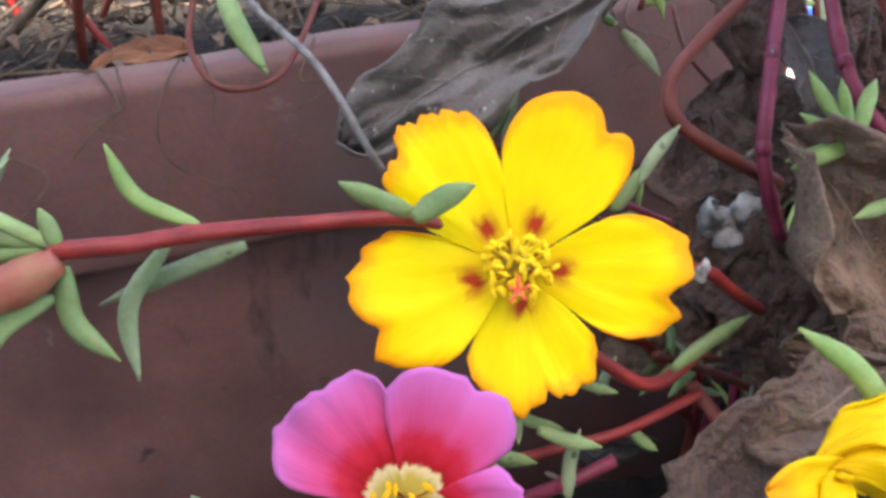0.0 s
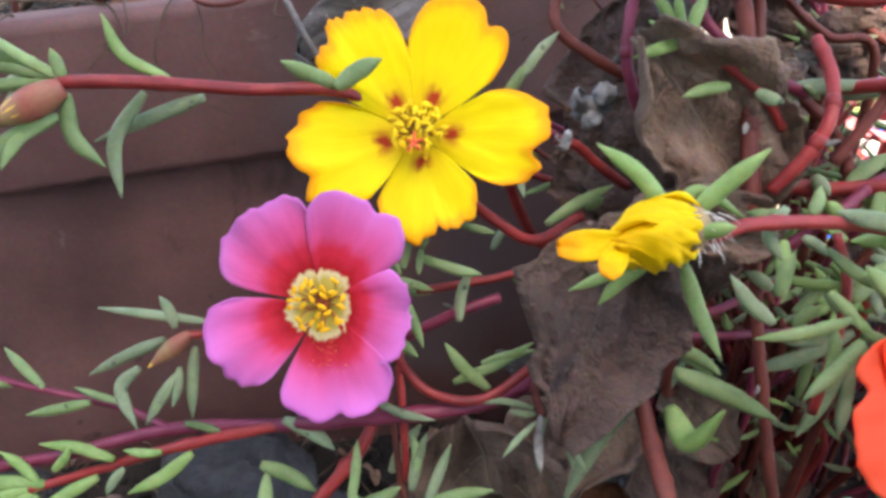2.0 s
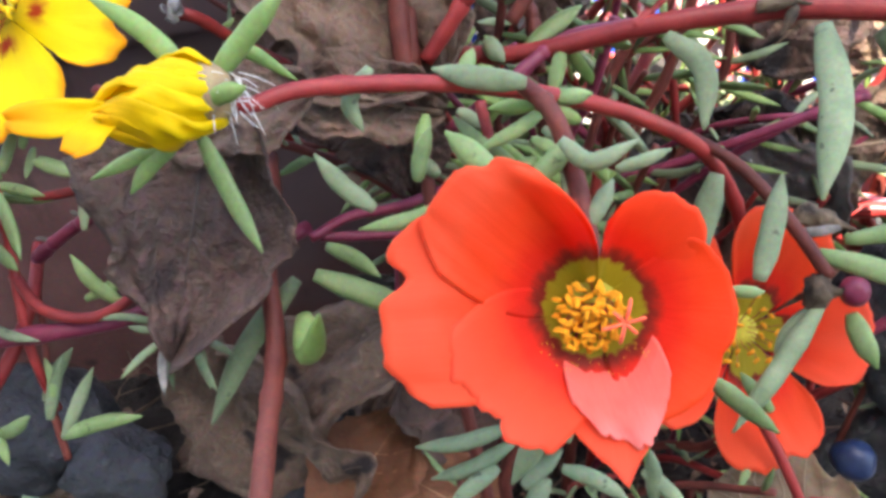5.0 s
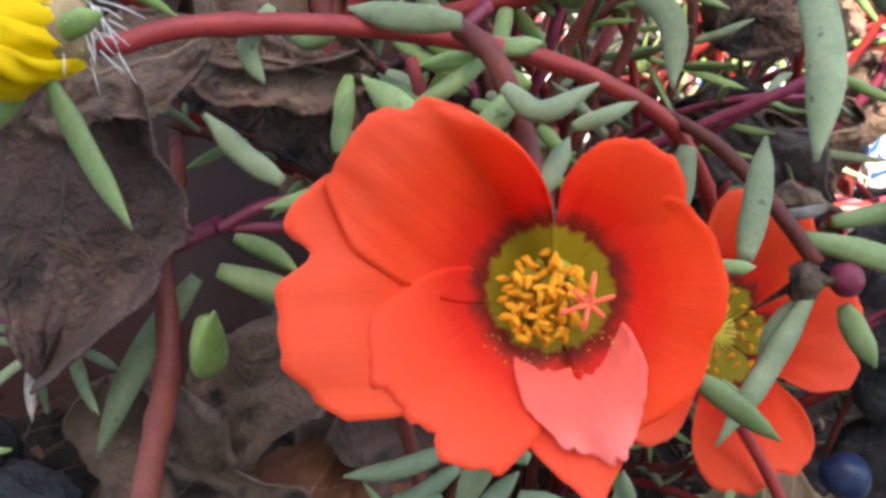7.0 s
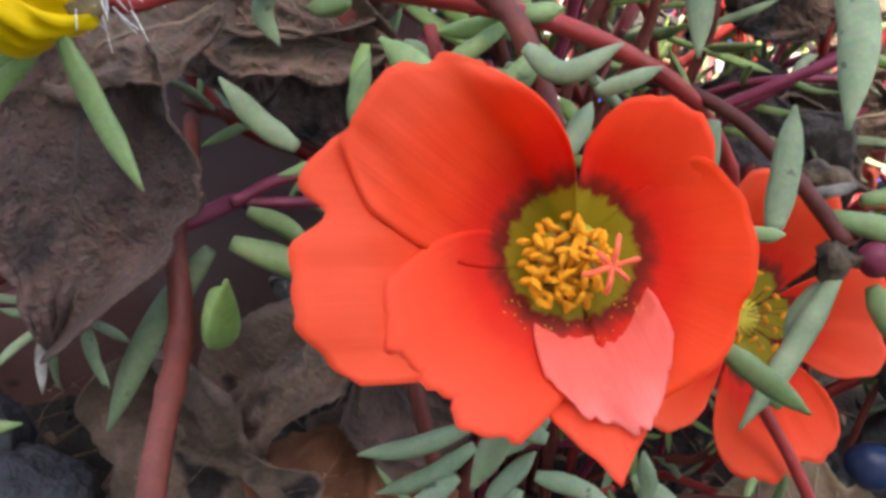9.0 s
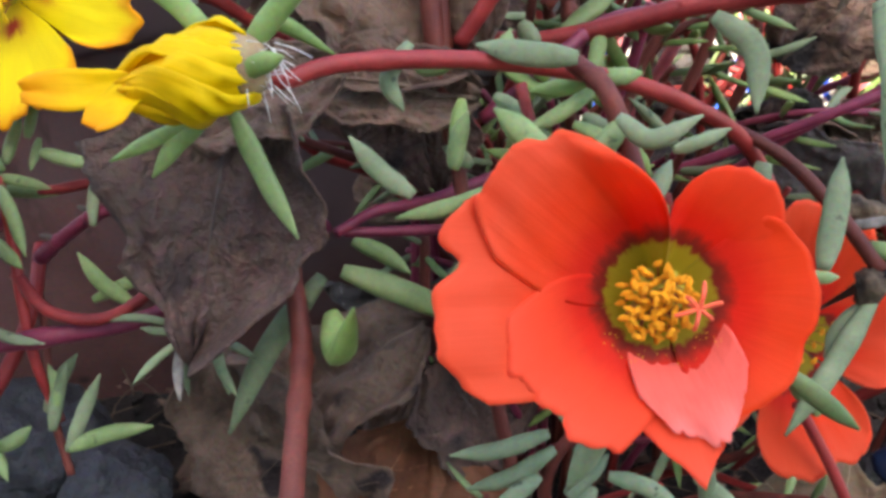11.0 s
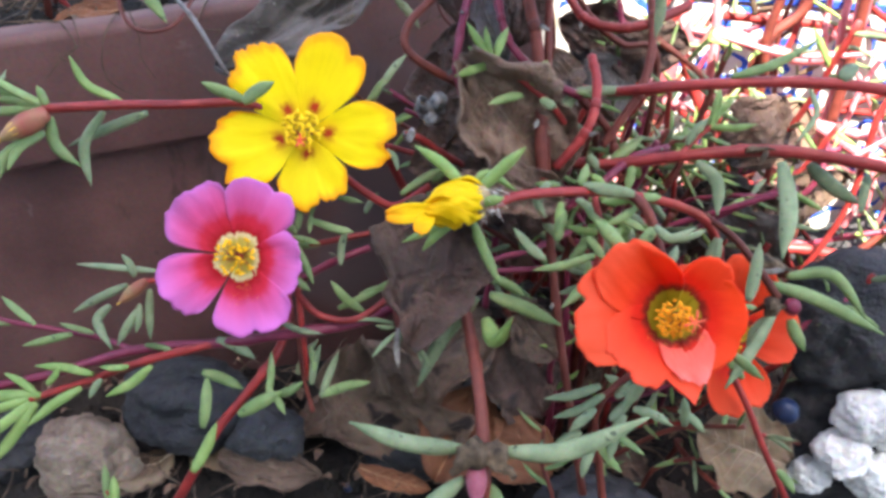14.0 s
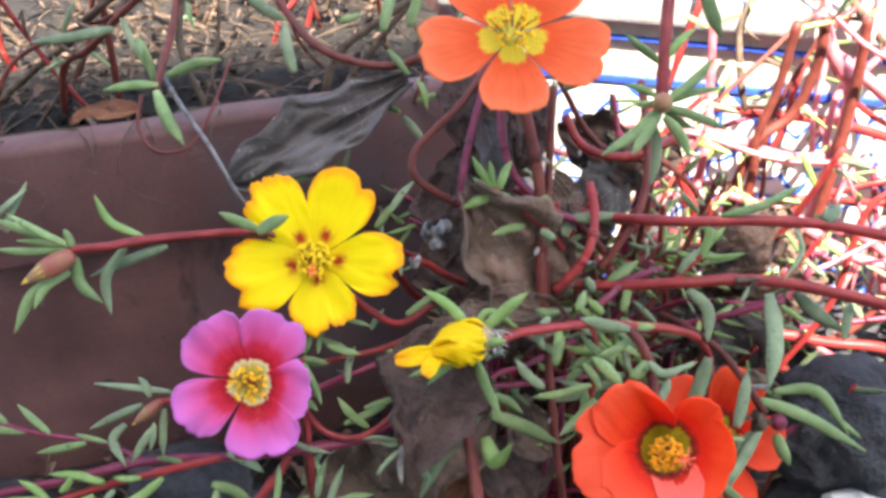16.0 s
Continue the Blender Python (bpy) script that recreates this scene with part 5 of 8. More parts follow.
part("leaf", leaf_mesh((0.0133, -0.0671, 0.0905), (-0.0150, -0.0665, 0.0965), 0.0054, (-0.0002, -0.0008, -0.0015), (0.03, -0.86, 0.84), 0.62, 832), M["leaf_grey"], sh)
part("leaf", leaf_mesh((0.0235, -0.0671, 0.0907), (0.0570, -0.0652, 0.1042), 0.0059, (-0.0018, -0.0023, -0.0034), (-0.20, -0.73, 0.49), 0.56, 392), M["leaf_grey"], sh)
part("leaf", leaf_mesh((0.0140, -0.0726, 0.0862), (0.0022, -0.0784, 0.0778), 0.0049, (-0.0001, -0.0002, 0.0003), (-0.10, -0.45, 0.83), 0.69, 570), M["leaf_grey"], sh)
part("leaf", leaf_mesh((0.0202, -0.0732, 0.0854), (0.0249, -0.0771, 0.0780), 0.0047, (-0.0001, -0.0002, 0.0002), (-0.18, -0.56, 0.89), 0.60, 290), M["leaf"], sh)
husk(sh, (0.0172, -0.0687, 0.0936), (0.0100, -0.0751, 0.0913), 0.0036)
husk(sh, (0.0196, -0.0686, 0.0937), (0.0251, -0.0753, 0.0911), 0.0033)
bud(sh, (0.0167, -0.0708, 0.0905), (0.0170, -0.0791, 0.0839), 0.0026, "closed pink bud", "bud_pink")
part("stem", stem_mesh([(0.0155, -0.0207, 0.1114), (0.0210, -0.0149, 0.1126), (0.0303, -0.0096, 0.1126), (0.0456, 0.0019, 0.1145)], 0.00090, 0.00100, 0, 293), M["stem_magenta"], sh)
part("stem", stem_mesh([(0.0164, -0.0188, 0.1105), (0.0251, -0.0165, 0.1099), (0.0364, -0.0121, 0.1086), (0.0508, -0.0056, 0.1068)], 0.00090, 0.00100, 0, 79), M["stem_magenta"], sh)

sh = thing("moss_rose_shoot", (0.0323, 0.0171, 0.1539), "long straight red moss rose stem with drooping leaves", "shoot", "moss rose shoots")
part("stem", stem_mesh([(0.0228, 0.0267, 0.1536), (0.0339, 0.0172, 0.1540), (0.0494, 0.0109, 0.1556), (0.0658, -0.0048, 0.1648), (0.0857, -0.0054, 0.1675), (0.1045, -0.0070, 0.1689), (0.1224, -0.0109, 0.1687)], 0.00135, 0.00160, 3, 27), M["stem_red"], sh)
part("leaf", leaf_mesh((0.0756, -0.0060, 0.1683), (0.0967, -0.0021, 0.1786), 0.0032, (-0.0003, -0.0010, -0.0014), (-0.45, -0.81, 0.50), 0.64, 314), M["leaf"], sh)
part("leaf", leaf_mesh((0.1031, -0.0074, 0.1700), (0.1085, -0.0021, 0.1728), 0.0050, (-0.0004, -0.0001, 0.0002), (-0.64, -1.09, 0.08), 0.69, 307), M["leaf_grey"], sh)
part("leaf", leaf_mesh((0.1022, -0.0061, 0.1702), (0.1021, -0.0041, 0.1688), 0.0035, (-0.0001, -0.0001, 0.0001), (-0.33, -0.75, 0.15), 0.60, 917), M["leaf"], sh)
part("leaf", leaf_mesh((0.0958, -0.0080, 0.1674), (0.0920, -0.0181, 0.1568), 0.0020, (0.0032, 0.0003, 0.0005), (-0.54, -0.65, 0.30), 0.69, 687), M["leaf_grey"], sh)
part("leaf", leaf_mesh((0.0518, 0.0095, 0.1570), (0.0349, -0.0029, 0.1408), 0.0044, (-0.0056, 0.0036, 0.0051), (-0.31, -1.08, 0.47), 0.68, 932), M["leaf_grey"], sh)
part("leaf", leaf_mesh((0.0575, 0.0110, 0.1558), (0.0481, 0.0108, 0.1535), 0.0029, (0.0001, -0.0000, -0.0002), (-0.06, -0.65, 0.50), 0.70, 254), M["leaf_grey"], sh)

sh = thing("moss_rose_shoot", (0.0306, 0.0013, 0.1380), "thick red moss rose stem with hanging spotted leaves", "shoot", "moss rose shoots")
part("stem", stem_mesh([(0.0272, 0.0072, 0.1360), (0.0331, 0.0010, 0.1377), (0.0492, -0.0010, 0.1384), (0.0702, -0.0068, 0.1459), (0.0892, -0.0063, 0.1486), (0.1045, -0.0083, 0.1493), (0.1268, -0.0136, 0.1489)], 0.00150, 0.00180, 3, 908), M["stem_red"], sh)
part("leaf", leaf_mesh((0.0935, -0.0112, 0.1478), (0.0925, -0.0310, 0.1300), 0.0058, (0.0016, -0.0002, 0.0005), (-0.27, -0.61, 0.16), 0.69, 78), M["leaf_grey"], sh)
part("leaf", leaf_mesh((0.1036, -0.0061, 0.1455), (0.1186, -0.0112, 0.1369), 0.0053, (-0.0002, 0.0002, -0.0007), (-0.72, -0.75, 0.61), 0.68, 745), M["leaf_grey"], sh)
part("leaf", leaf_mesh((0.0719, -0.0088, 0.1449), (0.0783, -0.0175, 0.1334), 0.0047, (0.0027, 0.0012, 0.0017), (-0.50, -0.84, 0.51), 0.55, 428), M["leaf_grey"], sh)
part("leaf", leaf_mesh((0.1191, -0.0089, 0.1451), (0.1167, -0.0163, 0.1367), 0.0034, (-0.0004, -0.0003, 0.0002), (-0.70, -1.04, 0.18), 0.61, 617), M["leaf_grey"], sh)
part("leaf", leaf_mesh((0.0508, -0.0013, 0.1397), (0.0595, 0.0032, 0.1456), 0.0042, (-0.0000, 0.0002, 0.0000), (-0.48, -0.68, 0.36), 0.52, 975), M["leaf"], sh)
part("leaf", leaf_mesh((0.0440, -0.0015, 0.1411), (0.0472, -0.0039, 0.1379), 0.0039, (-0.0002, -0.0002, -0.0000), (-0.32, -0.65, 0.55), 0.69, 234), M["leaf_grey"], sh)
part("leaf", leaf_mesh((0.0480, 0.0025, 0.1346), (0.0548, 0.0019, 0.1296), 0.0030, (-0.0001, -0.0003, 0.0000), (-0.02, -1.15, 0.58), 0.52, 343), M["leaf"], sh)
part("side_stem", stem_mesh([(0.0672, -0.0072, 0.1454), (0.0715, -0.0044, 0.1495), (0.0758, -0.0026, 0.1538)], 0.00080, 0.00080, 0, 155), M["stem_red"], sh)
part("leaf", leaf_mesh((0.0750, -0.0035, 0.1525), (0.0768, 0.0024, 0.1624), 0.0031, (0.0003, -0.0003, 0.0001), (-0.39, -0.95, 0.57), 0.54, 915), M["leaf_fresh"], sh)
part("leaf", leaf_mesh((0.0756, -0.0032, 0.1530), (0.0887, 0.0001, 0.1534), 0.0028, (0.0000, -0.0005, -0.0005), (-0.07, -1.08, 0.17), 0.51, 211), M["leaf_fresh"], sh)
part("leaf", leaf_mesh((0.0689, -0.0062, 0.1485), (0.0742, -0.0027, 0.1555), 0.0031, (-0.0005, -0.0001, 0.0003), (-0.04, -0.68, 0.28), 0.69, 477), M["leaf_grey"], sh)
part("leaf", leaf_mesh((0.0755, 0.0002, 0.1509), (0.0825, 0.0048, 0.1588), 0.0035, (-0.0005, 0.0002, 0.0003), (-0.42, -0.73, 0.40), 0.69, 967), M["leaf_fresh"], sh)
part("leaf", leaf_mesh((0.0733, -0.0039, 0.1520), (0.0682, -0.0014, 0.1530), 0.0025, (-0.0001, -0.0002, 0.0001), (-0.22, -1.13, 0.60), 0.70, 768), M["leaf_fresh"], sh)
husk(sh, (0.0844, -0.0082, 0.1494), (0.0921, -0.0077, 0.1501), 0.0011)
husk(sh, (0.0899, -0.0083, 0.1492), (0.0877, -0.0117, 0.1461), 0.0008)

sh = thing("moss_rose_shoot", (0.0302, -0.0005, 0.1556), "small side shoot with a star of young green leaves", "shoot", "moss rose shoots")
part("stem", stem_mesh([(0.0132, 0.0020, 0.1660), (0.0183, 0.0002, 0.1636), (0.0241, -0.0008, 0.1603), (0.0309, -0.0016, 0.1557), (0.0360, 0.0002, 0.1496)], 0.00090, 0.00100, 0, 755), M["stem_red"], sh)
part("leaf", leaf_mesh((0.0143, 0.0017, 0.1656), (0.0067, 0.0052, 0.1738), 0.0029, (-0.0002, 0.0002, -0.0003), (0.16, -0.84, 0.53), 0.52, 112), M["leaf_fresh"], sh)
part("leaf", leaf_mesh((0.0140, 0.0018, 0.1658), (0.0117, 0.0053, 0.1730), 0.0023, (-0.0002, -0.0003, 0.0001), (-0.07, -1.20, 0.32), 0.55, 682), M["leaf_fresh"], sh)
part("leaf", leaf_mesh((0.0151, 0.0019, 0.1659), (0.0180, 0.0079, 0.1724), 0.0032, (-0.0004, -0.0003, 0.0003), (-0.05, -0.97, 0.18), 0.67, 876), M["leaf_fresh"], sh)
part("leaf", leaf_mesh((0.0136, 0.0014, 0.1652), (0.0057, 0.0015, 0.1608), 0.0028, (0.0002, -0.0001, -0.0004), (0.11, -1.22, 0.53), 0.57, 16), M["leaf_fresh"], sh)
part("leaf", leaf_mesh((0.0144, 0.0010, 0.1646), (0.0044, -0.0042, 0.1621), 0.0030, (-0.0001, -0.0005, 0.0003), (0.14, -1.18, 0.66), 0.54, 822), M["leaf_fresh"], sh)
part("leaf", leaf_mesh((0.0159, 0.0014, 0.1653), (0.0215, -0.0014, 0.1619), 0.0031, (0.0000, 0.0002, -0.0001), (-0.22, -0.65, 0.49), 0.60, 54), M["leaf_fresh"], sh)
part("leaf", leaf_mesh((0.0231, -0.0035, 0.1582), (0.0140, -0.0072, 0.1564), 0.0030, (-0.0001, 0.0001, 0.0003), (0.09, -0.64, 0.51), 0.62, 601), M["leaf"], sh)
part("leaf", leaf_mesh((0.0255, -0.0020, 0.1605), (0.0287, -0.0007, 0.1672), 0.0036, (-0.0005, -0.0001, 0.0003), (-0.19, -0.68, 0.59), 0.68, 387), M["leaf_fresh"], sh)
part("leaf", leaf_mesh((0.0280, -0.0040, 0.1576), (0.0320, -0.0079, 0.1571), 0.0033, (-0.0001, 0.0001, -0.0002), (-0.24, -1.02, 0.23), 0.67, 78), M["leaf_grey"], sh)
part("leaf", leaf_mesh((0.0144, 0.0014, 0.1652), (0.0077, 0.0062, 0.1669), 0.0025, (-0.0001, -0.0001, -0.0003), (-0.22, -0.94, 0.25), 0.63, 126), M["leaf_fresh"], sh)

bare_stem((0.0264, 0.0097, 0.1685), "bare brownish moss rose stem in a tangled clump", "stem_brown", [(0.0190, 0.0248, 0.1884), (0.0229, 0.0167, 0.1786), (0.0264, 0.0097, 0.1685), (0.0286, 0.0017, 0.1553), (0.0304, -0.0063, 0.1401), (0.0341, -0.0103, 0.1239)], 0.00165, 0.00175, 787)

bare_stem((0.0304, 0.0045, 0.1576), "bare brownish moss rose stem in a tangled clump", "stem_brown", [(0.0291, 0.0261, 0.1888), (0.0294, 0.0171, 0.1758), (0.0304, 0.0045, 0.1576), (0.0319, -0.0054, 0.1397), (0.0354, -0.0140, 0.1186), (0.0403, -0.0248, 0.0959), (0.0465, -0.0338, 0.0725), (0.0540, -0.0410, 0.0446)], 0.00115, 0.00130, 173)

bare_stem((0.0051, 0.0137, 0.1671), "bare magenta moss rose stem in a tangled clump", "stem_magenta", [(0.0100, 0.0366, 0.1880), (0.0070, 0.0241, 0.1768), (0.0051, 0.0137, 0.1671), (0.0054, 0.0083, 0.1575), (0.0111, 0.0065, 0.1445)], 0.00115, 0.00120, 776)

bare_stem((0.0202, 0.0105, 0.1661), "bare magenta moss rose stem in a tangled clump", "stem_magenta", [(0.0129, 0.0296, 0.1883), (0.0156, 0.0176, 0.1746), (0.0202, 0.0105, 0.1661), (0.0303, 0.0059, 0.1595), (0.0407, 0.0063, 0.1550)], 0.00110, 0.00120, 468)

bare_stem((0.0430, -0.0027, 0.1543), "bare magenta moss rose stem in a tangled clump", "stem_red", [(0.0345, -0.0071, 0.1391), (0.0402, -0.0059, 0.1479), (0.0430, -0.0027, 0.1543), (0.0440, 0.0059, 0.1600), (0.0430, 0.0150, 0.1640)], 0.00135, 0.00130, 78)

bare_stem((0.0570, 0.0073, 0.1583), "bare brownish moss rose stem in a tangled clump", "stem_brown", [(0.0477, 0.0005, 0.1432), (0.0523, 0.0031, 0.1504), (0.0570, 0.0073, 0.1583), (0.0596, 0.0157, 0.1686), (0.0583, 0.0268, 0.1812), (0.0564, 0.0353, 0.1899)], 0.00125, 0.00130, 75)

bare_stem((0.0478, 0.0200, 0.1712), "bare red moss rose stem in a tangled clump", "stem_red", [(0.0347, 0.0300, 0.1786), (0.0398, 0.0235, 0.1727), (0.0478, 0.0200, 0.1712), (0.0574, 0.0208, 0.1724), (0.0706, 0.0264, 0.1773)], 0.00130, 0.00150, 703)

bare_stem((0.0504, 0.0043, 0.1451), "bare brownish moss rose stem in a tangled clump", "stem_brown", [(0.0311, 0.0101, 0.1569), (0.0411, 0.0077, 0.1535), (0.0504, 0.0043, 0.1451), (0.0533, -0.0004, 0.1348)], 0.00120, 0.00120, 390)

bare_stem((0.0568, -0.0010, 0.1411), "bare magenta moss rose stem in a tangled clump", "stem_magenta", [(0.0384, -0.0100, 0.1279), (0.0472, -0.0077, 0.1349), (0.0568, -0.0010, 0.1411), (0.0682, 0.0066, 0.1415)], 0.00110, 0.00120, 36)

bare_stem((-0.0296, -0.0241, 0.1105), "bare magenta moss rose stem in a tangled clump", "stem_magenta", [(-0.0156, -0.0200, 0.1166), (-0.0232, -0.0237, 0.1147), (-0.0296, -0.0241, 0.1105), (-0.0364, -0.0231, 0.1049)], 0.00110, 0.00120, 918)

sh = thing("moss_rose_shoot", (0.0523, -0.0049, 0.1981), "hanging red shoot with leaves starred round a dark bud", "shoot", "moss rose shoots")
part("stem", stem_mesh([(0.0536, 0.0198, 0.2310), (0.0522, 0.0117, 0.2202), (0.0519, 0.0037, 0.2097), (0.0523, -0.0038, 0.1980)], 0.00170, 0.00160, 1, 419), M["stem_red"], sh)
part("leaf", leaf_mesh((0.0529, -0.0048, 0.1984), (0.0634, -0.0012, 0.2098), 0.0035, (0.0007, -0.0000, -0.0006), (-0.58, -0.70, 0.61), 0.62, 139), M["leaf"], sh)
part("leaf", leaf_mesh((0.0534, -0.0048, 0.1984), (0.0668, -0.0026, 0.2025), 0.0028, (-0.0002, 0.0004, 0.0006), (-0.22, -1.19, 0.52), 0.52, 134), M["leaf"], sh)
part("leaf", leaf_mesh((0.0529, -0.0054, 0.1975), (0.0698, -0.0066, 0.1932), 0.0031, (-0.0001, -0.0004, 0.0005), (-0.50, -0.88, 0.62), 0.64, 92), M["leaf"], sh)
part("leaf", leaf_mesh((0.0516, -0.0056, 0.1971), (0.0377, -0.0139, 0.1863), 0.0037, (0.0007, -0.0004, -0.0006), (-0.40, -0.65, 0.37), 0.59, 891), M["leaf"], sh)
part("leaf", leaf_mesh((0.0519, -0.0059, 0.1967), (0.0454, -0.0137, 0.1873), 0.0042, (-0.0000, 0.0002, -0.0000), (-0.26, -0.76, 0.12), 0.60, 722), M["leaf"], sh)
part("leaf", leaf_mesh((0.0529, -0.0068, 0.1952), (0.0596, -0.0146, 0.1882), 0.0036, (0.0007, 0.0003, 0.0005), (-0.45, -0.76, 0.19), 0.56, 823), M["leaf"], sh)
part("leaf", leaf_mesh((0.0517, -0.0039, 0.1923), (0.0522, -0.0128, 0.1786), 0.0035, (0.0010, -0.0002, 0.0002), (-0.37, -1.18, 0.24), 0.59, 670), M["leaf_grey"], sh)
part("leaf", leaf_mesh((0.0505, -0.0041, 0.1994), (0.0418, -0.0051, 0.2019), 0.0025, (0.0001, 0.0000, 0.0005), (-0.41, -0.85, 0.39), 0.58, 386), M["leaf"], sh)
part("leaf", leaf_mesh((0.0512, 0.0014, 0.2060), (0.0588, 0.0054, 0.2147), 0.0031, (-0.0006, -0.0003, 0.0004), (-0.53, -0.95, 0.43), 0.61, 398), M["leaf_fresh"], sh)
part("leaf", leaf_mesh((0.0509, 0.0015, 0.2063), (0.0409, 0.0027, 0.2124), 0.0028, (-0.0001, -0.0004, 0.0001), (-0.35, -0.97, 0.26), 0.51, 3), M["leaf"], sh)
part("leaf", leaf_mesh((0.0512, -0.0050, 0.1980), (0.0448, -0.0050, 0.1971), 0.0025, (0.0000, -0.0001, -0.0002), (-0.54, -1.15, 0.24), 0.53, 990), M["leaf"], sh)
part("leaf", leaf_mesh((0.0540, -0.0032, 0.1953), (0.0609, -0.0062, 0.1926), 0.0032, (-0.0002, -0.0001, -0.0003), (-0.50, -1.12, 0.19), 0.50, 258), M["leaf"], sh)
part("leaf", leaf_mesh((0.0518, -0.0031, 0.1973), (0.0512, 0.0005, 0.2041), 0.0026, (0.0002, 0.0001, -0.0000), (-0.42, -0.67, 0.30), 0.68, 181), M["leaf"], sh)
part("leaf", leaf_mesh((0.0592, 0.0094, 0.2242), (0.0650, 0.0030, 0.2134), 0.0045, (-0.0003, -0.0005, 0.0000), (-0.39, -1.16, 0.17), 0.64, 625), M["leaf"], sh)
part("leaf", leaf_mesh((0.0529, 0.0105, 0.2220), (0.0575, 0.0129, 0.2260), 0.0042, (0.0003, 0.0001, -0.0002), (-0.22, -1.17, 0.34), 0.62, 626), M["leaf"], sh)
berry(sh, (0.0514, -0.0078, 0.1992), 0.0024, "bud", "bud", "round dark red bud")

sh = thing("moss_rose_shoot", (0.0846, -0.0011, 0.1233), "arching dark red stem with a round seed bud and leaves", "shoot", "moss rose shoots")
part("stem", stem_mesh([(0.0739, 0.0118, 0.1209), (0.0806, 0.0033, 0.1226), (0.0893, -0.0033, 0.1200), (0.0971, -0.0097, 0.1139), (0.1046, -0.0149, 0.1060)], 0.00100, 0.00130, 2, 590), M["stem_brown"], sh)
part("leaf", leaf_mesh((0.1074, -0.0097, 0.1103), (0.1313, -0.0174, 0.1020), 0.0045, (0.0015, 0.0038, 0.0058), (-0.16, -0.90, 0.34), 0.64, 95), M["leaf"], sh)
part("leaf", leaf_mesh((0.1025, -0.0128, 0.1092), (0.1351, -0.0221, 0.1006), 0.0052, (-0.0024, 0.0013, 0.0020), (-0.29, -0.79, 0.63), 0.61, 859), M["leaf"], sh)
part("leaf", leaf_mesh((0.1086, -0.0182, 0.1009), (0.1123, -0.0252, 0.0949), 0.0048, (-0.0003, -0.0002, 0.0001), (-0.67, -0.48, 0.49), 0.56, 1), M["leaf"], sh)
part("leaf", leaf_mesh((0.0834, -0.0110, 0.1227), (0.0791, -0.0192, 0.1057), 0.0058, (0.0003, -0.0005, 0.0002), (-0.37, -0.79, 0.69), 0.69, 322), M["leaf_grey"], sh)
part("leaf", leaf_mesh((0.1059, -0.0103, 0.1131), (0.0985, -0.0086, 0.1106), 0.0024, (0.0001, -0.0001, -0.0004), (-0.52, -0.93, 0.55), 0.62, 666), M["husk"], sh)
berry(sh, (0.1085, -0.0170, 0.1047), 0.0025, "stem_magenta", "bud", "round dark red seed bud")
husk(sh, (0.1008, -0.0164, 0.1036), (0.1074, -0.0170, 0.1046), 0.0030)
part("leaf", leaf_mesh((0.1029, -0.0189, 0.1027), (0.0890, -0.0339, 0.0861), 0.0044, (0.0005, 0.0002, -0.0004), (-0.12, -0.94, 0.56), 0.69, 352), M["leaf_grey"], sh)
part("leaf", leaf_mesh((0.1024, -0.0176, 0.1010), (0.0967, -0.0224, 0.0930), 0.0034, (-0.0004, 0.0006, -0.0000), (-0.50, -0.75, 0.58), 0.68, 568), M["leaf_grey"], sh)
husk(sh, (0.0992, -0.0066, 0.1131), (0.1110, -0.0064, 0.1100), 0.0022)

sh = thing("moss_rose_shoot", (0.0555, -0.0299, 0.1402), "brown-red stem behind the orange flower with green leaves", "shoot", "moss rose shoots")
part("stem", stem_mesh([(0.0508, -0.0256, 0.1430), (0.0552, -0.0306, 0.1408), (0.0589, -0.0346, 0.1329), (0.0618, -0.0424, 0.1246), (0.0646, -0.0486, 0.1168)], 0.00130, 0.00150, 1, 245), M["stem_brown"], sh)
part("leaf", leaf_mesh((0.0496, -0.0387, 0.1337), (0.0412, -0.0366, 0.1406), 0.0044, (0.0001, 0.0001, 0.0001), (-0.10, -0.51, 0.53), 0.52, 265), M["leaf"], sh)
part("leaf", leaf_mesh((0.0561, -0.0360, 0.1398), (0.0659, -0.0368, 0.1407), 0.0032, (-0.0008, -0.0016, -0.0024), (-0.34, -0.52, 0.63), 0.60, 726), M["leaf_grey"], sh)
part("leaf", leaf_mesh((0.0527, -0.0363, 0.1338), (0.0576, -0.0323, 0.1386), 0.0039, (0.0005, -0.0001, -0.0003), (-0.12, -0.81, 0.40), 0.63, 864), M["leaf"], sh)
part("leaf", leaf_mesh((0.0435, -0.0345, 0.1290), (0.0282, -0.0358, 0.1239), 0.0030, (0.0001, -0.0008, -0.0002), (-0.20, -0.91, 0.56), 0.65, 102), M["leaf"], sh)
part("leaf", leaf_mesh((0.0445, -0.0380, 0.1273), (0.0355, -0.0442, 0.1186), 0.0036, (0.0003, 0.0001, -0.0004), (-0.50, -0.57, 0.62), 0.67, 64), M["leaf"], sh)
part("leaf", leaf_mesh((0.0308, -0.0354, 0.1273), (0.0222, -0.0336, 0.1348), 0.0036, (-0.0003, 0.0000, -0.0007), (-0.41, -0.58, 0.95), 0.58, 472), M["leaf_grey"], sh)
part("leaf", leaf_mesh((0.0299, -0.0283, 0.1457), (0.0296, -0.0336, 0.1385), 0.0032, (-0.0024, -0.0001, -0.0002), (-0.34, -1.06, 0.64), 0.56, 110), M["leaf_grey"], sh)
part("leaf", leaf_mesh((0.0513, -0.0293, 0.1447), (0.0383, -0.0273, 0.1454), 0.0042, (-0.0000, -0.0001, -0.0003), (-0.53, -0.83, 0.40), 0.55, 629), M["leaf_grey"], sh)
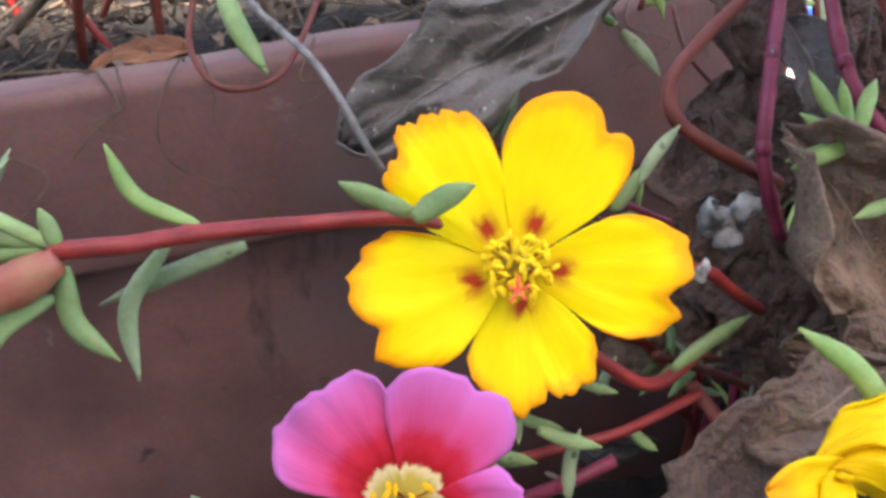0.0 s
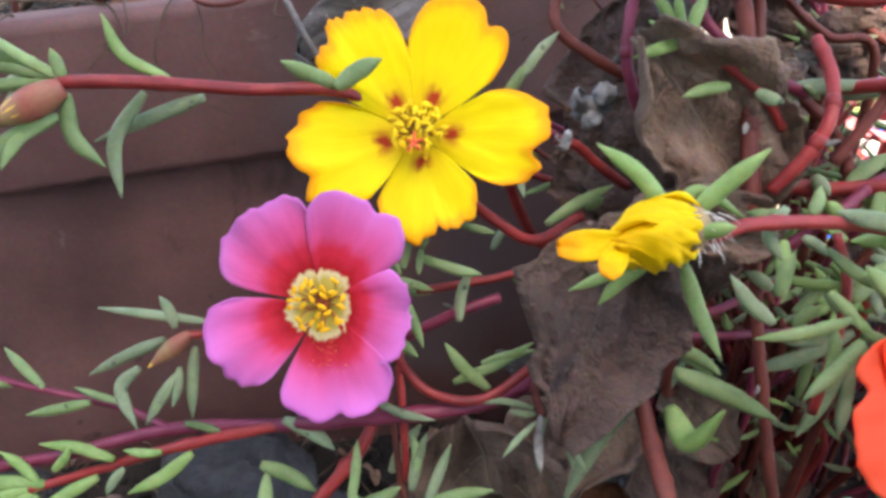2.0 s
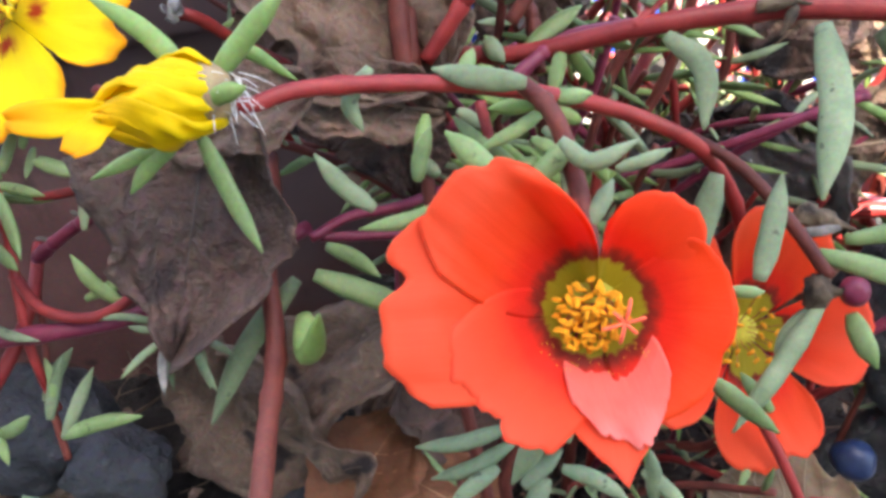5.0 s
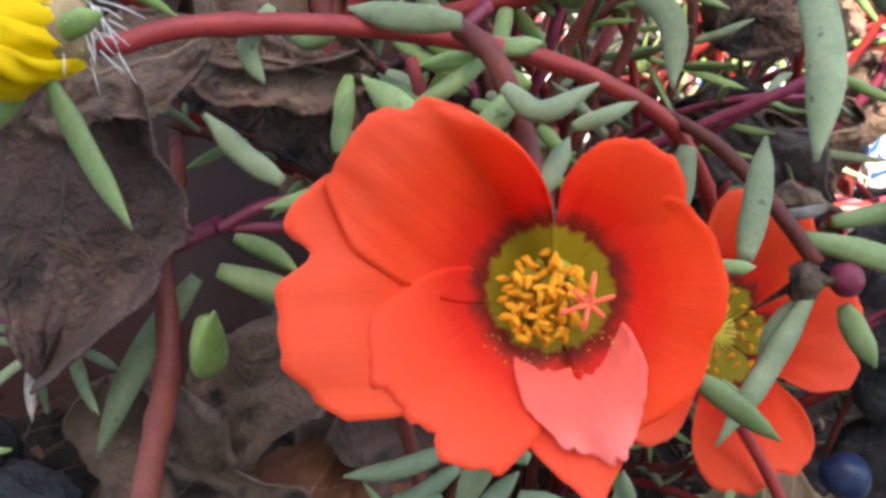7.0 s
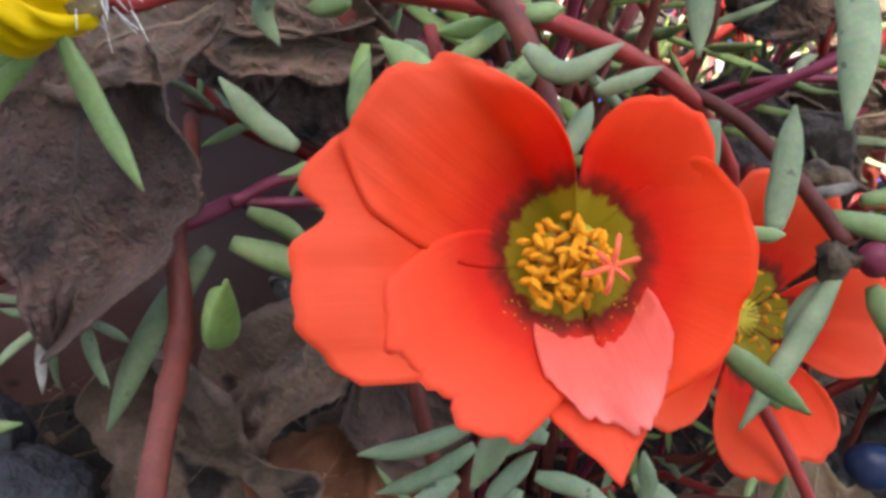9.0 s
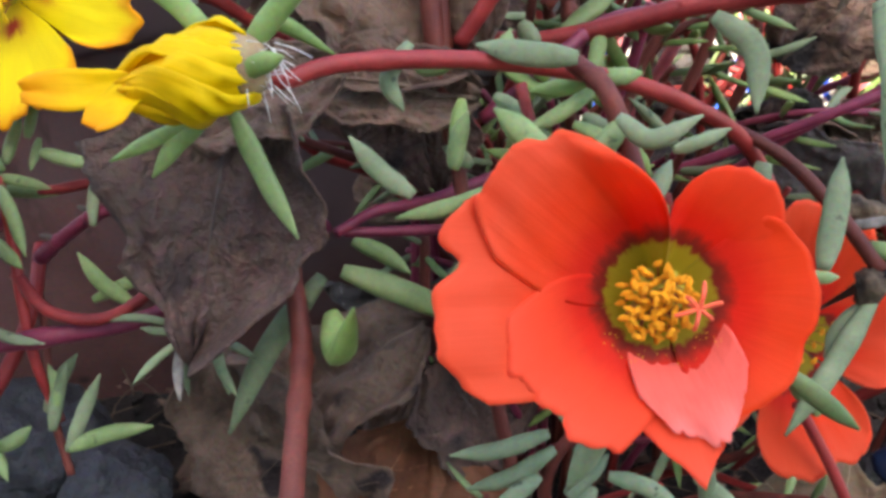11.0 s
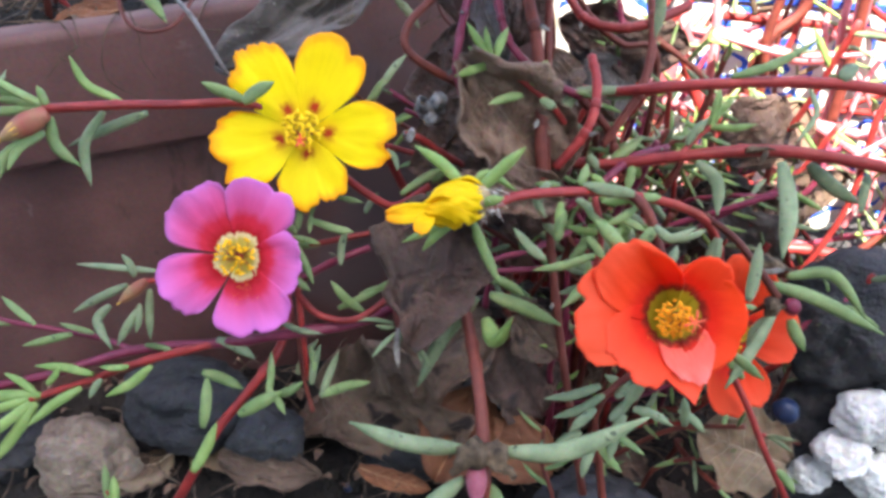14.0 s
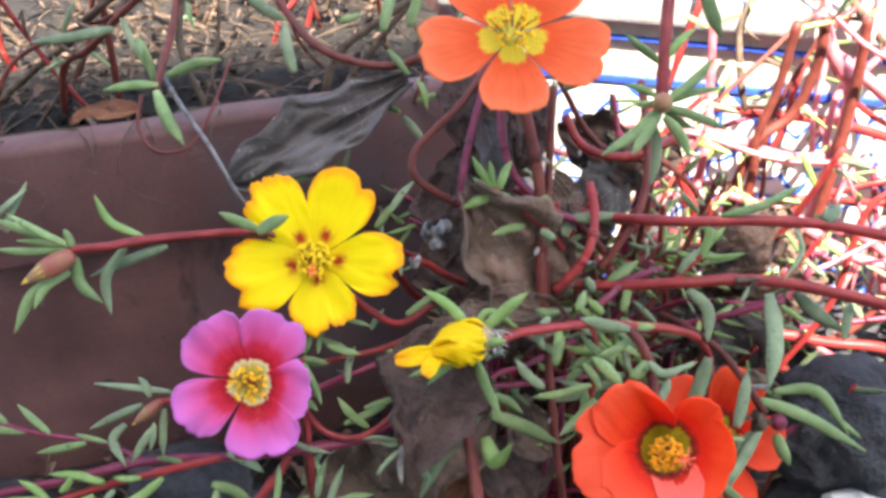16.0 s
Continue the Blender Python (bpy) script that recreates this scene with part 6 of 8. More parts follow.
part("leaf", leaf_mesh((0.0542, -0.0256, 0.1394), (0.0449, -0.0287, 0.1340), 0.0027, (0.0002, -0.0008, -0.0000), (-0.25, -0.79, 0.46), 0.61, 996), M["leaf"], sh)
part("leaf", leaf_mesh((0.0500, -0.0280, 0.1319), (0.0406, -0.0227, 0.1364), 0.0031, (-0.0005, -0.0006, -0.0002), (0.03, -0.95, 0.72), 0.54, 196), M["leaf"], sh)
part("leaf", leaf_mesh((0.0428, -0.0361, 0.1155), (0.0431, -0.0309, 0.1255), 0.0031, (0.0004, -0.0002, 0.0001), (-0.43, -0.95, 0.96), 0.59, 453), M["leaf"], sh)
part("leaf", leaf_mesh((0.0583, -0.0538, 0.1106), (0.0526, -0.0587, 0.0991), 0.0041, (-0.0001, -0.0003, 0.0003), (-0.00, -0.91, 0.44), 0.63, 467), M["leaf_grey"], sh)
part("leaf", leaf_mesh((0.0766, -0.0522, 0.1154), (0.0855, -0.0559, 0.1103), 0.0032, (-0.0001, -0.0002, 0.0002), (-0.25, -0.98, 0.38), 0.64, 746), M["leaf"], sh)
part("leaf", leaf_mesh((0.0787, -0.0455, 0.1245), (0.0829, -0.0453, 0.1244), 0.0021, (0.0000, -0.0001, -0.0001), (-0.50, -0.98, 0.52), 0.64, 263), M["leaf"], sh)
part("leaf", leaf_mesh((0.0604, -0.0393, 0.1288), (0.0637, -0.0341, 0.1334), 0.0032, (0.0001, -0.0003, 0.0001), (-0.31, -0.80, 0.15), 0.62, 257), M["leaf_grey"], sh)
part("leaf", leaf_mesh((0.0641, -0.0325, 0.1340), (0.0716, -0.0296, 0.1361), 0.0025, (0.0000, -0.0002, -0.0001), (-0.12, -0.91, 0.12), 0.50, 591), M["leaf_grey"], sh)
part("leaf", leaf_mesh((0.0856, -0.0355, 0.1190), (0.0889, -0.0241, 0.1301), 0.0043, (0.0001, -0.0003, 0.0001), (-0.37, -0.60, 0.68), 0.56, 341), M["leaf_grey"], sh)

sh = thing("moss_rose_shoot", (0.0505, -0.0416, 0.0817), "bushy low moss rose shoot with many small grey-green leaves", "shoot", "moss rose shoots")
part("stem", stem_mesh([(0.0648, -0.0394, 0.0990), (0.0554, -0.0405, 0.0903), (0.0514, -0.0425, 0.0804), (0.0547, -0.0459, 0.0649), (0.0603, -0.0503, 0.0412)], 0.00100, 0.00120, 0, 59), M["stem_brown"], sh)
part("leaf", leaf_mesh((0.0514, -0.0407, 0.0901), (0.0362, -0.0417, 0.0845), 0.0035, (0.0002, -0.0006, -0.0005), (-0.30, -0.39, 0.47), 0.63, 775), M["leaf_grey"], sh)
part("leaf", leaf_mesh((0.0524, -0.0420, 0.0881), (0.0391, -0.0443, 0.0800), 0.0035, (0.0004, -0.0008, -0.0005), (-0.45, -0.39, 0.65), 0.56, 841), M["leaf_grey"], sh)
part("leaf", leaf_mesh((0.0556, -0.0423, 0.0877), (0.0630, -0.0370, 0.0919), 0.0042, (0.0002, -0.0001, -0.0002), (-0.12, -0.66, 0.83), 0.62, 815), M["leaf_grey"], sh)
part("leaf", leaf_mesh((0.0503, -0.0444, 0.0847), (0.0429, -0.0502, 0.0814), 0.0035, (-0.0001, -0.0001, 0.0002), (-0.22, -0.67, 0.70), 0.57, 232), M["leaf_grey"], sh)
part("leaf", leaf_mesh((0.0545, -0.0460, 0.0824), (0.0605, -0.0420, 0.0878), 0.0038, (0.0000, 0.0002, -0.0002), (-0.43, -0.36, 0.93), 0.55, 849), M["leaf_grey"], sh)
part("leaf", leaf_mesh((0.0531, -0.0479, 0.0797), (0.0645, -0.0515, 0.0756), 0.0029, (0.0003, 0.0004, 0.0004), (-0.03, -0.55, 0.99), 0.54, 241), M["leaf"], sh)
part("leaf", leaf_mesh((0.0517, -0.0498, 0.0770), (0.0588, -0.0537, 0.0704), 0.0032, (-0.0003, -0.0002, -0.0001), (-0.28, -0.74, 0.88), 0.57, 611), M["leaf"], sh)
part("leaf", leaf_mesh((0.0468, -0.0481, 0.0793), (0.0392, -0.0509, 0.0746), 0.0035, (-0.0003, 0.0001, 0.0004), (-0.09, -0.40, 0.76), 0.50, 435), M["leaf_grey"], sh)
part("leaf", leaf_mesh((0.0606, -0.0440, 0.0854), (0.0711, -0.0481, 0.0841), 0.0035, (0.0002, 0.0003, 0.0008), (-0.52, -0.67, 0.67), 0.66, 488), M["leaf_grey"], sh)
part("leaf", leaf_mesh((0.0733, -0.0435, 0.0861), (0.0804, -0.0478, 0.0823), 0.0032, (0.0002, 0.0000, 0.0005), (-0.21, -0.57, 0.67), 0.62, 618), M["leaf_grey"], sh)
part("leaf", leaf_mesh((0.0503, -0.0507, 0.0756), (0.0480, -0.0545, 0.0678), 0.0035, (-0.0004, 0.0001, 0.0001), (-0.52, -0.39, 1.04), 0.54, 67), M["leaf_grey"], sh)
part("leaf", leaf_mesh((0.0619, -0.0412, 0.0894), (0.0523, -0.0380, 0.0919), 0.0038, (-0.0002, -0.0003, -0.0002), (-0.06, -0.86, 0.63), 0.51, 59), M["leaf_grey"], sh)
part("leaf", leaf_mesh((0.0752, -0.0462, 0.0823), (0.0742, -0.0425, 0.0897), 0.0035, (0.0002, -0.0000, 0.0000), (-0.54, -0.35, 0.94), 0.64, 222), M["leaf_grey"], sh)
part("leaf", leaf_mesh((0.0583, -0.0450, 0.0839), (0.0546, -0.0538, 0.0750), 0.0044, (-0.0006, 0.0005, -0.0002), (0.00, -0.78, 0.73), 0.54, 704), M["leaf_grey"], sh)

sh = thing("moss_rose_shoot", (0.0444, -0.0226, 0.1327), "dense moss rose side shoot with short green leaves", "shoot", "moss rose shoots")
part("stem", stem_mesh([(0.0443, -0.0176, 0.1367), (0.0468, -0.0227, 0.1289), (0.0465, -0.0265, 0.1194), (0.0458, -0.0293, 0.1040)], 0.00090, 0.00100, 0, 880), M["stem_red"], sh)
part("leaf", leaf_mesh((0.0464, -0.0154, 0.1291), (0.0544, -0.0172, 0.1228), 0.0028, (0.0003, 0.0004, 0.0000), (-0.39, -0.80, 0.80), 0.66, 921), M["leaf_fresh"], sh)
part("leaf", leaf_mesh((0.0373, -0.0151, 0.1220), (0.0323, -0.0126, 0.1240), 0.0033, (0.0001, 0.0000, 0.0003), (-0.22, -0.93, 0.53), 0.55, 698), M["leaf_grey"], sh)
part("leaf", leaf_mesh((0.0618, -0.0098, 0.1245), (0.0661, -0.0105, 0.1194), 0.0030, (0.0002, -0.0001, 0.0004), (-0.00, -0.95, 0.68), 0.64, 443), M["leaf_fresh"], sh)
part("leaf", leaf_mesh((0.0352, -0.0244, 0.1259), (0.0369, -0.0205, 0.1335), 0.0037, (-0.0004, 0.0002, -0.0001), (-0.48, -0.95, 0.60), 0.52, 6), M["leaf"], sh)
part("leaf", leaf_mesh((0.0523, -0.0192, 0.1315), (0.0593, -0.0197, 0.1286), 0.0030, (-0.0001, -0.0002, 0.0002), (-0.02, -0.61, 0.84), 0.60, 376), M["leaf"], sh)
part("leaf", leaf_mesh((0.0403, -0.0224, 0.1185), (0.0440, -0.0226, 0.1238), 0.0032, (-0.0003, 0.0002, 0.0002), (-0.05, -0.74, 0.84), 0.59, 940), M["leaf"], sh)
part("leaf", leaf_mesh((0.0422, -0.0163, 0.1179), (0.0480, -0.0129, 0.1253), 0.0028, (0.0005, -0.0003, -0.0003), (-0.27, -0.70, 0.94), 0.50, 491), M["leaf"], sh)
part("leaf", leaf_mesh((0.0548, -0.0205, 0.1393), (0.0608, -0.0214, 0.1403), 0.0032, (0.0001, -0.0000, -0.0003), (-0.25, -0.93, 0.69), 0.62, 96), M["leaf"], sh)
part("leaf", leaf_mesh((0.0510, -0.0134, 0.1227), (0.0529, -0.0180, 0.1202), 0.0031, (0.0001, 0.0001, -0.0000), (-0.33, -0.58, 0.35), 0.63, 798), M["leaf_fresh"], sh)
part("leaf", leaf_mesh((0.0494, -0.0119, 0.1326), (0.0397, -0.0110, 0.1380), 0.0028, (0.0001, 0.0003, -0.0002), (-0.16, -0.52, 0.68), 0.51, 525), M["leaf_fresh"], sh)
part("leaf", leaf_mesh((0.0597, -0.0142, 0.1177), (0.0589, -0.0084, 0.1225), 0.0029, (-0.0003, 0.0001, -0.0001), (-0.32, -0.65, 0.68), 0.69, 529), M["leaf_grey"], sh)
part("leaf", leaf_mesh((0.0602, -0.0105, 0.1307), (0.0545, -0.0101, 0.1340), 0.0032, (-0.0000, 0.0001, -0.0003), (-0.40, -0.50, 0.46), 0.52, 354), M["leaf_fresh"], sh)
part("leaf", leaf_mesh((0.0491, -0.0214, 0.1249), (0.0534, -0.0185, 0.1281), 0.0037, (-0.0001, -0.0002, 0.0002), (-0.02, -0.82, 0.40), 0.57, 850), M["leaf"], sh)
part("leaf", leaf_mesh((0.0452, -0.0259, 0.1192), (0.0400, -0.0233, 0.1191), 0.0036, (-0.0001, -0.0002, -0.0000), (-0.25, -0.49, 0.40), 0.55, 292), M["leaf_grey"], sh)
part("leaf", leaf_mesh((0.0358, -0.0173, 0.1340), (0.0351, -0.0226, 0.1279), 0.0031, (-0.0000, -0.0003, 0.0002), (-0.17, -0.76, 0.37), 0.60, 903), M["leaf_fresh"], sh)
part("leaf", leaf_mesh((0.0554, -0.0073, 0.1342), (0.0566, -0.0030, 0.1415), 0.0034, (0.0001, -0.0002, 0.0001), (-0.32, -0.82, 0.36), 0.59, 900), M["leaf"], sh)
part("leaf", leaf_mesh((0.0485, -0.0113, 0.1353), (0.0435, -0.0113, 0.1402), 0.0036, (0.0002, 0.0001, 0.0001), (0.03, -1.01, 0.29), 0.53, 312), M["leaf_fresh"], sh)
part("leaf", leaf_mesh((0.0424, -0.0262, 0.1290), (0.0472, -0.0319, 0.1253), 0.0029, (0.0003, -0.0000, 0.0004), (0.02, -1.00, 0.39), 0.63, 291), M["leaf"], sh)
part("leaf", leaf_mesh((0.0404, -0.0138, 0.1334), (0.0456, -0.0160, 0.1309), 0.0028, (0.0001, 0.0001, 0.0002), (-0.32, -0.66, 0.62), 0.70, 577), M["leaf_grey"], sh)
part("leaf", leaf_mesh((0.0402, -0.0146, 0.1385), (0.0424, -0.0097, 0.1423), 0.0033, (0.0003, -0.0002, 0.0000), (0.00, -0.98, 0.57), 0.56, 639), M["leaf"], sh)
part("leaf", leaf_mesh((0.0542, -0.0132, 0.1305), (0.0600, -0.0174, 0.1287), 0.0029, (0.0001, 0.0001, -0.0000), (-0.01, -0.85, 0.68), 0.52, 411), M["leaf_grey"], sh)
part("leaf", leaf_mesh((0.0512, -0.0192, 0.1194), (0.0472, -0.0149, 0.1221), 0.0035, (0.0004, 0.0003, 0.0002), (-0.10, -0.59, 0.62), 0.56, 177), M["leaf_grey"], sh)
part("leaf", leaf_mesh((0.0344, -0.0183, 0.1398), (0.0281, -0.0157, 0.1383), 0.0034, (-0.0001, -0.0004, -0.0003), (-0.29, -0.97, 0.39), 0.68, 528), M["leaf"], sh)
part("leaf", leaf_mesh((0.0543, -0.0195, 0.1384), (0.0456, -0.0207, 0.1369), 0.0033, (0.0001, 0.0001, -0.0004), (-0.08, -0.67, 0.44), 0.60, 594), M["leaf_fresh"], sh)
part("leaf", leaf_mesh((0.0505, -0.0154, 0.1110), (0.0392, -0.0140, 0.1111), 0.0029, (0.0000, -0.0002, -0.0008), (-0.20, -0.96, 0.56), 0.57, 867), M["leaf_grey"], sh)
part("leaf", leaf_mesh((0.0496, -0.0151, 0.1245), (0.0391, -0.0124, 0.1236), 0.0029, (-0.0001, -0.0005, -0.0005), (-0.37, -0.73, 0.35), 0.54, 338), M["leaf_fresh"], sh)

sh = thing("moss_rose_shoot", (0.1085, -0.0283, 0.0619), "thin red stem rising from the ground beside a tan leaf", "shoot", "bare stems")
part("stem", stem_mesh([(0.0947, -0.0233, 0.0832), (0.1021, -0.0262, 0.0720), (0.1096, -0.0304, 0.0590), (0.1209, -0.0332, 0.0410), (0.1329, -0.0354, 0.0203)], 0.00100, 0.00110, 0, 806), M["stem_red"], sh)
part("leaf", leaf_mesh((0.0992, -0.0227, 0.0805), (0.0930, -0.0197, 0.0867), 0.0035, (0.0000, 0.0002, -0.0003), (-0.28, -0.50, 0.40), 0.64, 122), M["leaf"], sh)
part("leaf", leaf_mesh((0.1116, -0.0382, 0.0582), (0.1165, -0.0430, 0.0540), 0.0038, (0.0005, 0.0002, 0.0001), (-0.14, -0.43, 0.95), 0.67, 801), M["leaf"], sh)

sh = thing("moss_rose_shoot", (-0.0889, 0.0275, 0.1761), "moss rose shoot with fleshy leaves hanging over the planter rim", "shoot", "moss rose shoots")
part("stem", stem_mesh([(-0.0884, 0.0254, 0.1764), (-0.0886, 0.0336, 0.1819), (-0.0901, 0.0511, 0.1905), (-0.0936, 0.0713, 0.2032)], 0.00100, 0.00120, 0, 345), M["stem_brown"], sh)
part("looping_stem", stem_mesh([(-0.0935, 0.0264, 0.1743), (-0.0924, 0.0191, 0.1666), (-0.0861, 0.0146, 0.1617), (-0.0780, 0.0184, 0.1622), (-0.0747, 0.0290, 0.1676), (-0.0728, 0.0508, 0.1793)], 0.00060, 0.00055, 0, 261), M["stem_brown"], sh)
part("leaf", leaf_mesh((-0.0879, 0.0263, 0.1779), (-0.1038, 0.0243, 0.1754), 0.0037, (-0.0002, 0.0004, 0.0005), (0.29, -1.02, 0.64), 0.67, 785), M["leaf"], sh)
part("leaf", leaf_mesh((-0.0876, 0.0235, 0.1772), (-0.0775, 0.0140, 0.1648), 0.0047, (-0.0004, -0.0010, -0.0000), (0.49, -0.72, 0.61), 0.61, 392), M["leaf"], sh)
part("leaf", leaf_mesh((-0.0858, 0.0288, 0.1800), (-0.0702, 0.0331, 0.1852), 0.0041, (-0.0003, 0.0002, 0.0009), (0.45, -1.17, 0.14), 0.65, 946), M["leaf"], sh)
part("leaf", leaf_mesh((-0.1041, 0.0379, 0.1899), (-0.1284, 0.0330, 0.1847), 0.0041, (0.0006, -0.0011, -0.0001), (0.39, -0.67, 0.44), 0.62, 329), M["leaf_grey"], sh)
part("leaf", leaf_mesh((-0.0930, 0.0359, 0.1780), (-0.0988, 0.0420, 0.1871), 0.0042, (-0.0003, 0.0001, -0.0001), (0.19, -0.66, 0.39), 0.59, 702), M["leaf"], sh)
part("leaf", leaf_mesh((-0.0915, 0.0327, 0.1766), (-0.0947, 0.0353, 0.1860), 0.0031, (0.0000, 0.0002, -0.0000), (0.06, -0.98, 0.19), 0.54, 680), M["leaf"], sh)
part("leaf", leaf_mesh((-0.0499, 0.0395, 0.1807), (-0.0545, 0.0489, 0.1935), 0.0046, (-0.0005, -0.0007, 0.0001), (-0.02, -0.76, 0.15), 0.62, 629), M["leaf_grey"], sh)
part("leaf", leaf_mesh((-0.0391, 0.0589, 0.1926), (-0.0318, 0.0616, 0.1947), 0.0030, (0.0001, -0.0001, -0.0002), (0.36, -0.87, 0.40), 0.52, 191), M["leaf"], sh)
part("leaf", leaf_mesh((-0.0664, 0.0519, 0.1995), (-0.0536, 0.0489, 0.1941), 0.0046, (-0.0002, -0.0004, -0.0004), (0.36, -0.85, 0.30), 0.69, 858), M["leaf_grey"], sh)

sh = thing("dry_twig", (-0.0544, -0.0096, 0.1599), "grey dry twig hanging over the planter wall", "twig")
part("twig", stem_mesh([(-0.0523, 0.0030, 0.1501), (-0.0562, -0.0036, 0.1582), (-0.0663, 0.0040, 0.1698), (-0.0831, 0.0292, 0.1714), (-0.0928, 0.0432, 0.1745)], 0.00050, 0.00075, 3, 14), M["twig"], sh)

sh = thing("moss_rose_shoot", (-0.0138, 0.0534, 0.1762), "thin shoot with tiny pale leaves over the planter corner", "shoot", "moss rose shoots")
part("stem", stem_mesh([(-0.0685, 0.0832, 0.1991), (-0.0585, 0.0721, 0.1894), (-0.0469, 0.0608, 0.1832), (-0.0328, 0.0543, 0.1809), (-0.0187, 0.0524, 0.1819), (-0.0054, 0.0559, 0.1877)], 0.00140, 0.00130, 2, 309), M["stem_brown"], sh)
part("side_stem", stem_mesh([(-0.0061, 0.0549, 0.1860), (-0.0100, 0.0488, 0.1802), (-0.0120, 0.0438, 0.1723)], 0.00050, 0.00060, 0, 14), M["stem_brown"], sh)
part("leaf", leaf_mesh((-0.0146, 0.0486, 0.1798), (-0.0221, 0.0535, 0.1865), 0.0031, (0.0001, -0.0002, 0.0002), (-0.07, -1.07, 0.33), 0.62, 660), M["leaf"], sh)
part("leaf", leaf_mesh((-0.0114, 0.0483, 0.1793), (-0.0076, 0.0420, 0.1715), 0.0027, (0.0004, -0.0000, 0.0002), (0.11, -0.79, 0.41), 0.67, 935), M["leaf_fresh"], sh)
part("leaf", leaf_mesh((-0.0120, 0.0443, 0.1731), (-0.0019, 0.0461, 0.1762), 0.0027, (-0.0001, 0.0005, 0.0001), (-0.10, -1.13, 0.31), 0.68, 81), M["leaf"], sh)
part("leaf", leaf_mesh((-0.0163, 0.0421, 0.1697), (-0.0225, 0.0450, 0.1724), 0.0024, (-0.0001, 0.0001, -0.0002), (-0.10, -0.86, 0.65), 0.66, 387), M["leaf_fresh"], sh)
part("leaf", leaf_mesh((-0.0152, 0.0414, 0.1687), (-0.0073, 0.0365, 0.1618), 0.0033, (0.0003, 0.0001, 0.0003), (0.04, -1.13, 0.49), 0.64, 488), M["leaf_grey"], sh)
part("leaf", leaf_mesh((-0.0241, 0.0562, 0.1914), (-0.0210, 0.0670, 0.2034), 0.0048, (-0.0008, -0.0008, 0.0005), (0.02, -0.89, 0.11), 0.65, 264), M["leaf"], sh)
part("leaf", leaf_mesh((-0.0160, 0.0575, 0.1936), (-0.0135, 0.0636, 0.2049), 0.0044, (0.0003, 0.0001, -0.0001), (0.12, -0.89, 0.38), 0.69, 724), M["leaf"], sh)
part("dry_tendril", stem_mesh([(-0.0039, 0.0527, 0.1715), (-0.0012, 0.0458, 0.1646), (0.0050, 0.0419, 0.1588)], 0.00040, 0.00050, 0, 845), M["stem_brown"], sh)

sh = thing("moss_rose_shoot", (-0.0001, -0.0036, 0.1418), "dark red stem with dry seed capsules against the planter", "shoot", "bare stems")
part("side_stem", stem_mesh([(-0.0244, -0.0087, 0.1324), (-0.0182, -0.0119, 0.1297), (-0.0096, -0.0112, 0.1255), (-0.0003, -0.0041, 0.1286)], 0.00110, 0.00120, 0, 726), M["stem_red"], sh)
part("stem", stem_mesh([(-0.0079, -0.0086, 0.1465), (-0.0037, -0.0068, 0.1449), (0.0012, -0.0043, 0.1404), (0.0086, -0.0001, 0.1343)], 0.00110, 0.00110, 0, 876), M["stem_red"], sh)
part("leaf", leaf_mesh((-0.0155, 0.0022, 0.1550), (-0.0092, 0.0085, 0.1628), 0.0028, (-0.0004, -0.0001, 0.0003), (0.02, -1.20, 0.50), 0.55, 503), M["leaf_grey"], sh)
part("leaf", leaf_mesh((-0.0190, -0.0003, 0.1510), (-0.0152, 0.0034, 0.1573), 0.0030, (0.0004, 0.0001, -0.0002), (0.16, -0.94, 0.37), 0.63, 244), M["leaf"], sh)
part("leaf", leaf_mesh((-0.0080, -0.0130, 0.1303), (0.0050, -0.0050, 0.1366), 0.0030, (-0.0003, -0.0002, 0.0005), (0.17, -1.10, 0.68), 0.63, 552), M["leaf"], sh)
part("leaf", leaf_mesh((-0.0230, -0.0257, 0.1137), (-0.0218, -0.0197, 0.1226), 0.0029, (-0.0007, -0.0001, 0.0002), (-0.30, -0.66, 0.74), 0.53, 114), M["leaf_grey"], sh)
part("leaf", leaf_mesh((-0.0137, -0.0164, 0.1208), (-0.0079, -0.0165, 0.1159), 0.0026, (-0.0002, 0.0001, -0.0004), (-0.11, -0.57, 0.84), 0.65, 341), M["leaf"], sh)
part("leaf", leaf_mesh((-0.0180, -0.0243, 0.1029), (-0.0071, -0.0203, 0.1049), 0.0026, (-0.0001, -0.0004, 0.0005), (-0.02, -0.59, 0.57), 0.54, 167), M["leaf"], sh)
part("leaf", leaf_mesh((0.0004, -0.0051, 0.1307), (0.0037, -0.0036, 0.1330), 0.0026, (-0.0000, -0.0001, 0.0000), (-0.12, -1.13, 0.76), 0.56, 511), M["leaf"], sh)
part("leaf", leaf_mesh((-0.0180, -0.0114, 0.1224), (-0.0150, -0.0056, 0.1262), 0.0024, (-0.0003, 0.0000, 0.0001), (-0.18, -0.55, 0.39), 0.63, 454), M["leaf_grey"], sh)
part("leaf", leaf_mesh((-0.0387, -0.0243, 0.1188), (-0.0291, -0.0229, 0.1177), 0.0025, (0.0000, -0.0004, 0.0002), (0.09, -0.90, 0.46), 0.57, 0), M["leaf"], sh)
part("leaf", leaf_mesh((-0.0322, -0.0189, 0.1235), (-0.0243, -0.0200, 0.1225), 0.0025, (-0.0001, -0.0001, -0.0003), (-0.07, -0.98, 0.81), 0.65, 300), M["leaf"], sh)
part("leaf", leaf_mesh((-0.0317, -0.0197, 0.1261), (-0.0315, -0.0244, 0.1226), 0.0018, (-0.0001, 0.0001, -0.0001), (0.07, -0.75, 0.28), 0.63, 885), M["leaf"], sh)
capsule(sh, (-0.0012, -0.0006, 0.1512), 0.0044)
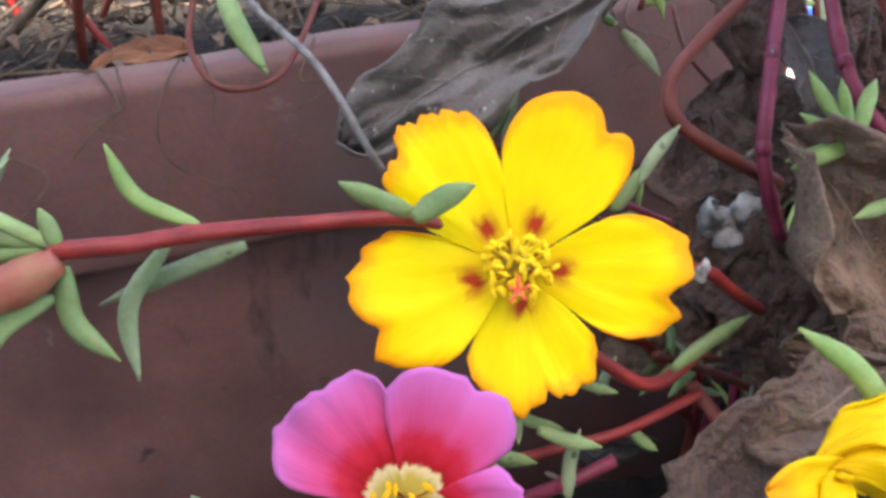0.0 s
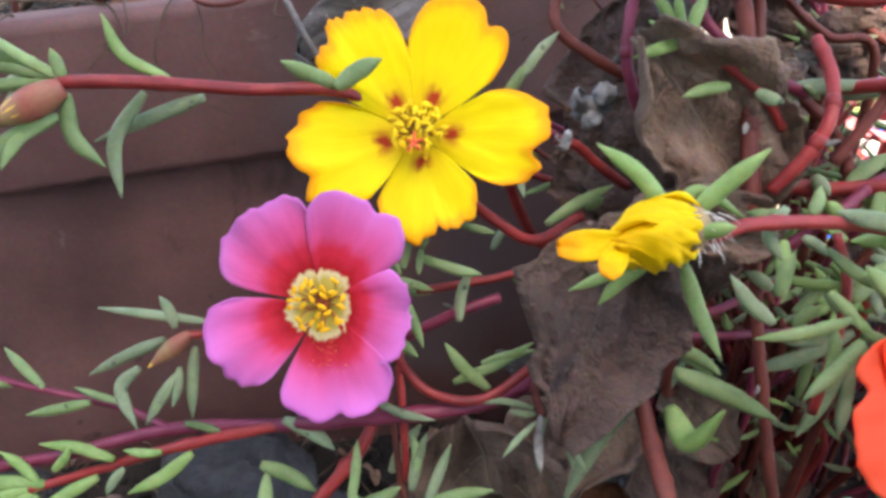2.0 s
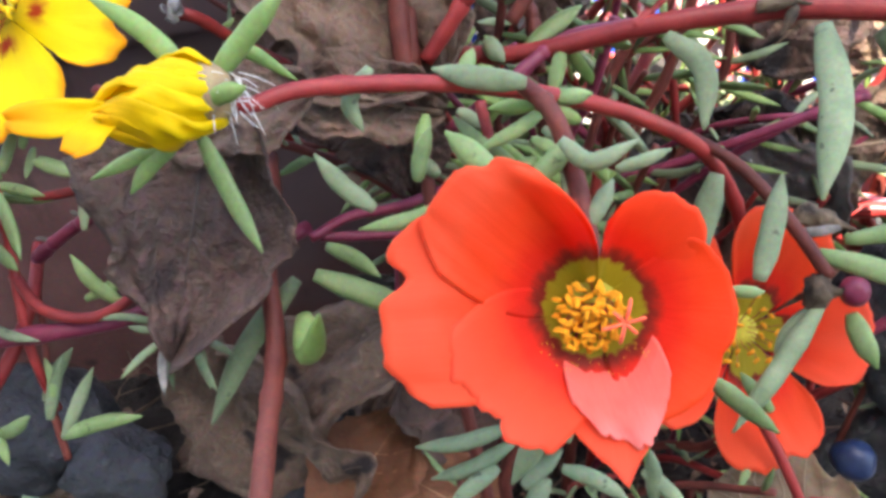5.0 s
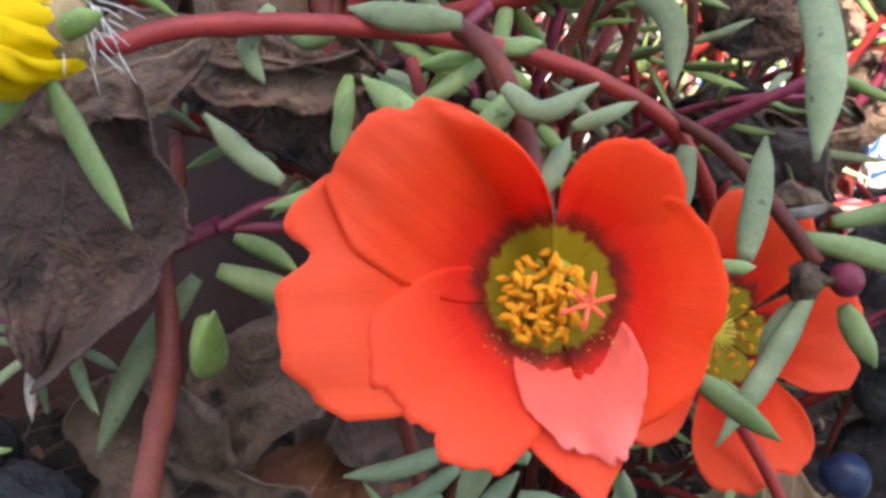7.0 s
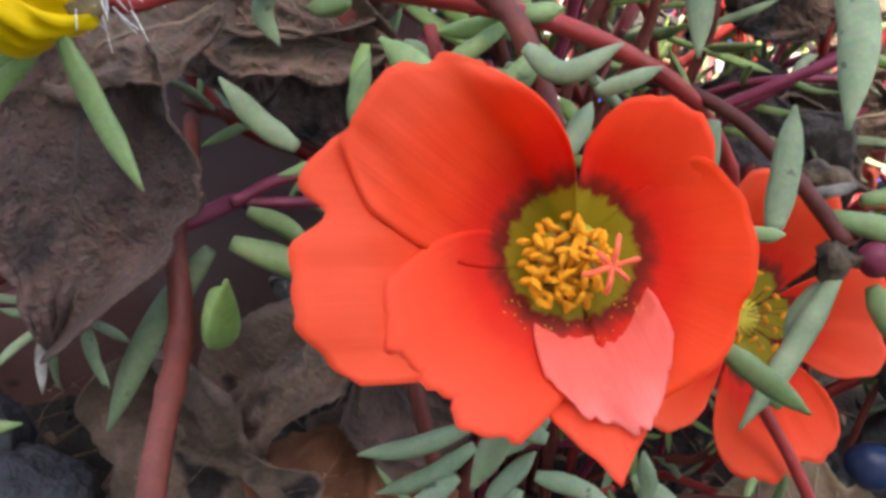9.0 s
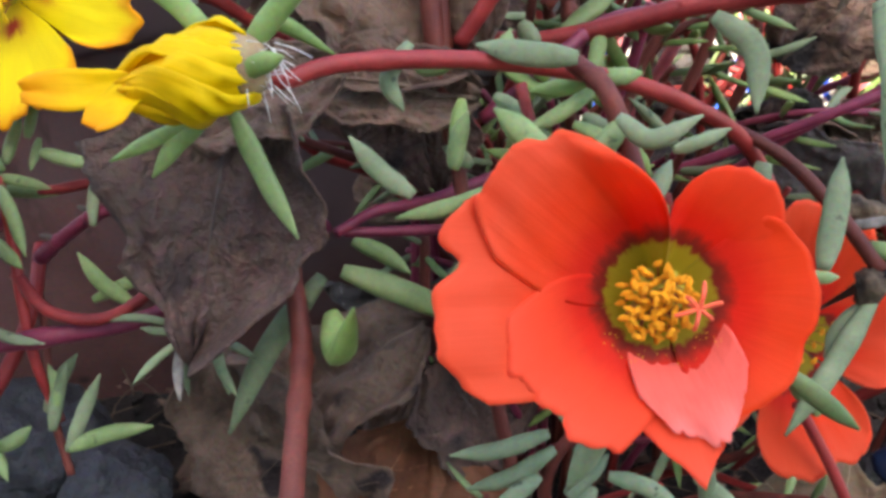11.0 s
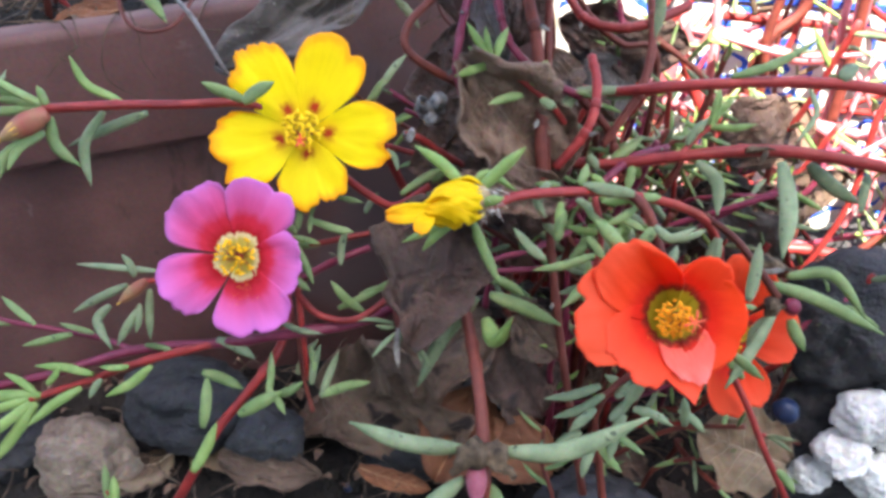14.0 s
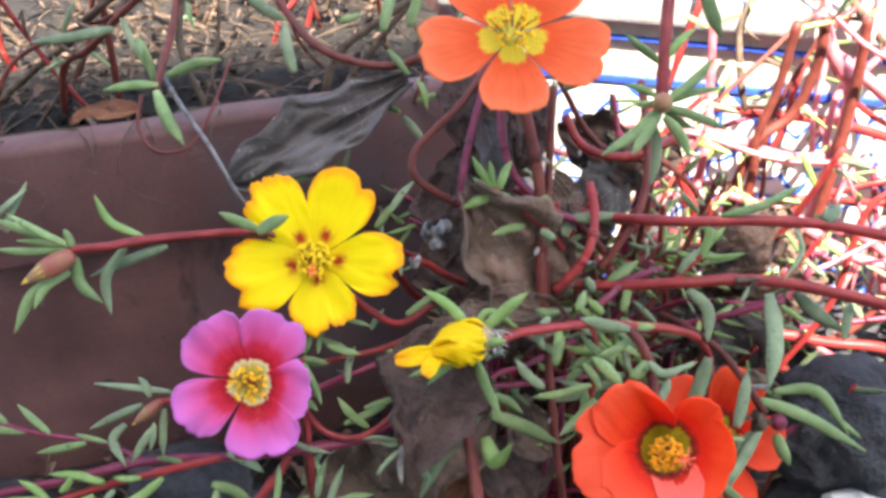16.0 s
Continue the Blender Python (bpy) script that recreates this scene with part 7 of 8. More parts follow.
capsule(sh, (-0.0067, -0.0095, 0.1467), 0.0018)
part("bent_stem", stem_mesh([(0.0137, 0.0444, 0.1941), (0.0032, 0.0291, 0.1805), (-0.0043, 0.0226, 0.1737), (-0.0098, 0.0168, 0.1680), (-0.0093, 0.0126, 0.1627), (-0.0019, 0.0112, 0.1580), (0.0106, 0.0127, 0.1519)], 0.00115, 0.00130, 0, 107), M["stem_brown"], sh)
dead_leaf("curled brown dead leaf caught among the stems", "dry_brown", (0.0056, 0.0026, 0.1654), (0.0356, -0.0043, 0.1332), (0.0046, -0.0059, 0.1396), 0.15, 0.50, 3, 2, 0.14, taper=1.35, roll=0.35)
dead_leaf("large dark brown dead leaf behind the wilted flower", "dry_dark", (0.0044, -0.0262, 0.1375), (-0.0026, -0.0420, 0.1010), (-0.0152, -0.0372, 0.1290), 0.08, 0.16, 8, 1, 0.09, roll=-0.30, kite=(0.28, 0.46))
dead_leaf("brown dead leaf flap behind the wilted flower", "dry_brown", (0.0187, -0.0214, 0.1407), (-0.0014, -0.0302, 0.1322), (0.0015, -0.0235, 0.1398), 0.10, 0.20, 9, 2, 0.10)
dead_leaf("dark withered leaf hanging beside the planter corner", "dry_dark", (0.0027, 0.0158, 0.1478), (0.0085, 0.0029, 0.1255), (-0.0064, 0.0120, 0.1359), 0.15, 0.25, 70, 2, 0.10)
dead_leaf("dark withered leaf hanging beside the planter corner", "dry_dark", (-0.0002, 0.0246, 0.1592), (0.0057, 0.0115, 0.1365), (-0.0095, 0.0209, 0.1474), 0.15, 0.25, 71, 2, 0.10)
dead_leaf("dark withered leaf hanging beside the planter corner", "dry_dark", (0.0099, 0.0100, 0.1415), (0.0156, -0.0027, 0.1195), (0.0011, 0.0062, 0.1296), 0.15, 0.25, 72, 2, 0.10)
dead_leaf("dark withered leaf hanging beside the planter corner", "dry_dark", (0.0058, 0.0312, 0.1661), (0.0117, 0.0179, 0.1431), (-0.0036, 0.0275, 0.1544), 0.15, 0.25, 73, 2, 0.10)
dead_leaf("dark withered leaf hanging beside the planter corner", "dry_dark", (0.0233, 0.0136, 0.1312), (0.0294, 0.0002, 0.1078), (0.0142, 0.0094, 0.1185), 0.15, 0.25, 74, 2, 0.10)
dead_leaf("crumpled brown dead leaf under a red stem", "dry_brown", (0.0382, -0.0118, 0.1323), (0.0082, -0.0126, 0.1361), (0.0259, -0.0071, 0.1402), 0.10, 0.25, 12, 2, 0.10)
dead_leaf("grey torn dead leaf lying over the planter rim", "dry_grey", (-0.0143, 0.0445, 0.1804), (-0.0670, 0.0243, 0.1481), (-0.0512, 0.0387, 0.1707), 0.05, 0.15, 21, 3, 0.11, taper=1.3, roll=-0.2)
dead_leaf("dark withered leaf against the planter corner", "dry_dark", (-0.0026, 0.0114, 0.1367), (0.0043, 0.0031, 0.1222), (0.0086, 0.0076, 0.1296), 0.10, 0.20, 91, 2, 0.10)
dead_leaf("dark curled leaf hanging behind pink stems", "dry_dark", (0.0249, 0.0359, 0.1868), (0.0228, 0.0203, 0.1642), (0.0318, 0.0279, 0.1748), 0.20, 0.30, 92, 2, 0.10)
dead_leaf("dark dead leaf behind the bent stem", "dry_dark", (0.0020, 0.0415, 0.1859), (0.0079, 0.0280, 0.1663), (0.0146, 0.0362, 0.1761), 0.20, 0.30, 93, 2, 0.10)
dead_leaf("large brown dead leaf on the soil", "dry_brown", (-0.0225, 0.0010, 0.0610), (0.0088, -0.0036, 0.0089), (-0.0317, 0.0063, 0.0193), 0.20, 0.35, 31, 2, 0.12)
dead_leaf("brown dead leaf between the stems", "dry_brown", (0.0246, 0.0114, 0.0693), (-0.0139, -0.0005, 0.0378), (-0.0094, 0.0157, 0.0542), 0.15, 0.25, 37, 2, 0.12)
dead_leaf("curled orange brown dead leaf on the soil", "dry_orange", (0.0086, -0.0188, 0.0187), (0.0236, 0.0101, 0.0393), (-0.0008, -0.0046, 0.0285), 0.35, 0.50, 41, 1, 0.06)
dead_leaf("curled reddish brown dead leaf on the soil", "dry_orange", (0.0518, -0.0123, 0.0213), (0.0137, 0.0011, 0.0297), (0.0348, 0.0056, 0.0330), 0.30, 0.40, 43, 1, 0.06)
dead_leaf("small orange dead leaf on the soil", "dry_orange", (-0.0197, -0.0123, 0.0137), (0.0071, -0.0161, 0.0084), (-0.0083, -0.0113, 0.0153), 0.20, 0.30, 45, 1, 0.06)
dead_leaf("tan dry leaf on the ground beside a red stem", "dry_tan", (0.1242, -0.0252, 0.0455), (0.0948, -0.0171, 0.0499), (0.1094, -0.0106, 0.0595), 0.20, 0.30, 47, 3, 0.08)
dead_leaf("brown dead leaf lying on dark soil", "dry_brown", (-0.0720, -0.0102, 0.0121), (-0.0337, -0.0112, 0.0075), (-0.0559, -0.0046, 0.0167), 0.10, 0.20, 49, 2, 0.08)
dead_leaf("dark grey curled dead leaf behind the stems", "dry_grey", (0.0096, 0.0245, 0.1776), (0.0184, 0.0135, 0.1601), (0.0084, 0.0170, 0.1661), 0.30, 0.50, 51, 1, 0.06)
dead_leaf("dark brown dead leaf in the middle of the clump", "dry_brown", (0.0457, -0.0031, 0.0661), (0.0302, 0.0150, 0.0746), (0.0446, 0.0056, 0.0788), 0.20, 0.20, 53, 2, 0.10)
dead_leaf("dark withered leaf behind a red stem", "dry_dark", (0.0293, 0.0058, 0.0613), (0.0478, 0.0036, 0.0302), (0.0493, 0.0127, 0.0539), 0.20, 0.20, 55, 2, 0.10)
dead_leaf("orange dead leaf on the planter soil", "dry_orange", (-0.1130, 0.0645, 0.1533), (-0.1389, 0.0650, 0.1462), (-0.1260, 0.0707, 0.1517), 0.20, 0.30, 57, 1, 0.06)
dead_leaf("dark dead leaf deep in the clump", "dry_brown", (0.0417, 0.0189, 0.1592), (0.0324, 0.0176, 0.1537), (0.0390, 0.0284, 0.1623), 0.20, 0.20, 59, 2, 0.10)

flower_coral((0.0132, 0.0060, 0.2082), facing((0.0132, 0.0060, 0.2082), (0.0, -0.70, 0.70), (-0.08, 0.6, 0.79)), "open orange moss rose flower with a yellow centre", 80, 1.07, 0, "petal_coral", "anther_pale", 32)
flower_coral((0.0950, -0.0085, 0.0872), facing((0.0950, -0.0085, 0.0872), (0.10, -0.84, 0.53), (-0.06, 0.55, 0.83)), "deep orange moss rose flower half hidden behind leaves", 90, 1.12, 14, "petal_orange", "anther_orange", 22)
rock((-0.1197, -0.0122, 0.0080), (0.0180, 0.0144, 0.0180), "rock_tan", "rough tan grey stone on the soil", 1)
rock((-0.0870, 0.0081, 0.0199), (0.0240, 0.0192, 0.0170), "rock_dark", "dark grey stone against the planter", 2)
rock((-0.0569, -0.0005, 0.0149), (0.0150, 0.0120, 0.0110), "rock_dark", "dark stone on the soil", 3)
rock((-0.1552, -0.0012, 0.0025), (0.0200, 0.0160, 0.0150), "rock_dark", "dark stone half buried in soil", 4)
rock((0.1500, 0.0120, 0.0800), (0.0260, 0.0200, 0.0240), "rock_dark", "large dark rock behind the flowers", 5)
rock((0.1560, 0.0040, 0.0240), (0.0300, 0.0180, 0.0360), "rock_dark", "dark rock under white sun-patch stones", 25)
# white stones added in place of sun dapples on the dark rock
rock((0.1520, -0.0120, 0.0580), (0.0110, 0.0080, 0.0090), "rock_sun_patch", "white stone standing for a sun patch on dark rock", 45)
rock((0.1650, -0.0100, 0.0500), (0.0120, 0.0090, 0.0110), "rock_sun_patch", "white stone standing for a sun patch on dark rock", 65)
rock((0.1460, -0.0160, 0.0440), (0.0090, 0.0080, 0.0080), "rock_sun_patch", "white stone standing for a sun patch low down", 85)
rock((0.1600, -0.0180, 0.0360), (0.0100, 0.0080, 0.0090), "rock_sun_patch", "small white stone standing for a sun patch beside rock", 105)
rock((0.1400, -0.0140, 0.0300), (0.0070, 0.0060, 0.0060), "rock_sun_patch", "small white stone standing for a sun patch on soil", 125)
# dark stones added for the shade that the tangle casts on the wall's foot
rock((0.1000, 0.1180, 0.0200), (0.0300, 0.0200, 0.0380), "rock_dark", "dark stone added to give shade at the tiled wall foot", 145)
rock((0.1500, 0.1240, 0.0220), (0.0320, 0.0180, 0.0400), "rock_dark", "dark stone added to give shade at the tiled wall foot", 165)
rock((0.2050, 0.1180, 0.0180), (0.0340, 0.0200, 0.0380), "rock_dark", "dark stone added to give shade at the tiled wall foot", 185)
rock((0.0600, 0.1100, 0.0180), (0.0260, 0.0200, 0.0340), "rock_dark", "dark stone added to give shade at the tiled wall foot", 205)
rock((0.2550, 0.1200, 0.0200), (0.0300, 0.0200, 0.0360), "rock_dark", "dark stone added to give shade at the tiled wall foot", 225)
rock((-0.0004, 0.0104, 0.0044), (0.0220, 0.0176, 0.0150), "rock_dark", "dark stone under dead leaves", 9)
rock((0.0668, -0.0300, 0.0120), (0.0260, 0.0200, 0.0180), "rock_dark", "dark stone below the orange flower", 10)
pebble((0.1300, 0.0610, 0.0955), 0.0046, 0)
pebble((0.1420, 0.0610, 0.0925), 0.0046, 1)
pebble((0.1190, 0.0601, 0.0806), 0.0040, 2)
pebble((0.1136, 0.0429, 0.0943), 0.0035, 3)
pebble((0.1220, -0.0142, 0.0600), 0.0043, 4)
pebble((-0.0239, -0.0088, -0.0022), 0.0018, 5)
pebble((0.1335, 0.0638, 0.0792), 0.0040, 6)
pebble((0.1248, 0.0724, 0.0850), 0.0035, 7)


# ---------------------------------------------------------------- tiled wall in the sun


def tile_material():
    m, n, l, b = nodes_of("painted_tile")
    tc = n.new("ShaderNodeTexCoord")
    sp = n.new("ShaderNodeSeparateXYZ")
    wob = noise_tex(n, l, 60, 2)
    mixv = n.new("ShaderNodeMix")
    mixv.data_type = "VECTOR"
    mixv.inputs[0].default_value = 0.006
    l.new(tc.outputs["Object"], mixv.inputs[4])
    l.new(wob.outputs["Color"], mixv.inputs[5])
    l.new(mixv.outputs[1], sp.inputs[0])

    def math(op, a, c=None, d=None):
        q = n.new("ShaderNodeMath")
        q.operation = op
        for k, v in enumerate((a, c, d)):
            if v is None:
                continue
            if isinstance(v, (int, float)):
                q.inputs[k].default_value = v
            else:
                l.new(v, q.inputs[k])
        return q.outputs[0]

    x, z = sp.outputs["X"], sp.outputs["Z"]
    r = math("DIVIDE", math("SQRT", math("ADD", math("MULTIPLY", x, x), math("MULTIPLY", z, z))), 0.025)
    th = math("ARCTAN2", z, x)
    star = math("MULTIPLY_ADD", math("COSINE", math("MULTIPLY", th, 5)), 0.20, 0.60)
    line = math("LESS_THAN", math("ABSOLUTE", math("SUBTRACT", r, star)), 0.065)
    dot = math("LESS_THAN", r, 0.13)
    corner = math("LESS_THAN", math("ABSOLUTE", math("SUBTRACT", r, 1.2)), 0.05)
    mask = math("MAXIMUM", math("MAXIMUM", line, dot), corner)
    spots = noise_tex(n, l, 35, 3)
    fade = ramp(n, [(0.35, (0.02, 0.06, 0.42)), (0.7, (0.05, 0.15, 0.60))])
    l.new(spots.outputs["Fac"], fade.inputs["Fac"])
    white = ramp(n, [(0.3, (0.46, 0.44, 0.41)), (0.7, (0.74, 0.73, 0.70))])
    l.new(spots.outputs["Fac"], white.inputs["Fac"])
    l.new(blend(n, l, "MIX", mask, white.outputs["Color"], fade.outputs["Color"]), b.inputs["Base Color"])
    b.inputs["Roughness"].default_value = 0.18
    bump(n, l, b, spots.outputs["Fac"], 0.15, 0.0005)
    return m


M["tile"] = tile_material()
M["mortar"] = mottled("mortar_beige", (0.42, 0.36, 0.29), (0.60, 0.53, 0.44), 40, 600, 0.9, 0.6, 0.001, 0.0)[0]
M["stripe"] = mottled("blue_glaze", (0.02, 0.05, 0.36), (0.04, 0.11, 0.50), 60, 600, 0.25, 0.2, 0.0004, 0.1)[0]
# white glaze turned grey: the ledge's shade is mixed into its colour
M["white_edge"] = mottled("shade_grey_glaze", (0.20, 0.18, 0.165), (0.52, 0.49, 0.46), 40, 500, 0.3, 0.3, 0.0005, 0.05)[0]

TY = 0.158
wall_t = tagged(part("wall_tiled", box_bm((0.0, TY, -0.02), (1.3, TY + 0.10, 0.176), 0.002), M["mortar"], smooth=False),
                "low garden wall faced with white and blue painted tiles", "wall", kind="structure")
part("ledge", box_bm((-0.01, TY - 0.008, 0.1765), (1.31, TY + 0.108, 0.190), 0.003), M["white_edge"], wall_t, "white glazed ledge, greyed in colour for shade", smooth=False)
part("stripe", box_bm((0.001, TY - 0.003, 0.148), (1.299, TY + 0.01, 0.1515), 0.0006), M["stripe"], wall_t, "thin blue glazed strip", smooth=False)
part("stripe", box_bm((0.001, TY - 0.003, 0.168), (1.299, TY + 0.01, 0.1700), 0.0006), M["stripe"], wall_t, "thin blue glazed strip", smooth=False)
bm = box_bm((-0.0246, -0.002, -0.0246), (0.0246, 0.004, 0.0246), 0.0008)
tile_me = bpy.data.meshes.new("tile")
bm.to_mesh(tile_me)
bm.free()
tile_me.materials.append(M["tile"])
for j in range(3):
    for i in range(14):
        ob = new("tile", tile_me)
        ob.parent = wall_t
        ob.location = (0.0255 + 0.0505 * i, TY, 0.0205 + 0.0505 * j)

# ---------------------------------------------------------------- tangle of stems and leaves behind


def wander(rnd, p, d, steps, step, sag=0.0, turn=0.5):
    pts, p, d = [Vector(p)], Vector(p), Vector(d).normalized()
    for _ in range(steps):
        d = (d + Vector((rnd.uniform(-1, 1), rnd.uniform(-0.5, 0.5), rnd.uniform(-1, 1))) * turn + Vector((0, 0, -sag))).normalized()
        p = p + d * step * rnd.uniform(0.8, 1.2)
        p.z = max(p.z, 0.003)
        pts.append(p.copy())
    return pts


def wild_shoot(rnd, pts, r, mat, leaf_mats, leaves, label, size=(0.010, 0.017), first=0.25):
    ob = thing("moss_rose_shoot", pts[0], label, "shoot", "background shoots")
    part("stem", stem_mesh(pts, r, r * 0.75, 2, rnd.randrange(999), 7), M[mat], ob)
    line = spline(pts, 40)
    for k in range(leaves):
        q = rnd.uniform(first, 1.0) if k else 1.0
        i = min(39, int(q * 39))
        p, d = line[i], (line[i + 1] - line[i]).normalized()
        out = Vector((rnd.uniform(-1, 1), rnd.uniform(-1, 0.6), rnd.uniform(-0.7, 1)))
        out = (out - d * out.dot(d)).normalized()
        L = rnd.uniform(*size)
        tip = p + (out * rnd.uniform(0.6, 1.0) + d * rnd.uniform(-0.1, 0.9)).normalized() * L
        part("leaf", leaf_mesh(p, tip, L * rnd.uniform(0.14, 0.20), out.cross(d) * L * rnd.uniform(-0.1, 0.1), (rnd.uniform(-1, 1), -0.8, 0.6), rnd.uniform(0.5, 0.7), rnd.randrange(999)),
             M[rnd.choice(leaf_mats)], ob)
    return ob


rnd = random.Random(21)
GREENS = ["leaf", "leaf_grey", "leaf_fresh"]
# right-hand tangle, part of it in full sun
for k in range(32):
    x, y = rnd.uniform(0.045, 0.30), rnd.uniform(0.050, 0.135)
    up = rnd.random() < 0.5
    if up:
        pts = wander(rnd, (x, y, 0.0), (rnd.uniform(-0.5, 0.5), rnd.uniform(-0.1, 0.1), 1), 6, rnd.uniform(0.022, 0.036), 0.02, 0.38)
    else:
        z = rnd.uniform(0.03, 0.17)
        pts = [Vector((x + rnd.uniform(-0.02, 0.02), y + 0.01, 0.0)), Vector((x, y, z * 0.6))] + wander(rnd, (x, y, z), (rnd.choice((-1, 1)), rnd.uniform(-0.1, 0.1), rnd.uniform(-0.2, 0.6)), 4, rnd.uniform(0.02, 0.035), 0.08, 0.45)
    for p in pts:
        p.y = min(max(p.y, 0.035), 0.145)
    wild_shoot(rnd, pts, rnd.uniform(0.0011, 0.0021), rnd.choice(["stem_sun_pink", "stem_sun_pink", "stem_red", "stem_magenta", "stem_brown"]), GREENS, rnd.randint(5, 10),
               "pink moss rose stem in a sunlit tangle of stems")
# nearer, shaded greenery right of the planter's corner
for k in range(20):
    x, y = rnd.uniform(0.026, 0.098), rnd.uniform(0.012, 0.050)
    pts = wander(rnd, (x, y, rnd.uniform(0.0, 0.02)), (rnd.uniform(-0.3, 0.4), -0.15, 1), 5, rnd.uniform(0.016, 0.030), 0.03, 0.42)
    for p in pts:
        p.y = max(p.y, 0.002)
        p.z = min(p.z, 0.150)
    wild_shoot(rnd, pts, rnd.uniform(0.0009, 0.0016), rnd.choice(["stem_red", "stem_brown", "stem_magenta"]), GREENS, rnd.randint(5, 9),
               "shaded moss rose shoot with short green leaves", (0.008, 0.014))
# dense shaded growth behind the orange flowers
for k in range(9):
    x, y = rnd.uniform(0.078, 0.128), rnd.uniform(0.018, 0.066)
    pts = wander(rnd, (x, y, rnd.uniform(0.0, 0.03)), (rnd.uniform(-0.4, 0.5), -0.05, 1), 5, rnd.uniform(0.016, 0.028), 0.06, 0.5)
    for p in pts:
        p.y = max(p.y, 0.004)
        p.z = min(p.z, 0.128)
    wild_shoot(rnd, pts, rnd.uniform(0.0011, 0.0020), rnd.choice(["stem_red", "stem_brown", "stem_brown", "stem_magenta"]), ["leaf", "leaf_grey"], rnd.randint(5, 9),
               "shaded moss rose shoot behind the orange flowers", (0.010, 0.017))
# shoot behind the orange flower: a star of short leaves over a fan of long ones
sh = thing("moss_rose_shoot", (0.0640, 0.0040, 0.0), "upright moss rose shoot with a star of leaves", "shoot", "moss rose shoots")
part("stem", stem_mesh([(0.0680, 0.0100, 0.0), (0.0672, 0.0060, 0.050), (0.0650, 0.0020, 0.095), (0.0602, 0.0040, 0.1105)], 0.0016, 0.0011, 2, 61), M["stem_brown"], sh)
for k in range(9):
    a = 0.35 + k * 0.698 + rnd.uniform(-0.15, 0.15)
    d = Vector((math.cos(a), -0.30 + 0.45 * math.sin(a), 0.25 + 0.75 * math.sin(a))).normalized()
    b = Vector((0.0602, 0.0038, 0.1105))
    part("leaf", leaf_mesh(b + d * 0.0008, b + d * rnd.uniform(0.0085, 0.0115), 0.0030, (0, 0, -0.0006), (0.1, -0.8, 0.5), 0.6, 700 + k), M[rnd.choice(["leaf_fresh", "leaf", "leaf_fresh"])], sh)
for tip, base, w in (((0.0408, -0.0060, 0.0944), (0.0640, 0.0000, 0.1042), 0.0046), ((0.0565, -0.0070, 0.0780), (0.0648, 0.0005, 0.0978), 0.0048), ((0.0657, -0.0070, 0.0790), (0.0656, 0.0005, 0.0978), 0.0046),
                     ((0.0569, -0.0010, 0.0830), (0.0560, 0.0010, 0.1030), 0.0036), ((0.0800, -0.0040, 0.0900), (0.0664, 0.0010, 0.1010), 0.0044), ((0.0800, -0.0020, 0.1020), (0.0660, 0.0010, 0.1040), 0.0044)):
    part("leaf", leaf_mesh(base, tip, w, (0.0004, -0.0004, -0.0012), (0.1, -0.8, 0.6), 0.6, int(tip[0] * 9999)), M["leaf_grey" if w > 0.0045 else "leaf"], sh)
# thick stems that sweep through the sun, most in the sun-paled pink
for k in range(16):
    x, y, z = rnd.uniform(0.13, 0.30), rnd.uniform(0.075, 0.14), rnd.uniform(0.05, 0.17)
    pts = [Vector((x + 0.03, y, 0.0)), Vector((x + 0.02, y, z * 0.6))] + wander(rnd, (x, y, z), (rnd.choice((-1, -1, 1)), 0, rnd.uniform(-0.3, 0.4)), 4, rnd.uniform(0.022, 0.034), 0.10, 0.3)
    for p in pts:
        p.y = min(max(p.y, 0.06), 0.146)
    wild_shoot(rnd, pts, rnd.uniform(0.0019, 0.0028), rnd.choice(["stem_sun_pink", "stem_sun_pink", "stem_red"]), GREENS, rnd.randint(1, 4), "thick pink moss rose stem in the sun")
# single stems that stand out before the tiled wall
wild_shoot(rnd, [Vector(p) for p in ((0.0953, 0.1, 0.0), (0.0933, 0.1, 0.0826), (0.0913, 0.1, 0.1502), (0.0971, 0.1, 0.1451), (0.1112, 0.1, 0.1484), (0.1381, 0.1, 0.1418), (0.1556, 0.1, 0.1428))], 0.0036, "stem_sun_pink", GREENS, 2, "thick pink moss rose stem, colour paled to look sunlit")
wild_shoot(rnd, [Vector(p) for p in ((0.1694, 0.108, 0.0), (0.1674, 0.108, 0.0716), (0.1654, 0.108, 0.1302), (0.1645, 0.108, 0.1521), (0.16, 0.108, 0.172), (0.1498, 0.108, 0.1816), (0.1384, 0.108, 0.1988))], 0.0034, "stem_sun_pink", GREENS, 1, "thick pink moss rose stem, colour paled to look sunlit")
wild_shoot(rnd, [Vector(p) for p in ((0.1995, 0.116, 0.1559), (0.1805, 0.116, 0.1664), (0.1598, 0.116, 0.1781), (0.1471, 0.116, 0.184))], 0.003, "stem_sun_pink", GREENS, 1, "thick pink moss rose stem, colour paled to look sunlit")
wild_shoot(rnd, [Vector(p) for p in ((0.1275, 0.098, 0.0), (0.1255, 0.098, 0.071), (0.1235, 0.098, 0.129), (0.1262, 0.098, 0.1489), (0.1362, 0.098, 0.161), (0.1388, 0.098, 0.1821), (0.1357, 0.098, 0.1997))], 0.0026, "stem_brown", GREENS, 2, "brownish moss rose stem standing before the tiled wall")
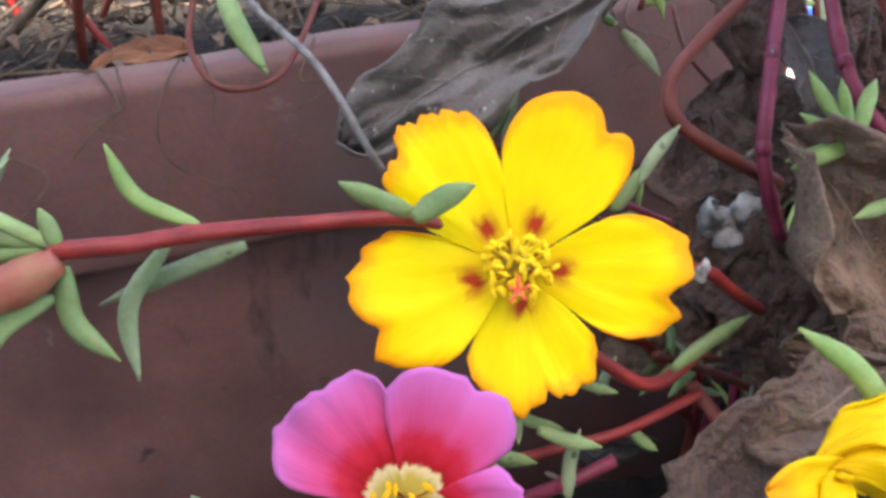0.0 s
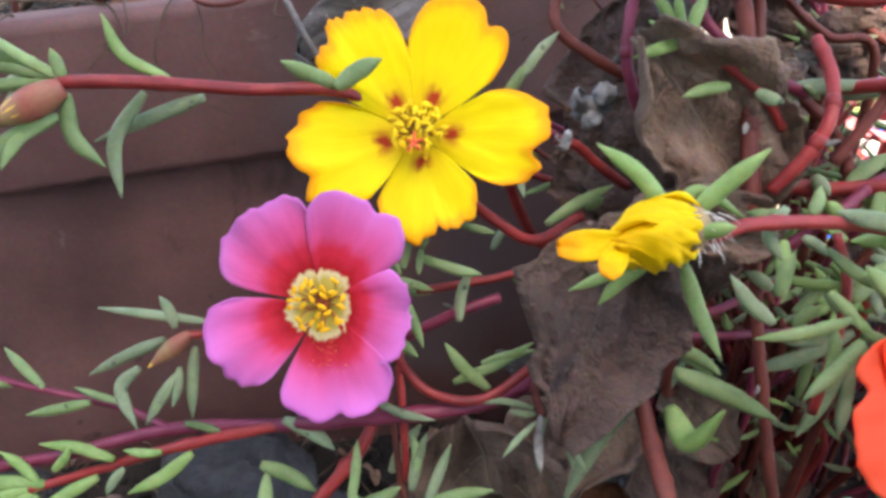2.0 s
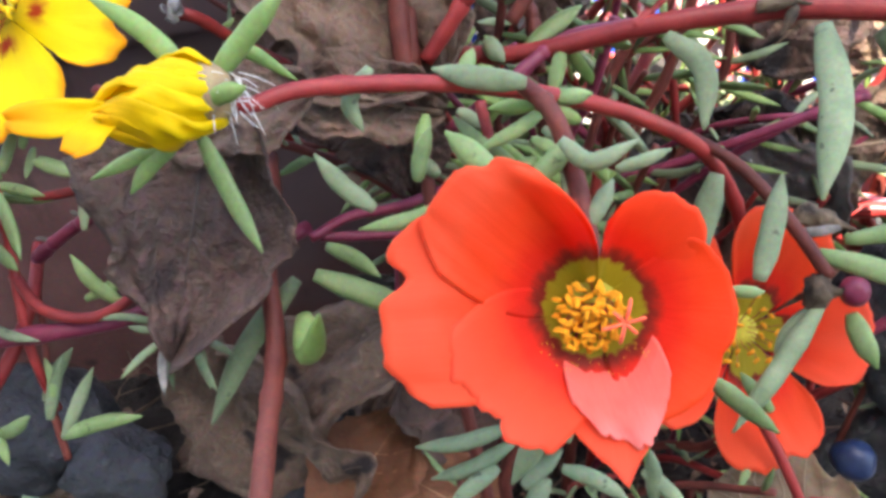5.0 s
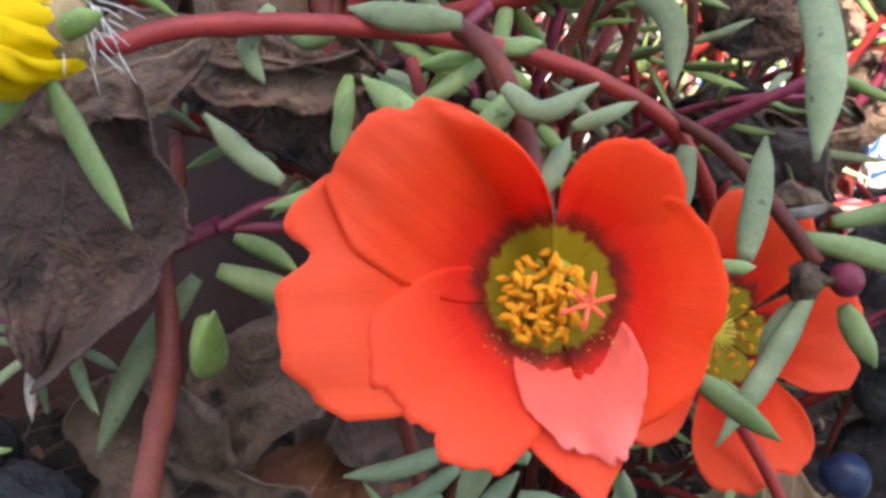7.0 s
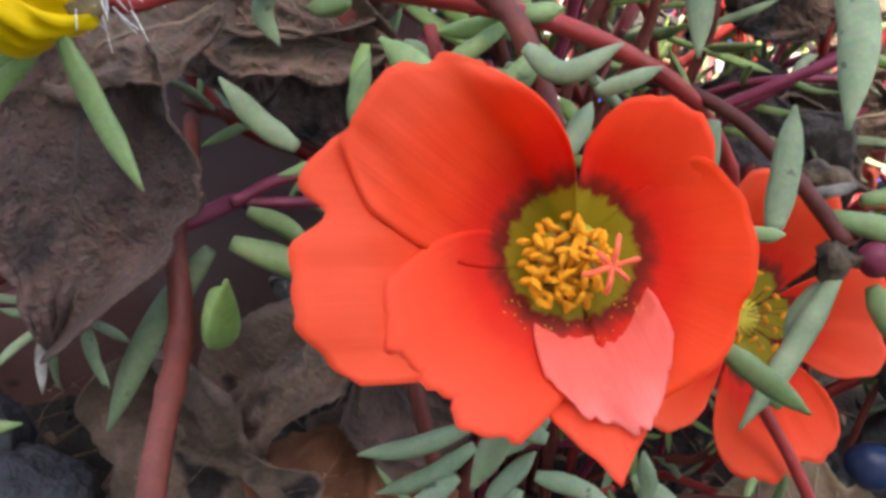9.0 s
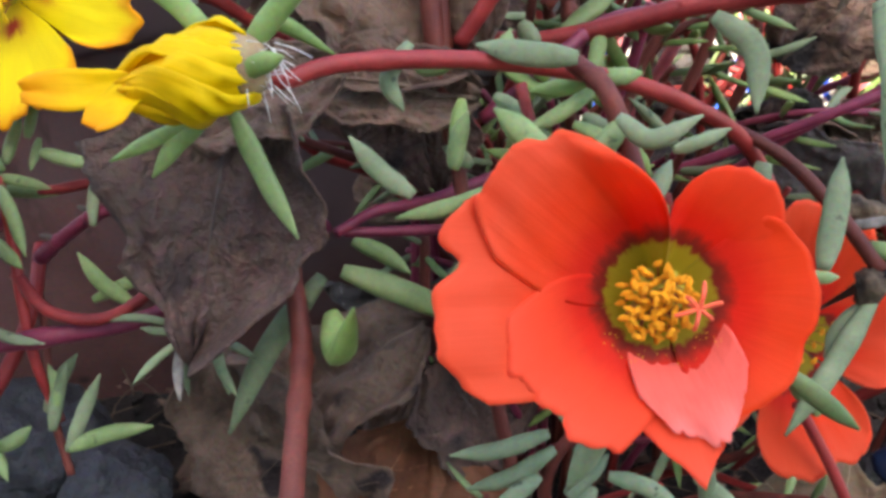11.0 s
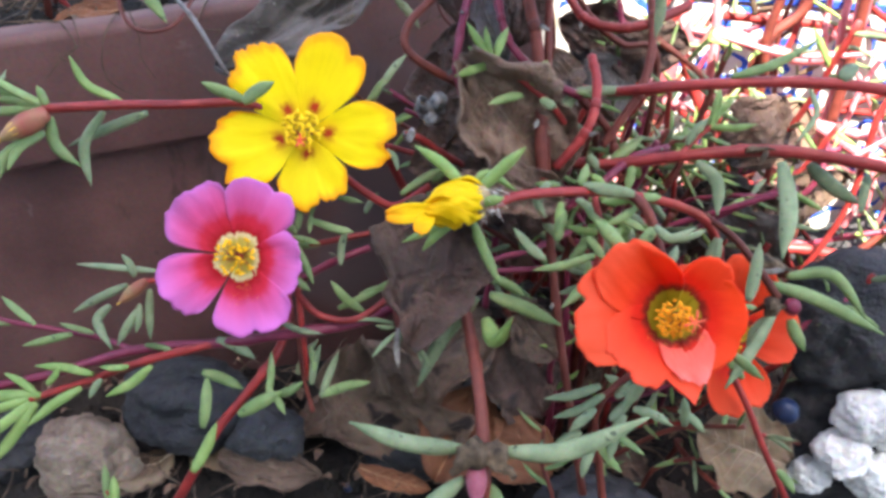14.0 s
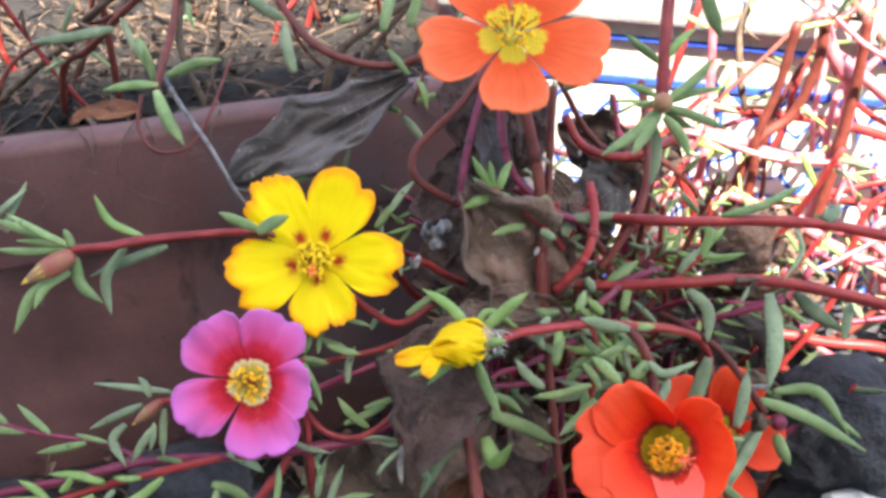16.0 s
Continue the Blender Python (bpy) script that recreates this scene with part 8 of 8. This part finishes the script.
wild_shoot(rnd, [Vector(p) for p in ((0.1315, 0.094, 0.0), (0.1295, 0.094, 0.0712), (0.1275, 0.094, 0.1295), (0.1236, 0.094, 0.1504), (0.1253, 0.094, 0.1738), (0.1243, 0.094, 0.1981))], 0.0022, "stem_brown", GREENS, 2, "brownish moss rose stem standing before the tiled wall")
wild_shoot(rnd, [Vector(p) for p in ((0.1163, 0.112, 0.0), (0.1143, 0.112, 0.0698), (0.1123, 0.112, 0.1269), (0.1096, 0.112, 0.1468), (0.1058, 0.112, 0.1653), (0.0998, 0.112, 0.1909))], 0.0022, "stem_sun_pink", GREENS, 2, "thick pink moss rose stem, colour paled to look sunlit")
wild_shoot(rnd, [Vector(p) for p in ((0.1279, 0.08, 0.0), (0.1259, 0.08, 0.0501), (0.1239, 0.08, 0.0911), (0.1083, 0.08, 0.1141), (0.0947, 0.08, 0.1355), (0.0831, 0.08, 0.158))], 0.0026, "stem_red", GREENS, 2, "red moss rose stem rising in front of the tiled wall")
wild_shoot(rnd, [Vector(p) for p in ((0.1372, 0.075, 0.1281), (0.1542, 0.075, 0.1189), (0.1711, 0.075, 0.1114), (0.1902, 0.075, 0.1082))], 0.0026, "stem_sun_pink", GREENS, 1, "thick pink moss rose stem, colour paled to look sunlit")
wild_shoot(rnd, [Vector(p) for p in ((0.1668, 0.1, 0.0), (0.1648, 0.1, 0.0692), (0.1628, 0.1, 0.1258), (0.1604, 0.1, 0.1514), (0.157, 0.1, 0.1781), (0.1522, 0.1, 0.2007))], 0.0026, "stem_brown", GREENS, 2, "brownish moss rose stem standing before the tiled wall")
wild_shoot(rnd, [Vector(p) for p in ((0.0761, 0.05, 0.0), (0.0741, 0.05, 0.0828), (0.0721, 0.05, 0.1505), (0.0586, 0.05, 0.1574), (0.0467, 0.05, 0.1657), (0.0344, 0.05, 0.1825))], 0.0014, "stem_brown", GREENS, 1, "brownish moss rose stem standing before the tiled wall")
# leafy shoots in front of the sunlit stems
for k in range(36):
    x, y = rnd.uniform(0.026, 0.105), rnd.uniform(0.036, 0.074)
    pts = wander(rnd, (x, y, rnd.uniform(0.04, 0.08)), (rnd.uniform(-0.5, 0.5), -0.05, 1), 5, rnd.uniform(0.014, 0.024), 0.05, 0.5)
    pts.insert(0, Vector((x, y, 0.0)))
    for p in pts:
        p.y = max(p.y, 0.03)
        p.z = min(p.z, 0.175)
    wild_shoot(rnd, pts, rnd.uniform(0.0009, 0.0016), rnd.choice(["stem_red", "stem_brown", "stem_magenta"]), ["leaf", "leaf_grey", "leaf_fresh"], rnd.randint(7, 11),
               "leafy moss rose shoot in front of sunlit stems", (0.009, 0.016), 0.4)
# tall leafy shoots that close the view beside the planter's corner
for k in range(13):
    x, y = rnd.uniform(0.040, 0.072), rnd.uniform(0.014, 0.034)
    pts = [Vector((x, y, 0.0))] + wander(rnd, (x, y, 0.06), (rnd.uniform(-0.4, 0.4), 0.0, 1), 5, rnd.uniform(0.017, 0.022), 0.03, 0.40)
    for p in pts:
        p.y, p.z = max(p.y, 0.010), min(p.z, 0.166)
    wild_shoot(rnd, pts, rnd.uniform(0.0009, 0.0015), rnd.choice(["stem_red", "stem_brown", "stem_magenta"]), GREENS, rnd.randint(6, 9),
               "tall shaded moss rose shoot with short fleshy leaves", (0.009, 0.016), 0.5)
# low greenery on the ground below the flowers
for k in range(9):
    x, y = rnd.uniform(0.03, 0.14), rnd.uniform(-0.03, 0.03)
    pts = wander(rnd, (x, y, 0.0), (rnd.uniform(-0.4, 0.4), -0.2, 1), 4, rnd.uniform(0.012, 0.022), 0.05, 0.45)
    for p in pts:
        p.z = min(p.z, 0.075)
    wild_shoot(rnd, pts, rnd.uniform(0.0008, 0.0013), rnd.choice(["stem_red", "stem_brown"]), ["leaf", "leaf_grey"], rnd.randint(4, 8),
               "low moss rose shoot close to the soil", (0.008, 0.014))
# plants that grow out of the planter's soil
for k in range(60):
    q = PL @ Vector((rnd.uniform(-0.16, 0.10), rnd.uniform(0.022, 0.20), -0.012))
    pts = wander(rnd, q, (rnd.uniform(-0.6, 0.6), rnd.uniform(-0.3, 0.2), 1), 5, rnd.uniform(0.014, 0.030), 0.05, 0.5)
    for p in pts:
        p.z = max(p.z, q.z - 0.001)
    wild_shoot(rnd, pts, rnd.uniform(0.0007, 0.0017), rnd.choice(["stem_brown", "root", "root", "stem_red"]), ["leaf", "leaf_grey", "dry_brown"], rnd.randint(1, 5),
               "thin brownish moss rose stem growing in the planter")

# litter of fine dry roots and stalks
def litter(name, label, count, where, length, seed, mat, parent=None):
    rn = random.Random(seed)
    bm = bmesh.new()
    for _ in range(count):
        p = where(rn)
        a = rn.uniform(0, 6.28)
        d = Vector((math.cos(a), math.sin(a), rn.uniform(-0.05, 0.35)))
        L = rn.uniform(*length)
        mid = p + d * L * 0.5 + Vector((rn.uniform(-1, 1), rn.uniform(-1, 1), rn.uniform(0, 1))) * L * 0.15
        r = rn.uniform(0.00018, 0.0005)
        tube(bm, spline([p, mid, p + d * L], 5), [r, r, r, r * 0.9, r * 0.8, r * 0.5], 4)
    return tagged(part(name, bm, M[mat]), label, "plant litter", kind="stuff")


litter("root_litter", "fine dry brown roots and stalks on the planter soil", 420,
       lambda rn: PL @ Vector((rn.uniform(-0.24, 0.10), rn.uniform(0.014, 0.16), -0.008 + rn.uniform(0, 0.006))), (0.012, 0.05), 5, "root")
litter("ground_litter", "fine dry stalks and plant crumbs on the soil", 260,
       lambda rn: Vector((rn.uniform(-0.16, 0.22), rn.uniform(-0.05, 0.06), rn.uniform(0.0, 0.003))), (0.008, 0.03), 6, "root")


def crumbs(seed, count):
    rn = random.Random(seed)
    bm = bmesh.new()
    for _ in range(count):
        r = rn.uniform(0.0008, 0.0036)
        c = Vector((rn.uniform(-0.20, 0.26), rn.uniform(-0.07, 0.08), -0.003 + r * 0.3))
        if rn.random() < 0.35:
            c = PL @ Vector((rn.uniform(-0.22, 0.10), rn.uniform(0.014, 0.15), -0.009 + r * 0.3))
        vs = bmesh.ops.create_icosphere(bm, subdivisions=1, radius=r)["verts"]
        for v in vs:
            v.co *= rn.uniform(0.7, 1.2)
            v.co += c
    return tagged(part("soil_crumbs", bm, M["soil"], smooth=False), "crumbs and clods of dark soil", "soil", kind="stuff")


crumbs(8, 500)
# dead leaves deeper in the clump and on the ground
for k in range(16):
    x, y, z = rnd.uniform(0.0, 0.13), rnd.uniform(0.02, 0.075), rnd.uniform(0.0, 0.10)
    a = rnd.uniform(0, 6.28)
    b = Vector((x, y, z + 0.004))
    t = b + Vector((math.cos(a), 0.3 * math.sin(a), 0.8 * math.sin(a))) * rnd.uniform(0.022, 0.04)
    t.z = max(t.z, 0.003)
    c = b.lerp(t, 0.5) + Vector((-math.sin(a), 0.15, math.cos(a))) * rnd.uniform(0.009, 0.016)
    dead_leaf("dark brown dead leaf caught in the clump", rnd.choice(["dry_brown", "dry_brown", "dry_grey"]), b, t, c, rnd.uniform(0.1, 0.3), rnd.uniform(0.1, 0.4), 100 + k, 2, 0.1)
for k in range(12):
    b = Vector((rnd.uniform(-0.13, 0.18), rnd.uniform(-0.04, 0.03), 0.004))
    a = rnd.uniform(0, 6.28)
    t = b + Vector((math.cos(a), math.sin(a), 0.05)) * rnd.uniform(0.018, 0.034)
    c = b.lerp(t, 0.5) + Vector((-math.sin(a), math.cos(a), 0.25)) * rnd.uniform(0.007, 0.012)
    dead_leaf("dry brown leaf lying on the soil", rnd.choice(["dry_brown", "dry_grey", "dry_tan"]), b, t, c, rnd.uniform(0.1, 0.3), rnd.uniform(0.1, 0.4), 200 + k, 2, 0.08)
for k in range(9):
    b = Vector((rnd.uniform(0.028, 0.075), rnd.uniform(0.045, 0.075), rnd.uniform(0.09, 0.155)))
    a = rnd.uniform(0, 6.28)
    t = b + Vector((math.cos(a), 0.2, 0.9 * math.sin(a))) * rnd.uniform(0.022, 0.034)
    c = b.lerp(t, 0.5) + Vector((-math.sin(a), 0.1, math.cos(a))) * rnd.uniform(0.010, 0.015)
    dead_leaf("dark withered leaf hanging in the stems", rnd.choice(["dry_dark", "dry_grey"]), b, t, c, rnd.uniform(0.1, 0.4), rnd.uniform(0.1, 0.5), 300 + k, 1, 0.1)

# growth that hangs down over the ledge of the tiled wall
for k in range(18):
    x, y = rnd.uniform(0.10, 0.36), rnd.uniform(TY - 0.004, TY + 0.06)
    pts = [Vector((x, y + 0.03, 0.192)), Vector((x, y, 0.202))] + wander(rnd, (x, min(y, TY - 0.014), 0.196), (rnd.uniform(-0.6, 0.6), -0.3, -0.6), 4, rnd.uniform(0.014, 0.024), 0.2, 0.4)
    for p in pts[2:]:
        p.y = min(p.y, TY - 0.012)
    wild_shoot(rnd, pts, rnd.uniform(0.0010, 0.0022), rnd.choice(["stem_red", "stem_brown", "root", "stem_sun_pink"]), ["leaf", "leaf_grey", "dry_brown"], rnd.randint(2, 6), "shoot hanging down over the tiled ledge")
for k in range(14):
    b = Vector((rnd.uniform(0.10, 0.36), TY + rnd.uniform(0.0, 0.08), 0.196))
    a = rnd.uniform(0, 6.28)
    t = b + Vector((math.cos(a), math.sin(a), 0.12)) * rnd.uniform(0.018, 0.034)
    c = b.lerp(t, 0.5) + Vector((-math.sin(a), math.cos(a), 0.3)) * rnd.uniform(0.008, 0.013)
    dead_leaf("dry leaf lying on the tiled ledge", rnd.choice(["dry_brown", "dry_grey", "dry_dark"]), b, t, c, rnd.uniform(0.1, 0.4), rnd.uniform(0.2, 0.5), 400 + k, 2, 0.1)


def flakes(name, label, seed, count, where, mat):
    """Small curled scraps of dry leaf."""
    rn = random.Random(seed)
    bm = bmesh.new()
    for _ in range(count):
        p = where(rn)
        a, L = rn.uniform(0, 6.28), rn.uniform(0.002, 0.006)
        d = Vector((math.cos(a), math.sin(a), rn.uniform(-0.2, 0.6)))
        e = Vector((-math.sin(a), math.cos(a), rn.uniform(-0.3, 0.5))) * rn.uniform(0.3, 0.6)
        rows = []
        for i in range(4):
            u = i / 3
            w = math.sin(math.pi * (0.12 + 0.8 * u)) * L * 0.6
            m = p + d * L * u + Vector((0, 0, 0.25 * L * math.sin(3.0 * u)))
            rows.append([bm.verts.new(m + e * w * v + Vector((0, 0, 0.3 * w * v * v))) for v in (-1, 0, 1)])
        for r, q in zip(rows, rows[1:]):
            for j in range(2):
                bm.faces.new((r[j], r[j + 1], q[j + 1], q[j]))
    return tagged(part(name, bm, M[mat]), label, "plant litter", kind="stuff")


flakes("leaf_scraps", "scraps of dry tan leaf on the planter soil", 12, 420,
       lambda rn: PL @ Vector((rn.uniform(-0.26, 0.10), rn.uniform(0.010, 0.24), -0.006 + rn.uniform(0, 0.004))), "dry_brown")
flakes("leaf_scraps", "scraps of brown leaf on the dark soil", 13, 420,
       lambda rn: Vector((rn.uniform(-0.16, 0.22), rn.uniform(-0.06, 0.06), rn.uniform(0.001, 0.005))), "dry_brown")
# thin dry roots that hang over the planter's rim
for k in range(13):
    x = rnd.uniform(-0.15, 0.09)
    z = -rnd.uniform(0.010, 0.034)
    pts = [PL @ Vector((x, 0.016, -0.006)), PL @ Vector((x + 0.002, 0.004, 0.0014)), PL @ Vector((x + rnd.uniform(-0.004, 0.006), -0.0022, -0.005)),
           PL @ Vector((x + rnd.uniform(-0.008, 0.012), -0.0024, z * 0.6)), PL @ Vector((x + rnd.uniform(-0.014, 0.020), -0.0022, z))]
    ob = thing("dry_root", pts[0], "thin dry root hanging over the planter rim", "root", "hanging roots")
    part("strand", stem_mesh(pts, rnd.uniform(0.00022, 0.00045), 0.00015, 0, rnd.randrange(99), 5), M["root"], ob)

# withered leaves caught low between the shaded stems
for k in range(9):
    b = Vector((rnd.uniform(0.098, 0.150), rnd.uniform(0.030, 0.062), rnd.uniform(0.075, 0.122)))
    a = rnd.uniform(0, 6.28)
    t = b + Vector((math.cos(a), 0.2, 0.9 * math.sin(a))) * rnd.uniform(0.022, 0.034)
    c = b.lerp(t, 0.5) + Vector((-math.sin(a), 0.1, math.cos(a))) * rnd.uniform(0.009, 0.014)
    dead_leaf("withered brown leaf caught between the stems", rnd.choice(["dry_dark", "dry_brown"]), b, t, c, rnd.uniform(0.1, 0.4), rnd.uniform(0.1, 0.5), 500 + k, 2, 0.12)
